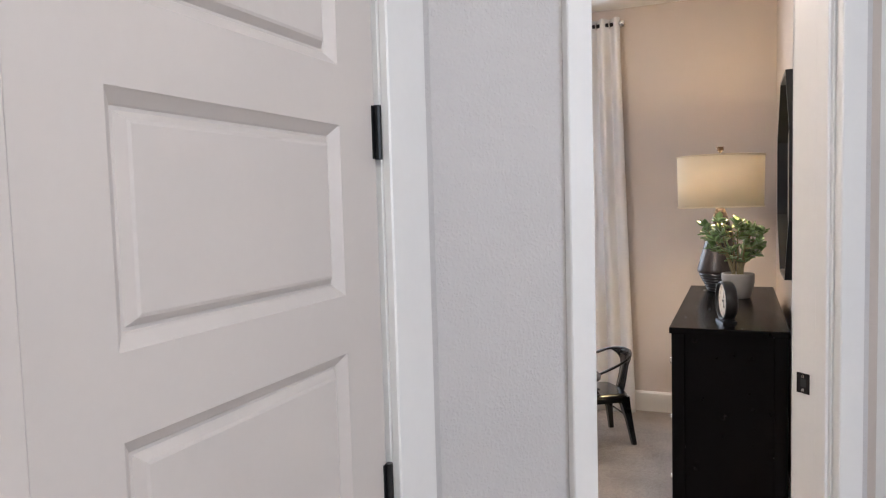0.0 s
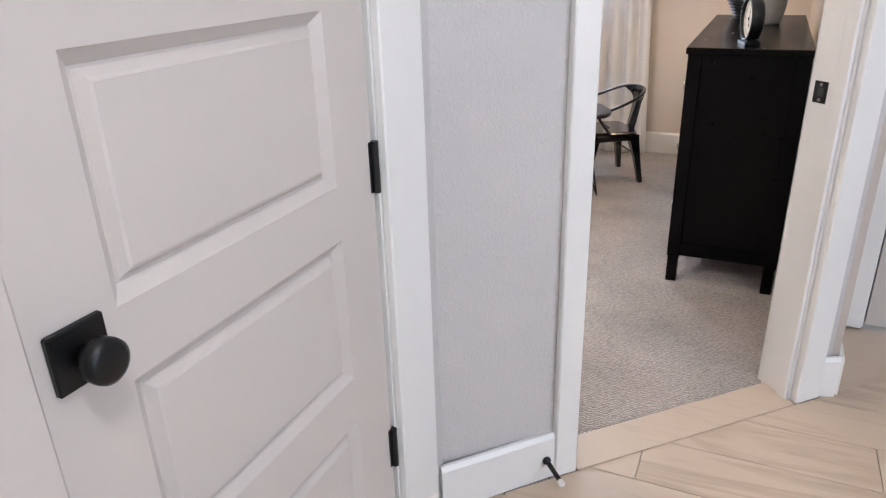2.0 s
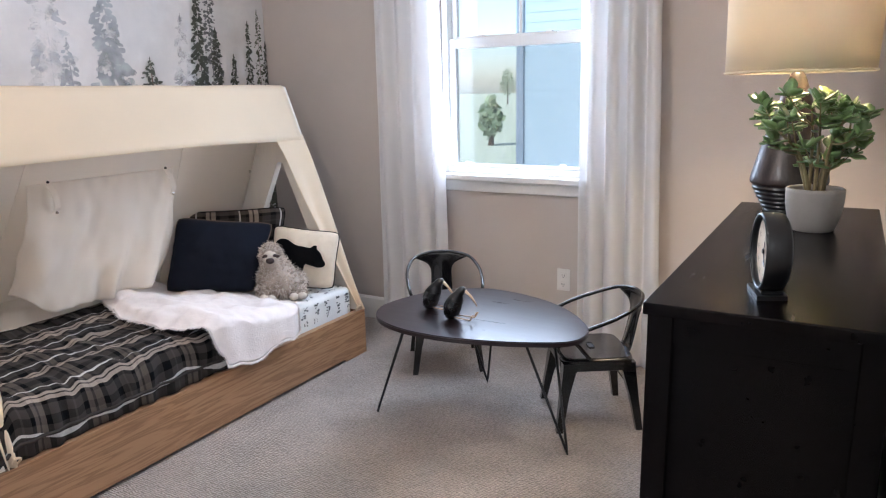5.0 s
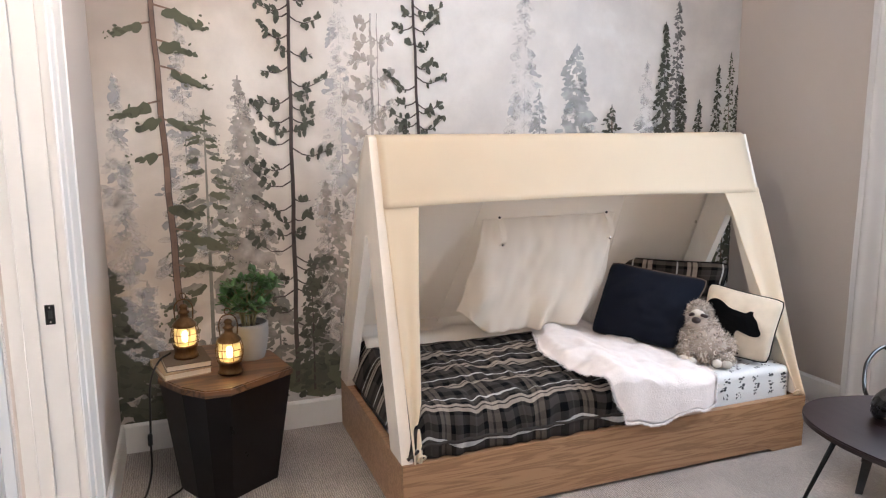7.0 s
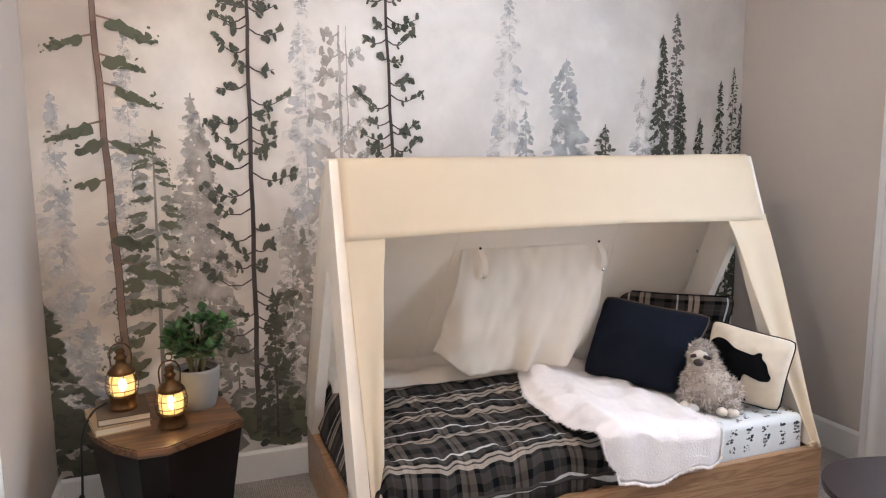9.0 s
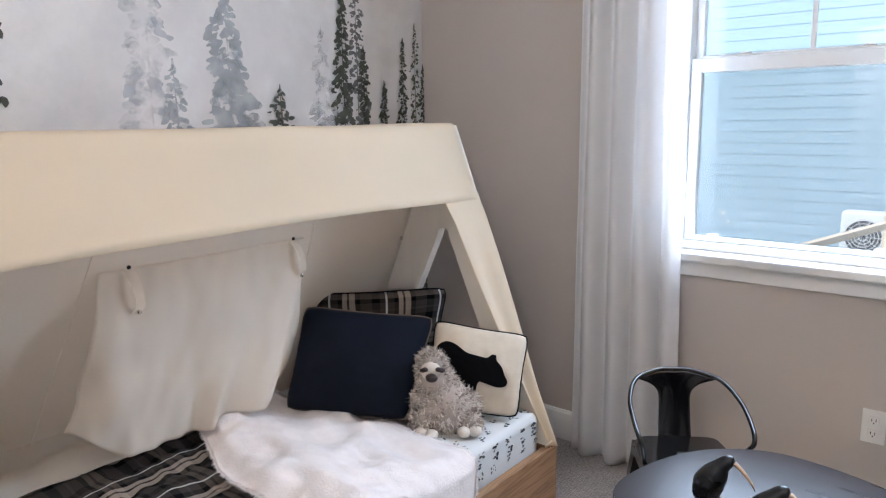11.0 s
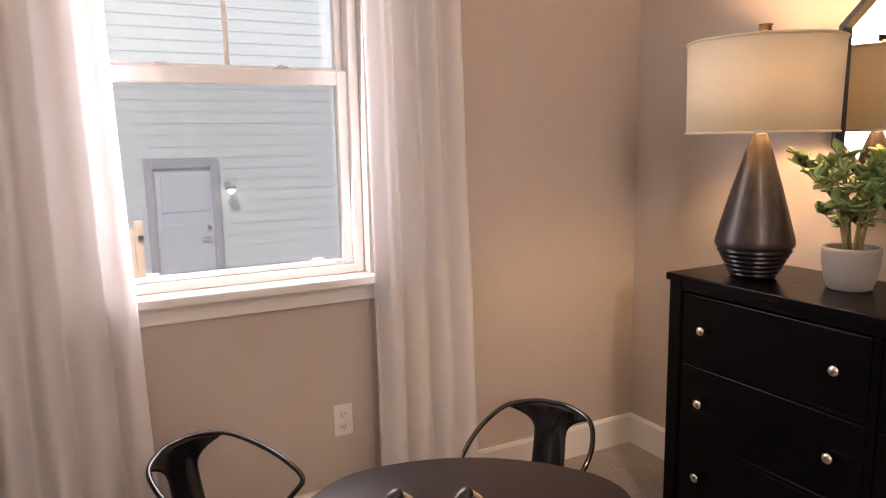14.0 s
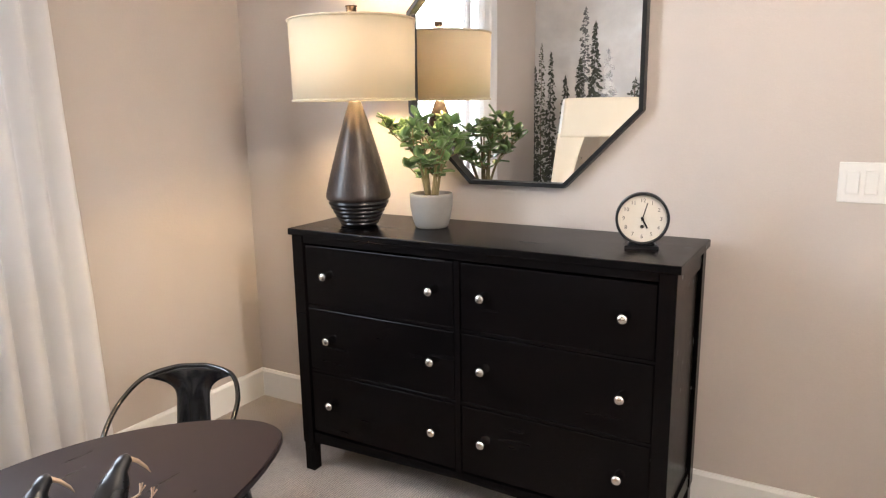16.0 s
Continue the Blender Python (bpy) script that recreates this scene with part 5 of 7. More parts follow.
def potted(at, r, h, label, leaves, spread, height, material, seed, L, W, T, stems=7, per=16):
    rnd = random.Random(seed)
    t = thing("potted_plant", label, "potted plant", at)
    x, y, z = at
    part("pot", lathe([(r * 0.70, 0.0), (r * 0.76, 0.004), (r * 0.86, h * 0.22), (r * 0.985, h * 0.62), (r, h * 0.9), (r, h - 0.003), (r - 0.003, h), (r - 0.007, h), (r - 0.009, h - 0.004), (r - 0.010, h * 0.8), (0, h * 0.8)], 40, at), POT, t, "matte grey ceramic pot", True)
    part("soil", lathe([(r - 0.011, h * 0.8), (r * 0.6, h * 0.90), (r * 0.2, h * 0.91), (0, h * 0.92)], 24, at), SOIL, t, "", True)
    me = leaf_mesh("leaf", L, W, T, material)
    tips = []
    for i in range(stems):
        a = 2 * math.pi * i / stems + rnd.uniform(-0.3, 0.3)
        lean = rnd.uniform(0.35, 0.90) * spread
        hh = height * rnd.uniform(0.72, 1.0)
        if i % 3 == 0:
            lean, hh = lean * 0.35, height
        base = Vector((x + r * 0.25 * math.cos(a), y + r * 0.25 * math.sin(a), z + h * 0.86))
        top = Vector((x + lean * math.cos(a), y + lean * math.sin(a), z + h + hh))
        midp = base.lerp(top, 0.5) + Vector((-0.12 * lean * math.cos(a), -0.12 * lean * math.sin(a), 0.02))
        sp = spline([base, midp, top], 6)
        part("stem", tube(sp, [0.006 - 0.004 * k / (len(sp) - 1) for k in range(len(sp))], 6), STEM, t, "", True)
        tips.append((sp, a))
        for b in range(3):
            j = rnd.randint(3, 10)
            s0 = sp[j]
            aa = a + rnd.uniform(-1.6, 1.6)
            e = s0 + Vector((math.cos(aa) * spread * 0.32, math.sin(aa) * spread * 0.32, rnd.uniform(0.05, 0.45) * spread))
            s2 = spline([s0, s0.lerp(e, 0.5) + Vector((0, 0, -0.008)), e], 5)
            part("stem", tube(s2, [0.0035 - 0.002 * k / (len(s2) - 1) for k in range(len(s2))], 5), STEM, t, "", True)
            tips.append((s2, aa))
    n = 0
    while n < leaves:
        sp, a = tips[n % len(tips)]
        j = rnd.choice(range(len(sp) // 3, len(sp))) if rnd.random() < 0.45 else len(sp) - 1
        p = sp[j]
        yaw, el = rnd.uniform(0, 2 * math.pi), rnd.uniform(-0.45, 0.75) if j < len(sp) - 1 else rnd.uniform(-0.40, 0.95)
        sc = rnd.uniform(0.6, 1.1)
        ob = new("leaf", me)
        ob.parent = t
        ob.matrix_basis = Matrix.Translation(p - Vector(at)) @ Euler((rnd.uniform(-0.5, 0.5), -el, yaw)).to_matrix().to_4x4() @ Matrix.Diagonal((sc, sc, sc, 1))
        n += 1
    return t


potted((3.075, -1.092, DH), 0.075, 0.119, "green jade succulent in a grey ceramic pot on the dresser", 298, 0.215, 0.215, LEAF, 3, 0.050, 0.0180, 0.0028, 8)

# ---- clock ----
CM = Matrix.Translation((3.035, -1.832, DH)) @ Matrix.Rotation(radians(-73), 4, "Z") @ Matrix.Diagonal((0.92, 0.92, 0.92, 1))
ck = thing("desk_clock", "round black desk clock with a cream dial showing five o'clock", "clock", (3.035, -1.832, DH))
FR = CM @ Matrix.Translation((0, 0, 0.094)) @ Matrix.Rotation(radians(90), 4, "X")     # local z out of the dial
part("case", lathe([(0.0, -0.026), (0.070, -0.026), (0.080, -0.020), (0.0825, -0.010), (0.0825, 0.022), (0.080, 0.026), (0.0755, 0.026), (0.0745, 0.020), (0.0745, 0.012), (0.0, 0.012)], 48, m=FR), BLACKM, ck, "", True)
part("dial", lathe([(0.0742, 0.0125), (0.0742, 0.0130), (0.0, 0.0131)], 48, m=FR), DIAL, ck, "cream dial")
bm = bmesh.new()
prism([(-0.052, 0.032), (0.052, 0.032), (0.044, -0.03), (-0.044, -0.03)], 0.0, 0.010, CM @ Matrix.Diagonal((1, -1, 1, 1)), bm)
box(bm, -0.040, -0.022, 0.010, 0.040, 0.022, 0.018, 0.002, 1, CM)
part("foot", bm, BLACKM, ck)


def lettering(body, size, m, material, parent, name="numeral"):
    cu = bpy.data.curves.new(name, "FONT")
    cu.body, cu.size, cu.align_x, cu.align_y, cu.resolution_u = body, size, "CENTER", "CENTER", 3
    tmp = bpy.data.objects.new(name, cu)
    scene.collection.objects.link(tmp)
    me = bpy.data.meshes.new_from_object(tmp)
    bpy.data.objects.remove(tmp)
    me.transform(Matrix.Translation(-WHERE[parent.name]) @ m)
    me.materials.clear()
    me.materials.append(material)
    ob = new(name, me)
    ob.parent = parent
    WHERE[ob.name] = WHERE[parent.name]
    return ob


for i in range(1, 13):
    a = radians(90 - 30 * i)
    lettering(str(i), 0.0175, FR @ Matrix.Translation((0.057 * math.cos(a), 0.057 * math.sin(a), 0.0138)), SLOT, ck)
for ang, ln, w in ((radians(90 - 152), 0.034, 0.0024), (radians(90 - 16), 0.052, 0.0017)):
    part("hand", B(-0.006, -w, 0.0150, ln, w, 0.0158, 0, FR @ Matrix.Rotation(ang, 4, "Z")), BLACKM, ck)
part("hub", lathe([(0.005, 0.0145), (0.005, 0.018), (0, 0.0182)], 16, m=FR), BLACKM, ck)
part("alarm_dial", lathe([(0.006, 0.0136), (0.006, 0.0139), (0, 0.01395)], 16, m=FR @ Matrix.Translation((0, -0.025, 0))), CHROME, ck)

# ---- curtains and rod ----
rod = thing("curtain_rod", "dark bronze curtain rod with cylinder finials above the window", "curtain rod", (1.6, -0.085, 2.545))
part("rod", tube([(0.79, -0.085, 2.545), (2.36, -0.085, 2.545)], 0.0125, 14), BLACKM, rod, "", True)
for x, s in ((0.79, -1), (2.36, 1)):
    part("finial", lathe([(0.015, 0), (0.015, 0.010), (0.022, 0.012), (0.024, 0.04), (0.020, 0.045), (0, 0.046)], 20, m=Matrix.Translation((x, -0.085, 2.545)) @ Matrix.Rotation(radians(90 * s), 4, "Y")), CHROME, rod, "", True)
for x in (0.835, 2.31):
    bm = B(x - 0.008, -0.080, 2.538, x + 0.008, 0.0, 2.552, 0.002, None, 1)
    box(bm, x - 0.014, -0.006, 2.51, x + 0.014, 0.0, 2.58, 0.002, 1)
    part("bracket", bm, BLACKM, rod)


def drape(x0t, x1t, x0b, x1b, seed, label):
    t = thing("curtain", label, "curtain", ((x0b + x1b) / 2, -0.085, 0.0), "curtains at the window")
    NF = 4.0

    def fn(u, v):
        z = 2.585 - v * 2.578
        k = v ** 1.2
        x0, x1 = x0t + (x0b - x0t) * k, x1t + (x1b - x1t) * k
        uu = u + 0.012 * math.sin(u * 17 + seed) * v
        ph = 2 * math.pi * NF * u + 0.6 * math.sin(v * 2 + seed) * v
        amp = 0.044 * (0.75 + 0.45 * wob(u * 4, v * 1.5, seed)) * (1 - 0.25 * v)
        return Vector((x0 + (x1 - x0) * uu + 0.008 * math.cos(ph) * v, -0.085 + amp * math.sin(ph) + 0.006 * wob(u * 9, v * 5, seed + 2), max(0.006, z)))
    c = part("cloth", sheet(fn, 110, 60, 0.0012), CURTAIN, t)
    for i in range(int(NF * 2)):
        u = (i + 0.5) / (NF * 2)
        p = fn(u, 0.0155)
        part("grommet", tube([(p.x, -0.085 + 0.021 * math.cos(a), 2.545 + 0.021 * math.sin(a)) for a in [q * math.pi / 8 for q in range(16)]], 0.0042, 6, closed=True), CHROME, t)


drape(0.880, 1.262, 0.858, 1.318, 1.0, "sheer white grommet curtain hanging to the carpet")
drape(2.030, 2.372, 2.044, 2.440, 4.0, "sheer white grommet curtain hanging to the carpet")


# ---- play table, birds ----
TZ = 0.450
tb = thing("play_table", "low black ash table with an egg-shaped top on hairpin legs", "table", (1.93, -0.88, 0))
ctrl = [(1.492, -0.985), (1.520, -0.80), (1.610, -0.640), (1.755, -0.545), (1.92, -0.545), (2.09, -0.60), (2.235, -0.70), (2.345, -0.835), (2.378, -0.945), (2.345, -1.035), (2.225, -1.105), (2.07, -1.160), (1.90, -1.195), (1.72, -1.185), (1.575, -1.120)]
outl = [(p.x, p.y) for p in spline([(a, b, 0) for a, b in ctrl], 6, True)]
bm = prism(outl, TZ - 0.020, TZ)
es = [e for e in bm.edges if abs(e.verts[0].co.z - e.verts[1].co.z) < 1e-5]
bmesh.ops.bevel(bm, geom=es, offset=0.004, segments=2, affect="EDGES")
part("tabletop", bm, TABLEWOOD, tb)
for (fx, fy), (ax, ay), (bx, by) in (((1.512, -1.062), (1.60, -0.93), (1.68, -1.08)), ((1.790, -0.575), (1.72, -0.70), (1.87, -0.66)), ((2.345, -1.03), (2.17, -1.03), (2.235, -0.90))):
    top = Vector(((ax + bx) / 2, (ay + by) / 2, TZ - 0.02))
    f = Vector((fx, fy, 0.006))
    pts = [(ax, ay, TZ - 0.024), Vector((ax, ay, TZ - 0.024)).lerp(f, 0.94) + Vector((0, 0, 0.006)), f + Vector((0, 0, 0.002)), Vector((bx, by, TZ - 0.024)).lerp(f, 0.94) + Vector((0, 0, 0.006)), (bx, by, TZ - 0.024)]
    leg = part("hairpin_leg", tube(pts, 0.0052, 8), BLACKM, tb, "", True)
    mx, my = (ax + bx) / 2, (ay + by) / 2
    part("mount_plate", B(mx - 0.05, my - 0.05, TZ - 0.0245, mx + 0.05, my + 0.05, TZ - 0.0205), BLACKM, leg)


def bird(at, yaw):
    """Long-billed wooden bird sitting with outstretched wire legs, facing local +x."""
    m = Matrix.Translation(at) @ Matrix.Rotation(radians(yaw), 4, "Z")
    t = thing("bird_figurine", "black carved wooden bird with pale bill and wire legs", "figurine", at, "birds on the table")
    sp = spline([(-0.012, 0, 0.003), (-0.014, 0, 0.022), (-0.008, 0, 0.055), (0.008, 0, 0.086), (0.020, 0, 0.108), (0.034, 0, 0.122), (0.047, 0, 0.123)], 5)
    rad = [0.016, 0.032, 0.037, 0.030, 0.019, 0.0165, 0.012]
    rr = [rad[min(6, i // 5)] + (rad[min(6, i // 5 + 1)] - rad[min(6, i // 5)]) * (i % 5) / 5 for i in range(len(sp))]
    rr[-1] = 0.006
    part("body", tube([m @ p for p in sp], rr, 18), BLACKWOODB, t, "", True)
    part("bill", tube([m @ Vector(p) for p in ((0.048, 0, 0.122), (0.068, 0, 0.106), (0.088, 0, 0.082), (0.098, 0, 0.064))], [0.006, 0.0048, 0.0034, 0.0012], 8), BILL, t, "pale pointed bill", True)
    for s in (-1, 1):
        leg = tube([m @ Vector(p) for p in ((0.005, 0.014 * s, 0.014), (0.040, 0.018 * s, 0.013), (0.078, 0.020 * s, 0.012), (0.082, 0.020 * s, 0.030))], 0.0028, 6)
        lg = part("leg", leg, BILL, t, "", True)
        bm = bmesh.new()
        for d in (-0.010, 0, 0.010):
            tube([m @ Vector((0.080, 0.020 * s, 0.016)), m @ Vector((0.088, 0.020 * s + d, 0.036 - abs(d) * 0.4))], 0.002, 5, bm)
        part("foot", bm, BILL, lg)


BLACKWOODB = mat("black_carved_wood", (0.009, 0.009, 0.011), 0.28, var=0.3, vs=20, bump=0.08, bs=90)
BILL = mat("bleached_wood", (0.50, 0.36, 0.25), 0.5, var=0.15)
bird((1.718, -0.925, TZ), 4)
bird((1.858, -0.995, TZ), 2)


# ---- chairs ----
def chair():
    """Small stamped-steel armchair, facing local -y, its feet round the origin."""
    t = thing("metal_chair", "small glossy black steel armchair by the play table", "chair", (0, 0, 0), "chairs at the play table")
    sz = 0.298
    out = []
    for i in range(40):
        a = 2 * math.pi * i / 40
        c, s = math.cos(a), math.sin(a)
        e = 0.34
        out.append((0.150 * math.copysign(abs(c) ** e, c), 0.145 * math.copysign(abs(s) ** e, s)))
    bm = prism(out, sz - 0.028, sz)
    es = [e for e in bm.edges if abs(e.verts[0].co.z - sz) < 1e-5 and abs(e.verts[1].co.z - sz) < 1e-5]
    bmesh.ops.bevel(bm, geom=es, offset=0.010, segments=3, affect="EDGES")
    part("seat", bm, BLACKGLOSS, t)
    part("hand_hole", B(-0.028, -0.012, sz + 0.0002, 0.028, 0.012, sz + 0.0010, 0.004, None, 1), SLOT, t)
    for sx in (-1, 1):
        for sy in (-1, 1):
            f = Vector((0.162 * sx, 0.160 * sy, 0))
            top = Vector((0.128 * sx, 0.124 * sy, sz - 0.020))
            bm = bmesh.new()
            rings = []
            for k, w in ((0, 0.0125), (0.5, 0.017), (0.86, 0.026), (1.0, 0.036)):
                p = f.lerp(top, k)
                rings.append([bm.verts.new(p + Vector((a * w - sx * (w - 0.0125) * 0.7, b * w - sy * (w - 0.0125) * 0.7, 0))) for a, b in ((-1, -1), (1, -1), (1, 1), (-1, 1))])
            for a, b in zip(rings, rings[1:]):
                for i in range(4):
                    bm.faces.new((a[i], a[(i + 1) % 4], b[(i + 1) % 4], b[i]))
            bm.faces.new(rings[0][::-1])
            bm.faces.new(rings[-1])
            part("leg", bm, BLACKGLOSS, t)
    # skirt between the legs
    for a in ((-0.10, -0.146, 0.10, -0.140), (-0.10, 0.140, 0.10, 0.146)):
        part("skirt", B(a[0], a[1], sz - 0.052, a[2], a[3], sz - 0.02, 0.002, None, 1), BLACKGLOSS, t)
    for a in ((-0.150, -0.10, -0.144, 0.10), (0.144, -0.10, 0.150, 0.10)):
        part("skirt", B(a[0], a[1], sz - 0.052, a[2], a[3], sz - 0.02, 0.002, None, 1), BLACKGLOSS, t)
    part("brace", tube([(-0.135, 0.135, 0.16), (0.135, 0.135, 0.16)], 0.005, 6), BLACKGLOSS, t)
    loop = [(-0.142, -0.030, sz - 0.012), (-0.160, -0.085, sz + 0.055), (-0.174, -0.110, sz + 0.100), (-0.182, -0.050, sz + 0.135), (-0.178, 0.050, sz + 0.170), (-0.140, 0.145, sz + 0.206), (-0.060, 0.190, sz + 0.222), (0, 0.196, sz + 0.224)]
    loop += [(-x, y, z) for x, y, z in loop[-2::-1]]
    part("arm_loop", tube(spline(loop, 6), 0.0078, 10), BLACKGLOSS, t, "bent steel tube arms and back rim", True)

    def splat(u, v):
        """Sheet splat with a shallow centre channel, flaring into the rim."""
        w = 0.050 + 0.006 * (1 - v) + 0.092 * ease(0.45, 1.06, v) ** 2.6
        q = (u - 0.5) * 2
        x = q * w
        drop = min(1.0, abs(x) / 0.140)
        y = 0.138 + 0.056 * v ** 0.8 - 0.047 * drop ** 2 * v - 0.007 * math.cos(q * math.pi) * (1 - 0.6 * v)
        z = sz - 0.01 + v * 0.232 - 0.020 * drop ** 2 * v
        return Vector((x, y, z))
    part("splat", sheet(splat, 14, 22, 0.003), BLACKGLOSS, t, "stamped sheet-steel splat")
    return t


c1 = chair()
c1.matrix_basis = pose(1.473, -0.412, 0, 0, 0, 35)
c2 = copy_thing(c1, pose(2.298, -0.645, 0, 0, 0, -57))

# ---- side table with lanterns, books and plant ----
NT = [(0.470, -3.135), (0.615, -3.055), (0.698, -2.975), (0.700, -2.885), (0.535, -2.640), (0.285, -2.690), (0.105, -2.800), (0.085, -2.960), (0.235, -3.120)]
NZ = 0.480
st = thing("side_table", "faceted dark lacquered side table with a walnut top", "side table", (0.38, -2.92, 0))
cx, cy = 0.39, -2.915
bm = prism(NT, NZ - 0.030, NZ)
es = [e for e in bm.edges if abs(e.verts[0].co.z - e.verts[1].co.z) < 1e-5]
bmesh.ops.bevel(bm, geom=es, offset=0.005, segments=2, affect="EDGES")
part("tabletop", bm, WALNUT, st, "worn walnut top with clipped corners")
bm = bmesh.new()
levels = []
for z, s in ((0.0, 0.74), (NZ - 0.030, 0.975)):
    levels.append([bm.verts.new((cx + (x - cx) * s - (0.02 if z == 0 else 0), cy + (y - cy) * s, z)) for x, y in NT])
n = len(NT)
for a, b in zip(levels, levels[1:]):
    for i in range(n):
        bm.faces.new((a[i], a[(i + 1) % n], b[(i + 1) % n], b[i]))
bm.faces.new(levels[0][::-1])
bm.faces.new(levels[-1])
bmesh.ops.recalc_face_normals(bm, faces=bm.faces[:])
part("body", bm, EBONY, st, "tapering faceted body")


def book(c, w, d, h, rz, cover, label):
    m = Matrix.Translation(c) @ Matrix.Rotation(radians(rz), 4, "Z")
    t = thing("book", label, "book", c, "books on the side table")
    bm = B(-w / 2, -d / 2, 0, w / 2, d / 2, 0.003, 0, m)
    box(bm, -w / 2, -d / 2, h - 0.003, w / 2, d / 2, h, 0, 1, m)
    box(bm, -w / 2, -d / 2, 0.003, -w / 2 + 0.003, d / 2, h - 0.003, 0, 1, m)
    part("cover", bm, cover, t)
    part("pages", B(-w / 2 + 0.003, -d / 2 + 0.004, 0.003, w / 2 - 0.004, d / 2 - 0.004, h - 0.003, 0, m), PAPER, t)


book((0.400, -3.052, NZ), 0.235, 0.175, 0.026, 14, COVER, "tan hardback book lying on the side table")
book((0.395, -3.035, NZ + 0.0265), 0.215, 0.165, 0.024, 8, COVER2, "dark hardback book lying on another book")


def lantern(at):
    t = thing("lantern", "lit aged brass ship lantern with wire cage and bulb", "lantern", at, "brass lanterns")
    x, y, z = at
    g, n = 1.0, 0.93

    def big(prof):
        return [(p * n, q * g) for p, q in prof]

    def at_(p, q, c):
        return (x + p * n, y + q * n, z + c * g)
    part("base", lathe(big([(0.050, 0), (0.052, 0.004), (0.050, 0.012), (0.046, 0.016), (0.047, 0.040), (0.050, 0.044), (0.050, 0.050), (0.040, 0.052), (0, 0.052)]), 28, at), BRASS, t, "", True)
    ob = part("glass", lathe(big([(0.040, 0.052), (0.043, 0.075), (0.043, 0.105), (0.039, 0.124)]), 28, at), LANTERNGLASS, t, "", True)
    ob.visible_shadow = False
    part("cap", lathe(big([(0.048, 0.124), (0.050, 0.130), (0.044, 0.138), (0.030, 0.152), (0.018, 0.158), (0.017, 0.172), (0.023, 0.176), (0.023, 0.182), (0.015, 0.187), (0.015, 0.196), (0.019, 0.200), (0.012, 0.210), (0, 0.213)]), 28, at), BRASS, t, "", True)
    for zz, r in ((0.070, 0.0545), (0.098, 0.0565)):
        part("cage_ring", tube([at_(r * math.cos(a), r * math.sin(a), zz) for a in [k * math.pi / 14 for k in range(28)]], 0.0018, 5, closed=True), BRASS, t)
    for k in range(8):
        a = k * math.pi / 4 + 0.2
        part("cage_wire", tube([at_(r * math.cos(a), r * math.sin(a), zz) for r, zz in ((0.049, 0.046), (0.0555, 0.070), (0.0570, 0.098), (0.048, 0.130))], 0.0016, 5), BRASS, t)
    part("bulb", lathe(big([(0.006, 0.060), (0.008, 0.066), (0.013, 0.078), (0.013, 0.090), (0.008, 0.099), (0, 0.102)]), 16, at), BULB, t, "glowing filament bulb", True)
    hp = spline([at_(0, -0.034, 0.150), at_(0, -0.036, 0.195), at_(0, -0.022, 0.222), at_(0, 0, 0.228), at_(0, +0.022, 0.222), at_(0, +0.036, 0.195), at_(0, +0.034, 0.150)], 5)
    h = part("handle", tube(hp, 0.0028, 6), BRASS, t, "", True)
    part("ring", tube([at_(0, 0.012 * math.cos(a), 0.242 + 0.012 * math.sin(a)) for a in [k * math.pi / 8 for k in range(16)]], 0.0022, 5, closed=True), BRASS, h)


lantern((0.412, -3.028, NZ + 0.051))
lantern((0.512, -2.872, NZ))
for p in ((0.412, -3.028, NZ + 0.051 + 0.088), (0.512, -2.872, NZ + 0.088)):
    lamp("lantern_bulb", "POINT", pose(*p), 0.11, (1.0, 0.62, 0.28), radius=0.014)
potted((0.345, -2.785, NZ), 0.080, 0.150, "leafy green houseplant in a grey ceramic pot on the side table", 298, 0.140, 0.172, LEAF2, 9, 0.043, 0.0160, 0.0010, 9)
cd = thing("power_cord", "black lantern cord with an inline switch hanging to the carpet", "cord", (0.45, -3.18, 0))
run = spline([(0.375, -3.085, NZ + 0.064), (0.40, -3.130, NZ + 0.040), (0.41, -3.165, NZ - 0.04), (0.40, -3.175, 0.30), (0.41, -3.180, 0.19), (0.40, -3.185, 0.08), (0.47, -3.205, 0.02), (0.56, -3.235, 0.010), (0.585, -3.200, 0.008), (0.50, -3.12, 0.008), (0.44, -3.075, 0.008), (0.33, -3.06, 0.008)], 7)
part("cord", tube(run, 0.0042, 7), RUBBER, cd, "", True)
part("inline_switch", tube([(0.402, -3.181, 0.235), (0.404, -3.181, 0.230), (0.408, -3.182, 0.190), (0.409, -3.182, 0.185)], [0.004, 0.0095, 0.0095, 0.004], 10), RUBBER, cd)

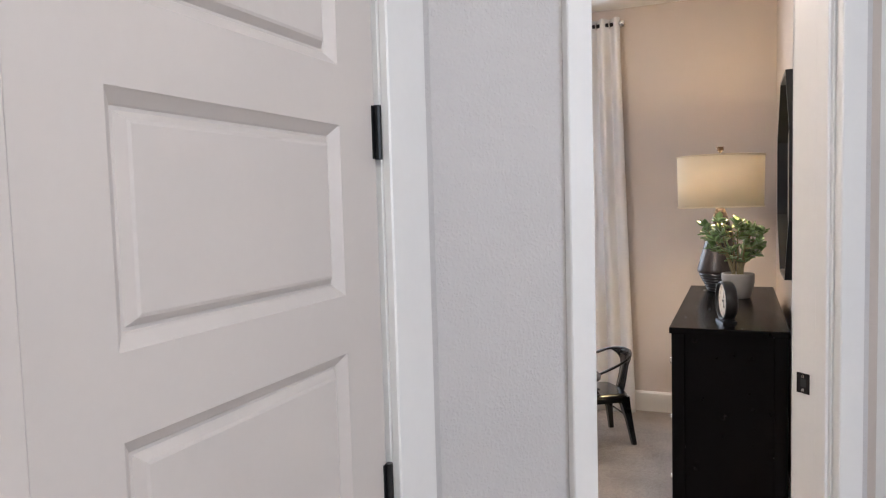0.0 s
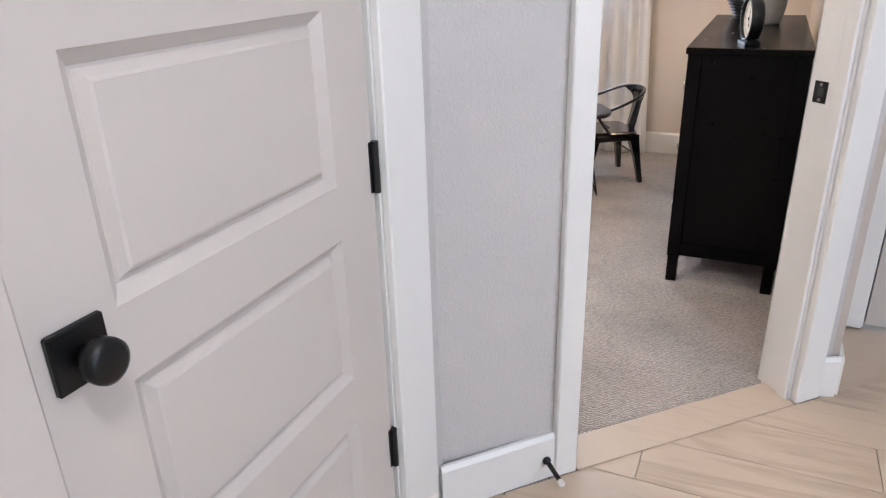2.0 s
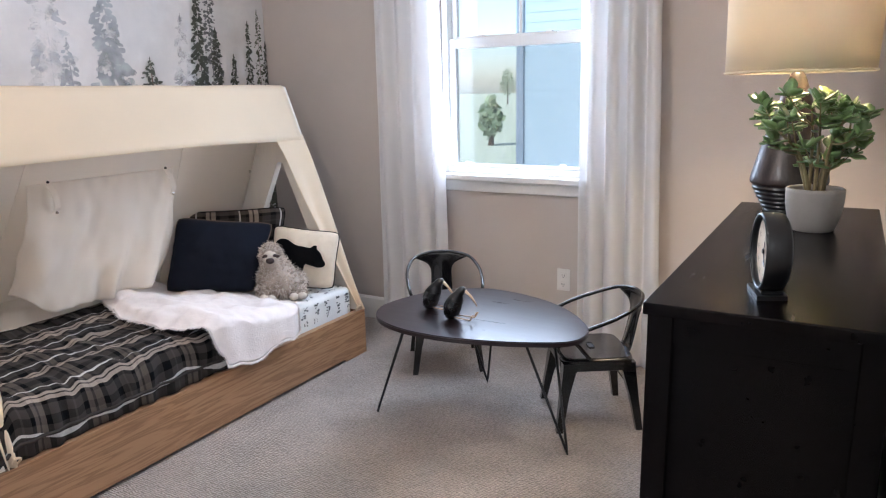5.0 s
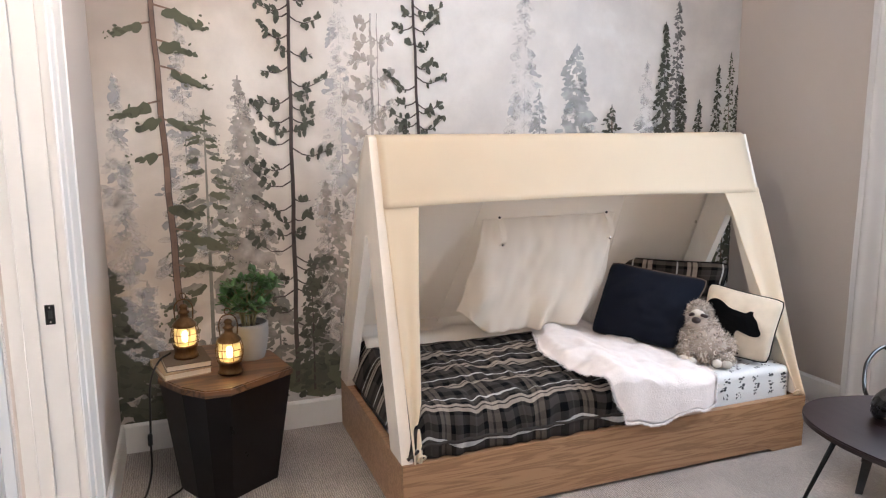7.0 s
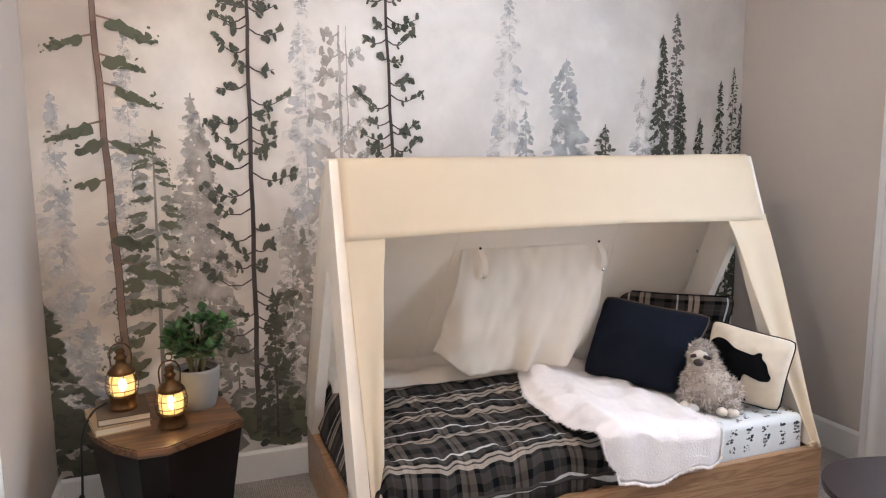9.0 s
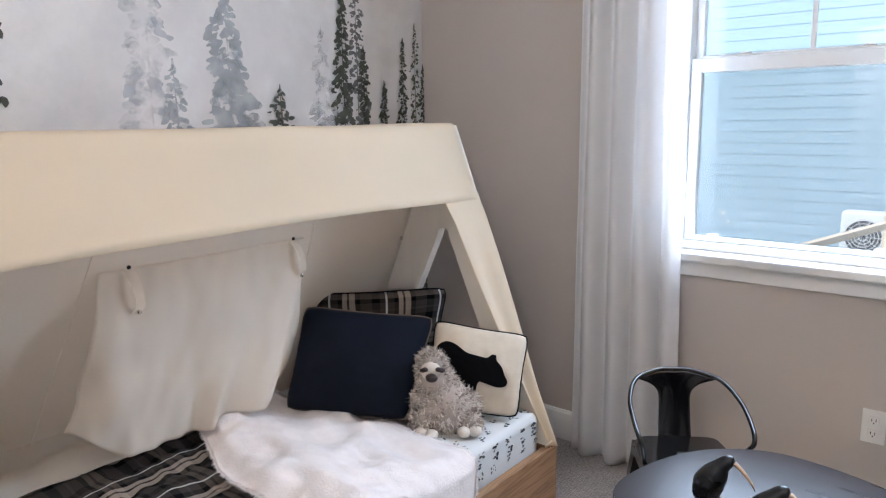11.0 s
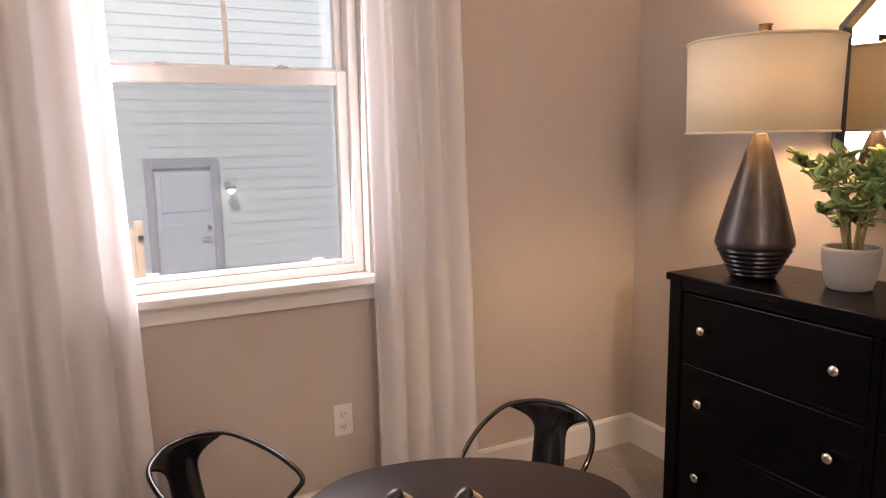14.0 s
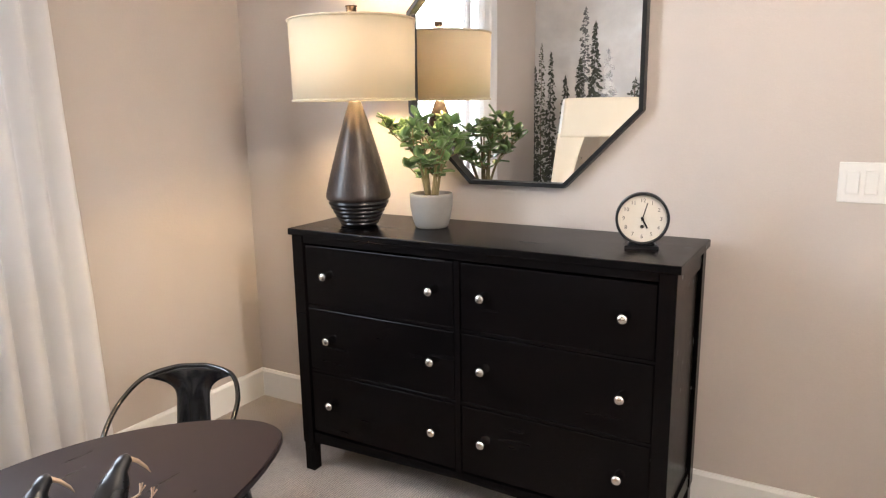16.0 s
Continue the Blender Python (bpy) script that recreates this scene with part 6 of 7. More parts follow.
# ---- painted forest mural on the wall ----
def paint(name, col, var=0.35, isle=0.5, soft=0.0):
    """Watercolour paint; soft paints are thin washes that let the ground show."""
    m = mat(name, col, 0.8, var=var, vs=14, bump=0.1, bs=300, isle=isle)
    if soft:
        nt = m.node_tree
        N, L = nt.nodes, nt.links
        tr, mx = N.new("ShaderNodeBsdfTransparent"), N.new("ShaderNodeMixShader")
        co, ns, rp = N.new("ShaderNodeTexCoord"), N.new("ShaderNodeTexNoise"), N.new("ShaderNodeMapRange")
        ns.inputs["Scale"].default_value, ns.inputs["Detail"].default_value = 9, 5
        rp.inputs["From Min"].default_value, rp.inputs["From Max"].default_value = 0.35, 0.65
        rp.inputs["To Min"].default_value, rp.inputs["To Max"].default_value = max(0, soft - 0.3), min(1, soft + 0.3)
        L.new(co.outputs["Object"], ns.inputs["Vector"])
        L.new(ns.outputs[0], rp.inputs["Value"])
        L.new(rp.outputs[0], mx.inputs[0])
        L.new(N["Principled BSDF"].outputs[0], mx.inputs[1])
        L.new(tr.outputs[0], mx.inputs[2])
        L.new(mx.outputs[0], N["Material Output"].inputs[0])
    return m


def wash_mat():
    """Misty ground of the mural: pale, with large soft grey and beige clouds, darker and warmer towards the back wall.
    """
    m, nt, p = nodes_of("mural_wash")
    N, L = nt.nodes, nt.links
    co = N.new("ShaderNodeTexCoord")
    n1, n2 = N.new("ShaderNodeTexNoise"), N.new("ShaderNodeTexNoise")
    n1.inputs["Scale"].default_value, n1.inputs["Detail"].default_value, n1.inputs["Distortion"].default_value = 1.1, 7, 0.8
    n2.inputs["Scale"].default_value, n2.inputs["Detail"].default_value, n2.inputs["Roughness"].default_value = 5, 8, 0.7
    r1, r2 = N.new("ShaderNodeValToRGB"), N.new("ShaderNodeValToRGB")
    for r, stops in ((r1, ((0.33, (0.60, 0.565, 0.54, 1)), (0.47, (0.67, 0.63, 0.595, 1)), (0.56, (0.75, 0.72, 0.695, 1)), (0.70, (0.82, 0.805, 0.795, 1)))), (r2, ((0.3, (0.86, 0.86, 0.87, 1)), (0.6, (1, 1, 1, 1))))):
        e = r.color_ramp.elements
        e[0].position, e[0].color = stops[0]
        e[1].position, e[1].color = stops[-1]
        for pos, c in stops[1:-1]:
            e.new(pos).color = c
    for n, r in ((n1, r1), (n2, r2)):
        L.new(co.outputs["Object"], n.inputs["Vector"])
        L.new(n.outputs[0], r.inputs[0])
    mx = N.new("ShaderNodeMix")
    mx.data_type, mx.blend_type = "RGBA", "MULTIPLY"
    mx.inputs["Factor"].default_value = 0.8
    L.new(r1.outputs[0], mx.inputs[6])
    L.new(r2.outputs[0], mx.inputs[7])
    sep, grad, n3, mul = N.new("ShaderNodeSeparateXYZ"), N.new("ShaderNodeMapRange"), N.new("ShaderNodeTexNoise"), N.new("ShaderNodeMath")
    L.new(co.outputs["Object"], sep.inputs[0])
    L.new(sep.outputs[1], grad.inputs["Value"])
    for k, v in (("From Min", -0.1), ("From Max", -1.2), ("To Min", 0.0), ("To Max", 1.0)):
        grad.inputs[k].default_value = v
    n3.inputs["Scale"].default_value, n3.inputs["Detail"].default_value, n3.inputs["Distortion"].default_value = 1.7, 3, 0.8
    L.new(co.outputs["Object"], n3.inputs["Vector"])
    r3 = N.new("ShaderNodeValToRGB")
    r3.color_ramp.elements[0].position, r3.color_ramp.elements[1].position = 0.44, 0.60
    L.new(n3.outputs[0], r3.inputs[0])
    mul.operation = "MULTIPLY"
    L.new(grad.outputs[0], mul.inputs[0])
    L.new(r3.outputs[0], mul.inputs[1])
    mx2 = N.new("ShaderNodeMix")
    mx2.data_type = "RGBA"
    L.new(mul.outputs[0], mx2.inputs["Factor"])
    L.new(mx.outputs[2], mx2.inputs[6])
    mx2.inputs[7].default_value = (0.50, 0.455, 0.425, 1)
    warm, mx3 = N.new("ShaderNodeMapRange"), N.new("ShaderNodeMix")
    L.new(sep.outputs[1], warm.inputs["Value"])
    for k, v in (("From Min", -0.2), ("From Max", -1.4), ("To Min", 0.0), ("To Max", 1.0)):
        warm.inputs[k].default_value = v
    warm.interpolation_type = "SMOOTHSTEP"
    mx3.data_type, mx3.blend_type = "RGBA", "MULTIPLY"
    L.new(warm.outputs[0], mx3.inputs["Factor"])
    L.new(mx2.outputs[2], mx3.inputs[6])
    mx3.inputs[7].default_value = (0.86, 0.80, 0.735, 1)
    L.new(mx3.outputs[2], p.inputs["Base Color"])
    p.inputs["Roughness"].default_value = 0.75
    return m


mural = thing("forest_mural", "painted watercolour mural of dark and misty evergreen trees on the wall", "mural", (0, -1.66, 0))
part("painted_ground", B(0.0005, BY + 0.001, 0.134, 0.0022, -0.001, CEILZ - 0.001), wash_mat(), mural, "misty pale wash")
P_DARK = paint("dark_evergreen_paint", (0.042, 0.043, 0.031), 0.75, 0.9)
P_OLIVE = paint("olive_paint", (0.075, 0.078, 0.050), 0.5, 0.8)
P_MID = paint("grey_green_paint", (0.20, 0.19, 0.165), 0.35, 0.7, 0.12)
P_PALE = paint("pale_grey_paint", (0.47, 0.43, 0.395), 0.12, 0.4, 0.55)
P_MIST = paint("mist_paint", (0.62, 0.61, 0.61), 0.04, 0.2, 0.84)
P_COOL = paint("cool_grey_paint", (0.40, 0.405, 0.40), 0.12, 0.4, 0.42)
P_OLIVED = paint("deep_olive_paint", (0.058, 0.060, 0.037), 0.7, 0.8)
P_SLATE = paint("slate_paint", (0.15, 0.145, 0.14), 0.35, 0.7, 0.10)
P_HAZE = paint("warm_haze_paint", (0.46, 0.41, 0.365), 0.12, 0.3, 0.50)
P_BARK = paint("brown_bark_paint", (0.165, 0.105, 0.078), 0.4, 0.3)
P_DBARK = paint("dark_bark_paint", (0.045, 0.030, 0.028), 0.4, 0.3)
LAYER = [0.0030]


class Strokes:
    """Flat brush strokes, each laid a hair above the one before."""

    def __init__(self, seed):
        self.bm, self.rnd = bmesh.new(), random.Random(seed)
        self.x = LAYER[0]

    def poly(self, pts, mi=0):
        pts = [(max(BY + 0.002, min(-0.002, y)), max(0.135, min(CEILZ - 0.002, z))) for y, z in pts]
        self.x += 0.0000008
        f = self.bm.faces.new([self.bm.verts.new((self.x, y, z)) for y, z in pts])
        f.material_index = mi

    def dab(self, y, z, w, h, ang, mi=0, n=8):
        """One leaf-like dab with a ragged rim."""
        r = self.rnd
        c, s = math.cos(ang), math.sin(ang)
        pts = []
        for i in range(n):
            a = 2 * math.pi * i / n
            k = r.uniform(0.65, 1.2)
            u, v = w * k * math.cos(a), h * k * math.sin(a)
            pts.append((y + u * c - v * s, z + u * s + v * c))
        self.poly(pts, mi)

    def strip(self, pts, w0, w1, mi=0):
        n = len(pts) - 1
        for i in range(n):
            (ya, za), (yb, zb) = pts[i], pts[i + 1]
            d = math.hypot(yb - ya, zb - za) or 1
            nx, nz = -(zb - za) / d, (yb - ya) / d
            wa, wb = w0 + (w1 - w0) * i / n, w0 + (w1 - w0) * (i + 1) / n
            self.poly([(ya + nx * wa, za + nz * wa), (yb + nx * wb, zb + nz * wb), (yb - nx * wb, zb - nz * wb), (ya - nx * wa, za - nz * wa)], mi)

    def done(self, mats, label=""):
        LAYER[0] = self.x + 0.00002
        tagged(part("painted_tree", self.bm, mats, mural, label), kind="stuff")


def clump(s, y, z, w, side, mi=0, fine=1.0):
    """A bunch of overlapping rounded leaves that sags away from the trunk."""
    r = s.rnd
    for q in range(r.randint(4, 6)):
        k = (q + 0.5) / 5
        sz = w * (0.36 - 0.20 * k) * r.uniform(0.8, 1.2)
        s.dab(y + side * w * (k * 1.15 - 0.25), z - w * 0.28 * k + r.uniform(-0.10, 0.10) * w, sz * 1.15, sz * r.uniform(0.55, 0.85), -side * r.uniform(0.1, 0.9), mi, 9)
    for q in range(int(3 * fine)):
        s.dab(y + side * w * r.uniform(0.2, 1.25), z - w * r.uniform(-0.15, 0.55), w * r.uniform(0.06, 0.13), w * r.uniform(0.04, 0.08), r.uniform(-1.4, 1.4), mi, 7)


def twig(s, y, z, ln, rise, side, w, mi=0):
    """A thin bough that dips and lifts, set with small upright leaves."""
    r = s.rnd
    pts = [(y + side * ln * k, z - ln * 0.22 * math.sin(math.pi * min(1, k * 1.1)) + ln * rise * k * k) for k in (0, 0.25, 0.5, 0.75, 1.0)]
    s.strip(pts, 0.0034, 0.0014, 1)
    for q in range(int(5 + ln * 42)):
        k = r.uniform(0.38, 1.06)
        j = min(3, int(k * 4))
        f = k * 4 - j
        yy, zz = pts[j][0] + (pts[j + 1][0] - pts[j][0]) * f, pts[j][1] + (pts[j + 1][1] - pts[j][1]) * f
        up = 1 if r.random() < 0.62 else -1
        L = w * r.uniform(0.55, 1.15) * (1.1 - 0.4 * abs(k - 0.7))
        s.dab(yy + r.uniform(-0.006, 0.006), zz + up * L * 0.55, L * 0.72, L * r.uniform(0.30, 0.48), side * up * r.uniform(0.5, 1.7), mi, 8)


def tall_trunk(s, y, z0, z1, lean, thick):
    H = z1 - z0
    pts = [(y + lean * k / 20 + 0.0025 * math.sin(k * 1.9), z0 + H * k / 20) for k in range(21)]
    s.strip(pts, thick * 1.05, thick * 0.55, 2)
    s.strip(pts, thick * 0.85, thick * 0.38, 1)


def sparse_pine(seed, y, z0, z1, lean, mats, thick, boughs):
    """Tall old pine with a few heavy clumps; boughs are (side, height, length)."""
    s = Strokes(seed)
    r = s.rnd
    tall_trunk(s, y, z0, z1, lean, thick)
    for side, z, ln in boughs:
        ty = y + lean * (z - z0) / (z1 - z0)
        tip = (ty + side * ln, z - ln * r.uniform(0.10, 0.55))
        s.strip([(ty, z), (ty + side * ln * 0.4, z - ln * 0.1), tip], 0.0045, 0.0018, 1)
        n = 2 if ln > 0.12 else 1
        for q in range(n):
            f = 0.50 + 0.42 * q
            clump(s, ty + side * ln * f, z + (tip[1] - z) * f, 0.085 * (1 - 0.35 * q) * r.uniform(0.85, 1.15), side, 0, 1.5)
    s.done(mats)


def pine(seed, y, z0, z1, lean, spread, gap, mats, thick=0.013, first=0.0, leaf=0.026):
    """Tall slender pine with uneven upturned boughs, sometimes in pairs, sometimes bare."""
    s = Strokes(seed)
    r = s.rnd
    tall_trunk(s, y, z0, z1, lean, thick)
    z = z0 + (z1 - z0) * first
    side = 1
    while z < z1 - 0.02:
        k = (z - z0) / (z1 - z0)
        ty = y + lean * k
        full = 1.1 - 0.60 * k
        ln = spread * full * r.choice((0.45, 0.7, 0.85, 1.0, 1.1))
        twig(s, ty, z, ln, r.uniform(-0.25, 0.35), side, leaf * (1.05 - 0.25 * k))
        if r.random() < 0.45:
            twig(s, ty, z + r.uniform(-0.012, 0.016), ln * r.uniform(0.4, 0.9), r.uniform(-0.2, 0.4), -side, leaf * (1.0 - 0.25 * k))
        side = -side if r.random() < 0.70 else side
        z += gap * r.uniform(0.45, 1.6)
    s.done(mats)


def fir(seed, y, z0, z1, hw, mats, dens=1.0, dab=0.03, trunk=0.006, power=0.85):
    """Dense cone of drooping dabs round a thin trunk."""
    s = Strokes(seed)
    r = s.rnd
    H = z1 - z0
    if trunk:
        s.strip([(y, z0), (y + 0.004, z0 + H * 0.5), (y, z1)], trunk, 0.001, 1 if len(mats) > 1 else 0)
    n = int(135 * dens * H / 0.6)
    cuts, zz = [], 0.0
    while zz < H:
        step = r.uniform(0.028, 0.080) * (0.6 + 0.7 * (1 - zz / H))
        cuts.append((zz, step, r.uniform(0.55, 1.15), r.uniform(0.55, 1.15)))
        zz += step
    for i in range(n):
        k = (i + r.random()) / n
        h = k * H
        c0, step, wr, wl = [c for c in cuts if c[0] <= h][-1]
        f = min(1.0, (h - c0) / step)
        w = (hw * (1 - k) ** power + 0.006) * (1.12 - 0.50 * f)
        side = 1 if r.random() < 0.5 else -1
        u = side * r.random() ** 0.75 * w * (wr if side > 0 else wl)
        sz = dab * (0.40 + 0.60 * (1 - k)) * r.choice((0.4, 0.6, 0.8, 0.95, 1.1))
        s.dab(y + u, z0 + h - abs(u) * r.uniform(0.05, 0.45), sz, sz * r.uniform(0.35, 0.75), -side * r.uniform(-0.2, 1.0), 0, 8)
    s.dab(y, z1, 0.005, 0.022, 0, 0, 6)
    s.done(mats)


def bushy_fir(seed, y, z0, z1, hw, mats):
    """Fir with heavy separate bunches on short boughs, paler ones behind."""
    s = Strokes(seed)
    r = s.rnd
    H = z1 - z0
    for front in (0, 1):
        z = z0
        while z < z1:
            k = (z - z0) / H
            for side in (-1, 1):
                w = 0.036 + 0.072 * (1 - k) * r.uniform(0.6, 1.15)
                ln = hw * (1 - k) ** 0.65 * r.uniform(0.35, 0.85)
                clump(s, y + side * ln, z + r.uniform(-0.02, 0.02) - ln * 0.12, w, side, 0 if front else 2, 1.5)
            z += (0.050 if front else 0.07) * r.uniform(0.7, 1.3)
        if not front:
            s.strip([(y - 0.01, z0), (y, z0 + H * 0.5), (y + 0.008, z1)], 0.010, 0.003, 1)
    s.dab(y + 0.008, z1, 0.006, 0.03, 0, 0, 7)
    s.done(mats)


def cloud(seed, y, z, w, h, mats, n=26, dab=0.09):
    s = Strokes(seed)
    r = s.rnd
    for i in range(n):
        s.dab(y + r.gauss(0, 0.45) * w, z + r.gauss(0, 0.45) * h, dab * r.uniform(0.5, 1.2), dab * r.uniform(0.35, 0.8), r.uniform(-0.6, 0.6), 0, 10)
    s.done(mats)


# far mist
for i, (y, zt, zb, hw) in enumerate(((-1.36, 2.16, 1.2, 0.16), (-0.62, 1.75, 1.2, 0.1), (-2.30, 2.05, 1.0, 0.16), (-2.98, 1.85, 0.8, 0.14))):
    fir(60 + i, y, zb, zt, hw, [P_MIST], 0.9, 0.045, 0.004)
fir(70, -2.75, 0.45, 1.62, 0.22, [P_PALE], 1.3, 0.05)
pine(71, -2.15, 0.55, 1.93, 0.0, 0.19, 0.060, [P_HAZE, P_PALE, P_PALE], 0.009, 0.05, 0.040)
pine(96, -2.12, 0.70, 1.93, 0.0, 0.13, 0.075, [P_PALE, P_PALE, P_PALE], 0.004, 0.05, 0.036)
fir(72, -1.06, 1.15, 1.82, 0.17, [P_COOL, P_PALE], 1.9, 0.046, 0.006, 0.55)
fir(73, -1.275, 1.2, 1.585, 0.10, [P_COOL], 1.2, 0.026)
fir(74, -0.43, 0.55, 2.07, 0.15, [P_SLATE, P_SLATE], 1.25, 0.030, 0.006, 0.7)
fir(75, -2.33, 0.30, 1.08, 0.16, [P_MID, P_MID], 1.2, 0.034)
fir(76, -2.62, 0.20, 0.80, 0.12, [P_MID, P_MID], 1.2, 0.03)
fir(77, -3.17, 0.2, 0.75, 0.12, [P_PALE], 1.2, 0.04)
bushy_fir(78, -2.905, 0.28, 1.47, 0.20, [P_OLIVED, P_MID, P_MID])
cloud(79, -2.45, 0.24, 0.20, 0.08, [P_OLIVE], 40, 0.06)
cloud(80, -2.95, 0.22, 0.35, 0.08, [P_MID], 40, 0.07)
fir(93, -2.72, 0.55, 1.52, 0.15, [P_HAZE], 1.1, 0.045)
fir(94, -2.38, 0.40, 1.16, 0.16, [P_HAZE], 1.1, 0.04)
fir(95, -3.24, 0.40, 1.62, 0.13, [P_MIST], 1.2, 0.05)
# near pines
BOUGHS = [(1, 2.60, 0.13), (-1, 2.50, 0.10), (1, 2.36, 0.16), (-1, 2.26, 0.15), (1, 2.16, 0.12), (-1, 2.05, 0.11), (1, 1.92, 0.18), (-1, 1.85, 0.14), (1, 1.78, 0.12), (1, 1.675, 0.17), (-1, 1.53, 0.16),
          (1, 1.455, 0.13), (-1, 1.44, 0.08), (-1, 1.31, 0.12), (1, 1.07, 0.10), (1, 0.99, 0.18), (1, 0.83, 0.13)]
sparse_pine(81, -3.040, 0.50, CEILZ - 0.01, -0.055, [P_OLIVED, P_BARK, P_DBARK], 0.0150, BOUGHS)
pine(82, -2.545, 0.22, CEILZ - 0.01, 0.035, 0.20, 0.056, [P_DARK, P_DBARK, P_DARK], 0.0105, 0.10, 0.028)
pine(83, -1.905, 0.7, CEILZ - 0.01, -0.06, 0.18, 0.062, [P_DARK, P_DBARK, P_DARK], 0.0085, 0.25, 0.027)
fir(84, -3.33, 0.135, 0.845, 0.27, [P_DARK, P_DBARK], 2.4, 0.048, 0.006, 0.8)
fir(85, -2.465, 0.18, 0.82, 0.12, [P_DARK, P_DBARK], 1.5, 0.028, 0.006)
fir(86, -0.842, 1.26, 1.515, 0.105, [P_DARK, P_BARK], 1.6, 0.026, 0.010, 0.7)
fir(87, -0.515, 0.5, 1.955, 0.126, [P_DARK, P_DBARK], 1.7, 0.032, 0.006, 0.6)
fir(88, -0.395, 0.5, 1.69, 0.090, [P_DARK, P_DBARK], 1.6, 0.028, 0.006, 0.6)
fir(89, -0.272, 0.5, 1.545, 0.084, [P_DARK, P_DBARK], 1.6, 0.028, 0.005, 0.6)
fir(90, -0.147, 0.5, 1.74, 0.074, [P_DARK, P_DBARK], 1.6, 0.026, 0.005, 0.6)
fir(91, -0.066, 0.5, 1.81, 0.065, [P_OLIVE, P_BARK], 1.0, 0.022, 0.006, 0.5)
fir(92, -0.012, 0.5, 1.63, 0.054, [P_DARK, P_DBARK], 1.76, 0.02, 0.004, 0.6)

# ---- outdoors ----
GZ = -0.95
bm = bmesh.new()
vs = [bm.verts.new(p) for p in ((-300, -600, GZ), (300, -600, GZ), (300, 600, GZ), (-300, 600, GZ))]
bm.faces.new(vs)
setting("ground", bm, GRASS, "pale sunlit dry lawn between the houses", "ground")
setting("path", B(-2.5, 4.6, GZ, 9.0, 7.9, GZ + 0.03), mat("pale_concrete", (0.46, 0.44, 0.41), 0.85, var=0.12, vs=3, bump=0.3, bs=60))
HX0, HX1, HYF = -1.9, 8.5, 7.95
house = thing("neighbour_house", "blue-grey lap-sided neighbouring house with a side door", "house", ((HX0 + HX1) / 2, 9.5, GZ))
part("wall", B(HX0 + 0.02, HYF + 0.05, GZ, HX1, 13.0, 5.6), SIDING, house)
lap = bmesh.new()
prism([(0.0, 0.0), (-0.011, 0.0), (-0.005, 0.166), (0.0, 0.166)], 0.0, 1.0, Matrix(((0, 0, 1, 0), (1, 0, 0, 0), (0, 1, 0, 0), (0, 0, 0, 1))), lap)
lapme = bpy.data.meshes.new("siding_board")
lap.to_mesh(lapme)
lap.free()
lapme.materials.append(SIDING)
DX0, DX1, DTOP = 1.95, 2.92, 1.15
nrow = int((5.5 - GZ) / 0.158)
for i in range(nrow):
    z = GZ + 0.06 + i * 0.158
    spans = [(HX0 + 0.13, HX1)] if z > DTOP else [(HX0 + 0.13, DX0), (DX1, HX1)]
    for a, b in spans:
        ob = new("siding_board", lapme)
        ob.parent = house
        ob.location = Vector((a, HYF + 0.05, z)) - WHERE[house.name]
        ob.scale = (b - a, 1, 1)
part("corner_board", B(HX0, HYF, GZ, HX0 + 0.13, HYF + 0.15, 5.5, 0.004, None, 1), SIDETRIM, house)
part("eave", B(HX0 - 0.4, HYF - 0.45, 5.5, HX1, HYF + 0.2, 5.68), SIDETRIM, house)
part("roof", prism([(HYF - 0.5, 5.68), (13.2, 5.68), (10.5, 7.4)], HX0 - 0.4, HX1, Matrix(((0, 0, 1, 0), (1, 0, 0, 0), (0, 1, 0, 0), (0, 0, 0, 1)))), mat("roof_shingle", (0.10, 0.10, 0.105), 0.9, var=0.3, vs=9), house)
bm = bmesh.new()
for a in ((DX0, HYF - 0.01, GZ + 0.1, DX0 + 0.11, HYF + 0.08, DTOP), (DX1 - 0.11, HYF - 0.01, GZ + 0.1, DX1, HYF + 0.08, DTOP), (DX0 + 0.11, HYF - 0.01, DTOP - 0.12, DX1 - 0.11, HYF + 0.08, DTOP)):
    box(bm, *a, 0.004, 1)
door = part("door_casing", bm, SIDETRIM, house)
DOORB = mat("blue_grey_door_paint", (0.33, 0.41, 0.49), 0.5, var=0.04)
leaf = part("door", B(DX0 + 0.11, HYF + 0.02, GZ + 0.12, DX1 - 0.11, HYF + 0.06, DTOP - 0.12), DOORB, house)
for z0, z1 in ((0.42, 0.95), (-0.60, 0.26)):
    for x0, x1 in ((DX0 + 0.19, DX1 - 0.19),):
        bm = bmesh.new()
        box(bm, x0, HYF + 0.012, z0, x1, HYF + 0.024, z1, 0.008, 1)
        part("panel", bm, DOORB, leaf)
part("handle", tube([(DX1 - 0.17, HYF + 0.02, 0.05), (DX1 - 0.17, HYF - 0.03, 0.05), (DX1 - 0.29, HYF - 0.03, 0.05)], 0.012, 8), CHROME, leaf)
part("deadbolt", lathe([(0.03, 0), (0.03, 0.02), (0, 0.022)], 16, m=Matrix.Translation((DX1 - 0.17, HYF + 0.02, 0.19)) @ Matrix.Rotation(radians(90), 4, "X")), CHROME, leaf)
wl = thing("wall_light", "small metal outdoor wall light glowing beside the side door", "wall light", (3.06, HYF, 0.72))
part("backplate", B(3.00, HYF + 0.0, 0.70, 3.12, HYF + 0.04, 0.82, 0.01), SIDETRIM, wl)
part("hood", lathe([(0.02, 0.10), (0.05, 0.06), (0.085, 0.0)], 20, (3.06, HYF - 0.10, 0.72)), SIDETRIM, wl, "", True)
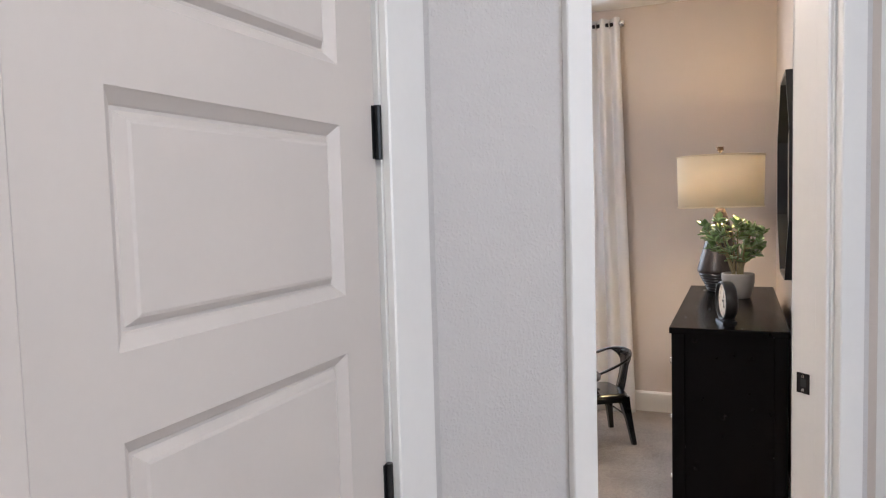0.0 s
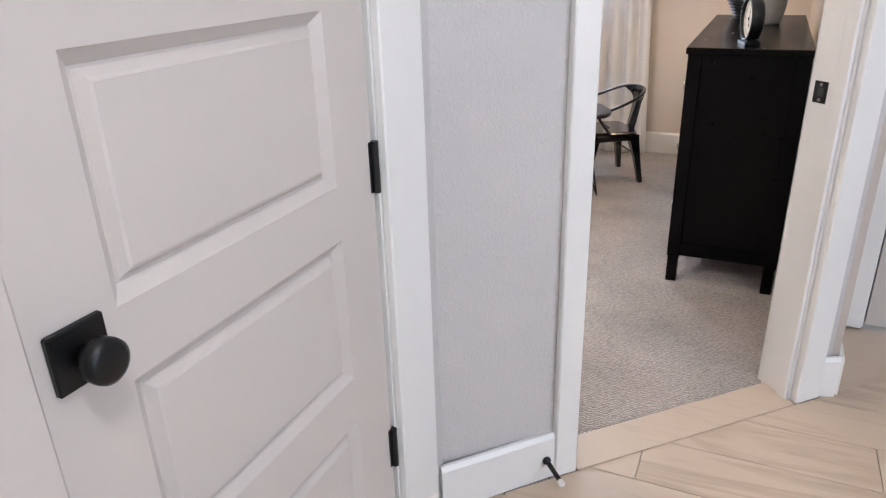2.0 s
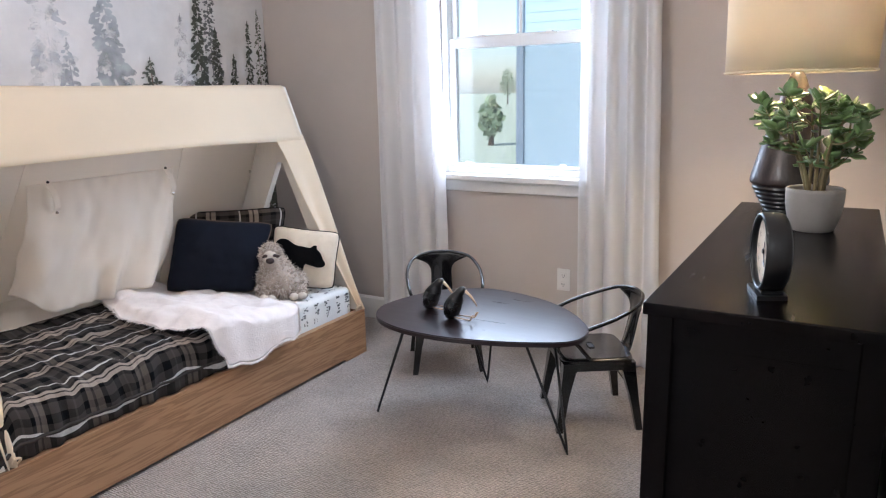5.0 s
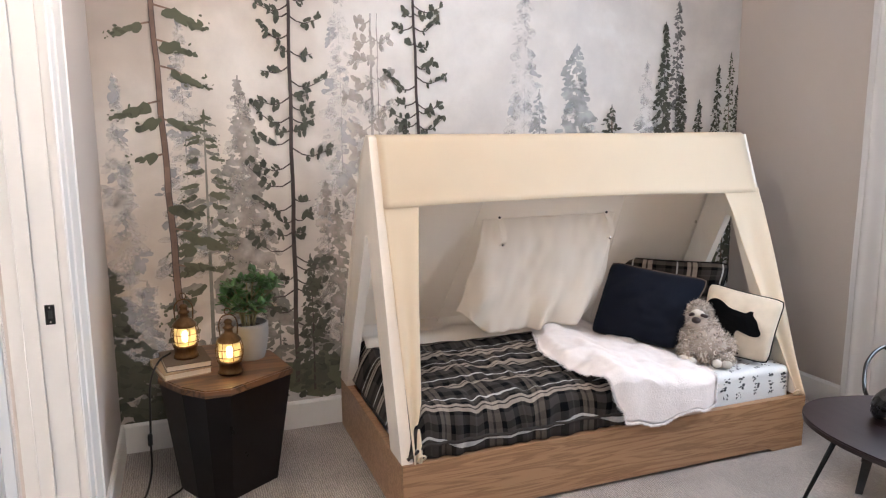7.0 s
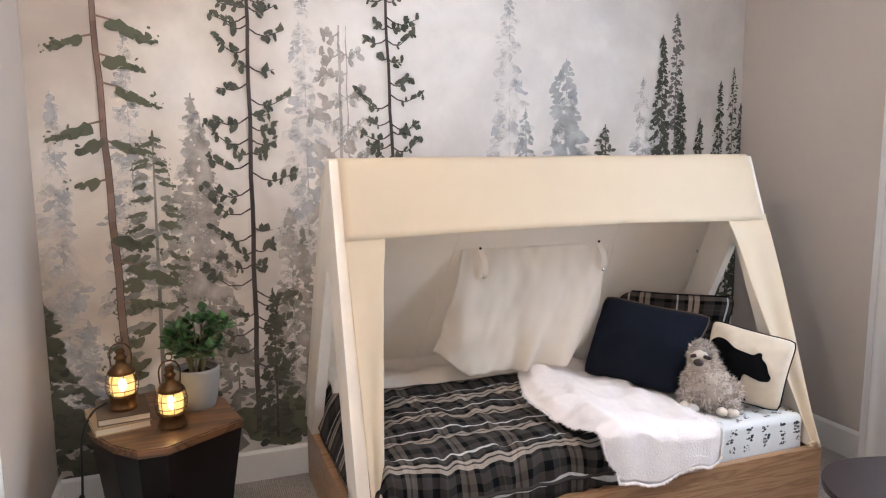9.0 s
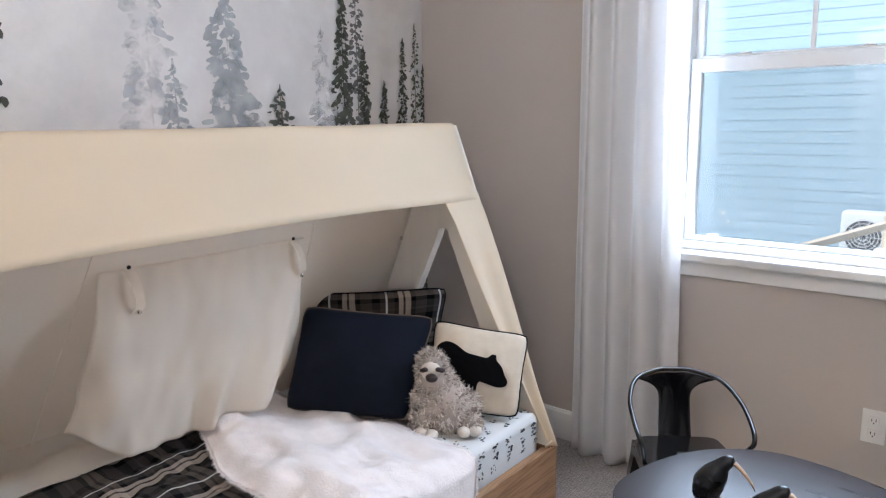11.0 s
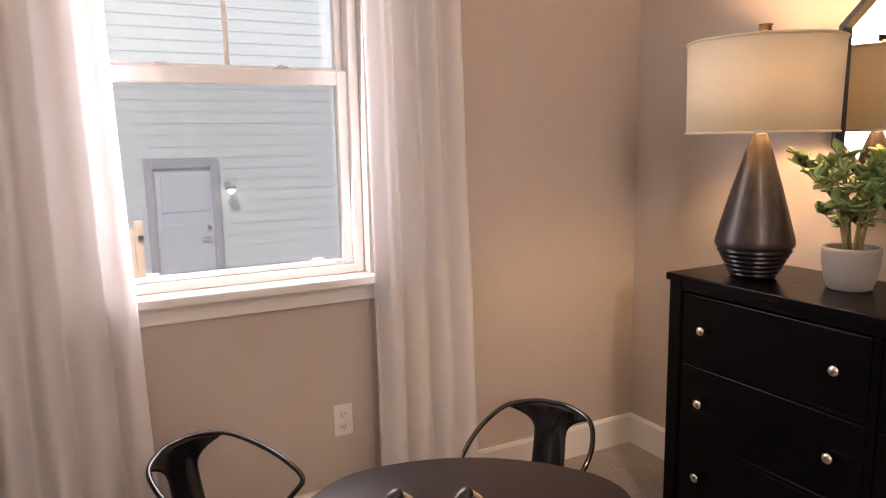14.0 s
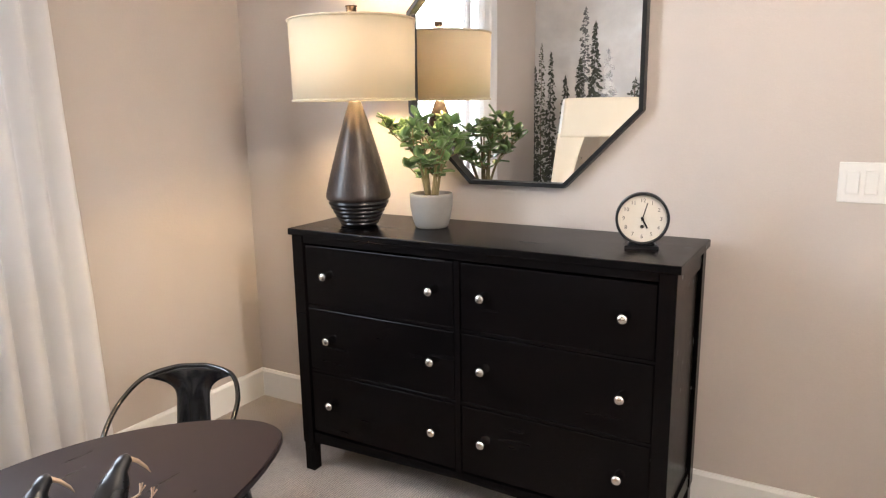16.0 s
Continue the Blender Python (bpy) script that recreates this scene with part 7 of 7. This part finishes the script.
part("bulb", lathe([(0, -0.05), (0.045, -0.02), (0.05, 0.01), (0.02, 0.05)], 16, (3.06, HYF - 0.10, 0.70)), glow("porch_bulb", (1, 0.93, 0.8), 12), wl, "", True)
part("arm", tube([(3.06, HYF, 0.80), (3.06, HYF - 0.05, 0.84), (3.06, HYF - 0.10, 0.81)], 0.012, 8), SIDETRIM, wl)

# cedar fence and gate
fn = thing("fence", "new pale cedar picket fence gate with black hinges", "fence", (1.5, 6.85, GZ))
rnd = random.Random(4)
pk = bmesh.new()
box(pk, 0, 0, 0, 0.078, 0.018, 1.0, 0.002, 1)
pkme = bpy.data.meshes.new("picket")
pk.to_mesh(pkme)
pk.free()
pkme.materials.append(FENCEW)
for i in range(6):
    ob = new("picket", pkme)
    ob.parent = fn
    h = 1.22 + 0.028 * i + rnd.uniform(-0.02, 0.02)
    ob.location = Vector((1.265 + i * 0.088, 6.86, GZ)) - WHERE[fn.name]
    ob.scale = (1, 1, h)
part("post", B(1.10, 6.84, GZ, 1.22, 6.96, 0.30, 0.006), FENCEW, fn)
part("post", B(1.71, 6.88, GZ, 1.80, 6.97, 0.44, 0.006), FENCEW, fn)
part("hinge", B(1.19, 6.835, 0.10, 1.36, 6.857, 0.15, 0.004), BLACKM, fn)
part("latch", B(1.74, 6.84, 0.20, 1.80, 6.87, 0.27, 0.004), BLACKM, fn)
part("rail", tube([(1.24, 6.82, 0.17), (0.40, 4.6, 0.02)], 0.05, 4), FENCEW, fn)
part("rail", tube([(1.24, 6.82, -0.40), (0.40, 4.6, -0.33)], 0.05, 4), FENCEW, fn)
part("rail", B(1.22, 6.88, -0.2, 1.75, 6.91, -0.11), FENCEW, fn)
ac = thing("air_conditioner", "white outdoor heat-pump unit with a round fan grille", "air conditioner", (0.85, 7.6, GZ))
part("stand", B(0.58, 7.46, GZ, 1.14, 7.74, -0.42), SIDETRIM, ac)
part("housing", B(0.56, 7.44, -0.42, 1.16, 7.76, 0.17, 0.02), ACWHITE, ac)
GR = Matrix.Translation((0.82, 7.437, -0.13)) @ Matrix.Rotation(radians(90), 4, "X")
part("fan_opening", lathe([(0.215, 0.001), (0.215, 0.004), (0, 0.0045)], 40, m=GR), SLOT, ac)
bm = bmesh.new()
for r in (0.05, 0.09, 0.13, 0.17, 0.21):
    tube([GR @ Vector((r * math.cos(a), r * math.sin(a), 0.012)) for a in [k * math.pi / 20 for k in range(40)]], 0.006, 4, bm, True)
for k in range(10):
    a = k * math.pi / 5
    tube([GR @ Vector((0.03 * math.cos(a), 0.03 * math.sin(a), 0.016)), GR @ Vector((0.215 * math.cos(a), 0.215 * math.sin(a), 0.016))], 0.006, 4, bm)
part("grille", bm, ACWHITE, ac)


def tree(at, h, seed):
    r = random.Random(seed)
    t = thing("tree", "leafy garden tree on the lawn", "tree", at, "garden trees")
    x, y, z = at
    part("trunk", tube([(x, y, z), (x + 0.05, y, z + h * 0.3), (x, y + 0.05, z + h * 0.7)], [0.14, 0.10, 0.05], 8), TRUNK, t)
    bm = bmesh.new()
    for i in range(900):
        d = Vector((r.gauss(0, 1), r.gauss(0, 1), r.gauss(0, 1))).normalized() * (r.random() ** 0.4)
        k = 1 - 0.5 * (d.z * 0.5 + 0.5)
        p = Vector((x + d.x * h * 0.3 * k, y + d.y * h * 0.3 * k, z + h * 0.62 + d.z * h * 0.4))
        a, b = Vector((r.gauss(0, 1), r.gauss(0, 1), r.gauss(0, 1))) * 0.10, Vector((r.gauss(0, 1), r.gauss(0, 1), r.gauss(0, 1))) * 0.10
        bm.faces.new([bm.verts.new(q) for q in (p, p + a, p + a + b, p + b)])
    part("crown", bm, FARLEAF, t)


tree((-10.2, 23.8, GZ), 1.9, 1)
tree((-27.0, 47.0, GZ), 3.2, 2)
for i in range(7):
    tree((-66 + i * 9.0, 95 + (i % 3) * 6, GZ), 6 + (i % 2) * 2, 10 + i)

# ---- oak boards of the hall floor ----
hall = bpy.data.objects["hall_floor"]
rnd = random.Random(2)
boards = {}


def board_mesh(bm):
    me = bpy.data.meshes.new("floorboard")
    bm.to_mesh(me)
    bm.free()
    me.materials.append(PLANK)
    return me


PW = 0.182
for r in range(-8, 9):
    y0 = -3.030 + r * PW
    x = 2.53 - rnd.uniform(0, 1.2)
    while x < 6.2:
        L = rnd.choice((1.2, 1.5, 1.8))
        a, b = max(2.525, x), x + L
        x += L
        if b - a < 0.1 or y0 + PW > -2.13:
            continue
        key = round(b - a, 2)
        if key not in boards:
            boards[key] = board_mesh(B(0, 0, 0, b - a - 0.002, PW - 0.002, 0.012, 0.0012, None, 1))
        me = boards[key]
        # boards that meet the angled wall are cut along it
        if y0 + PW - a > -6.03 and a < 3.45:
            if y0 - b > -6.04:
                continue
            bm = B(a, y0, 0, b - 0.002, y0 + PW - 0.002, 0.012, 0.0012, None, 1)
            bmesh.ops.bisect_plane(bm, geom=bm.verts[:] + bm.edges[:] + bm.faces[:], plane_co=(3.31, -2.725, 0), plane_no=(-1, 1, 0), clear_outer=True)
            bmesh.ops.translate(bm, verts=bm.verts[:], vec=(-a, -y0, 0))
            me = board_mesh(bm)
        ob = new("floorboard", me)
        ob.location = (a, y0, -0.012)
        ob.parent = hall
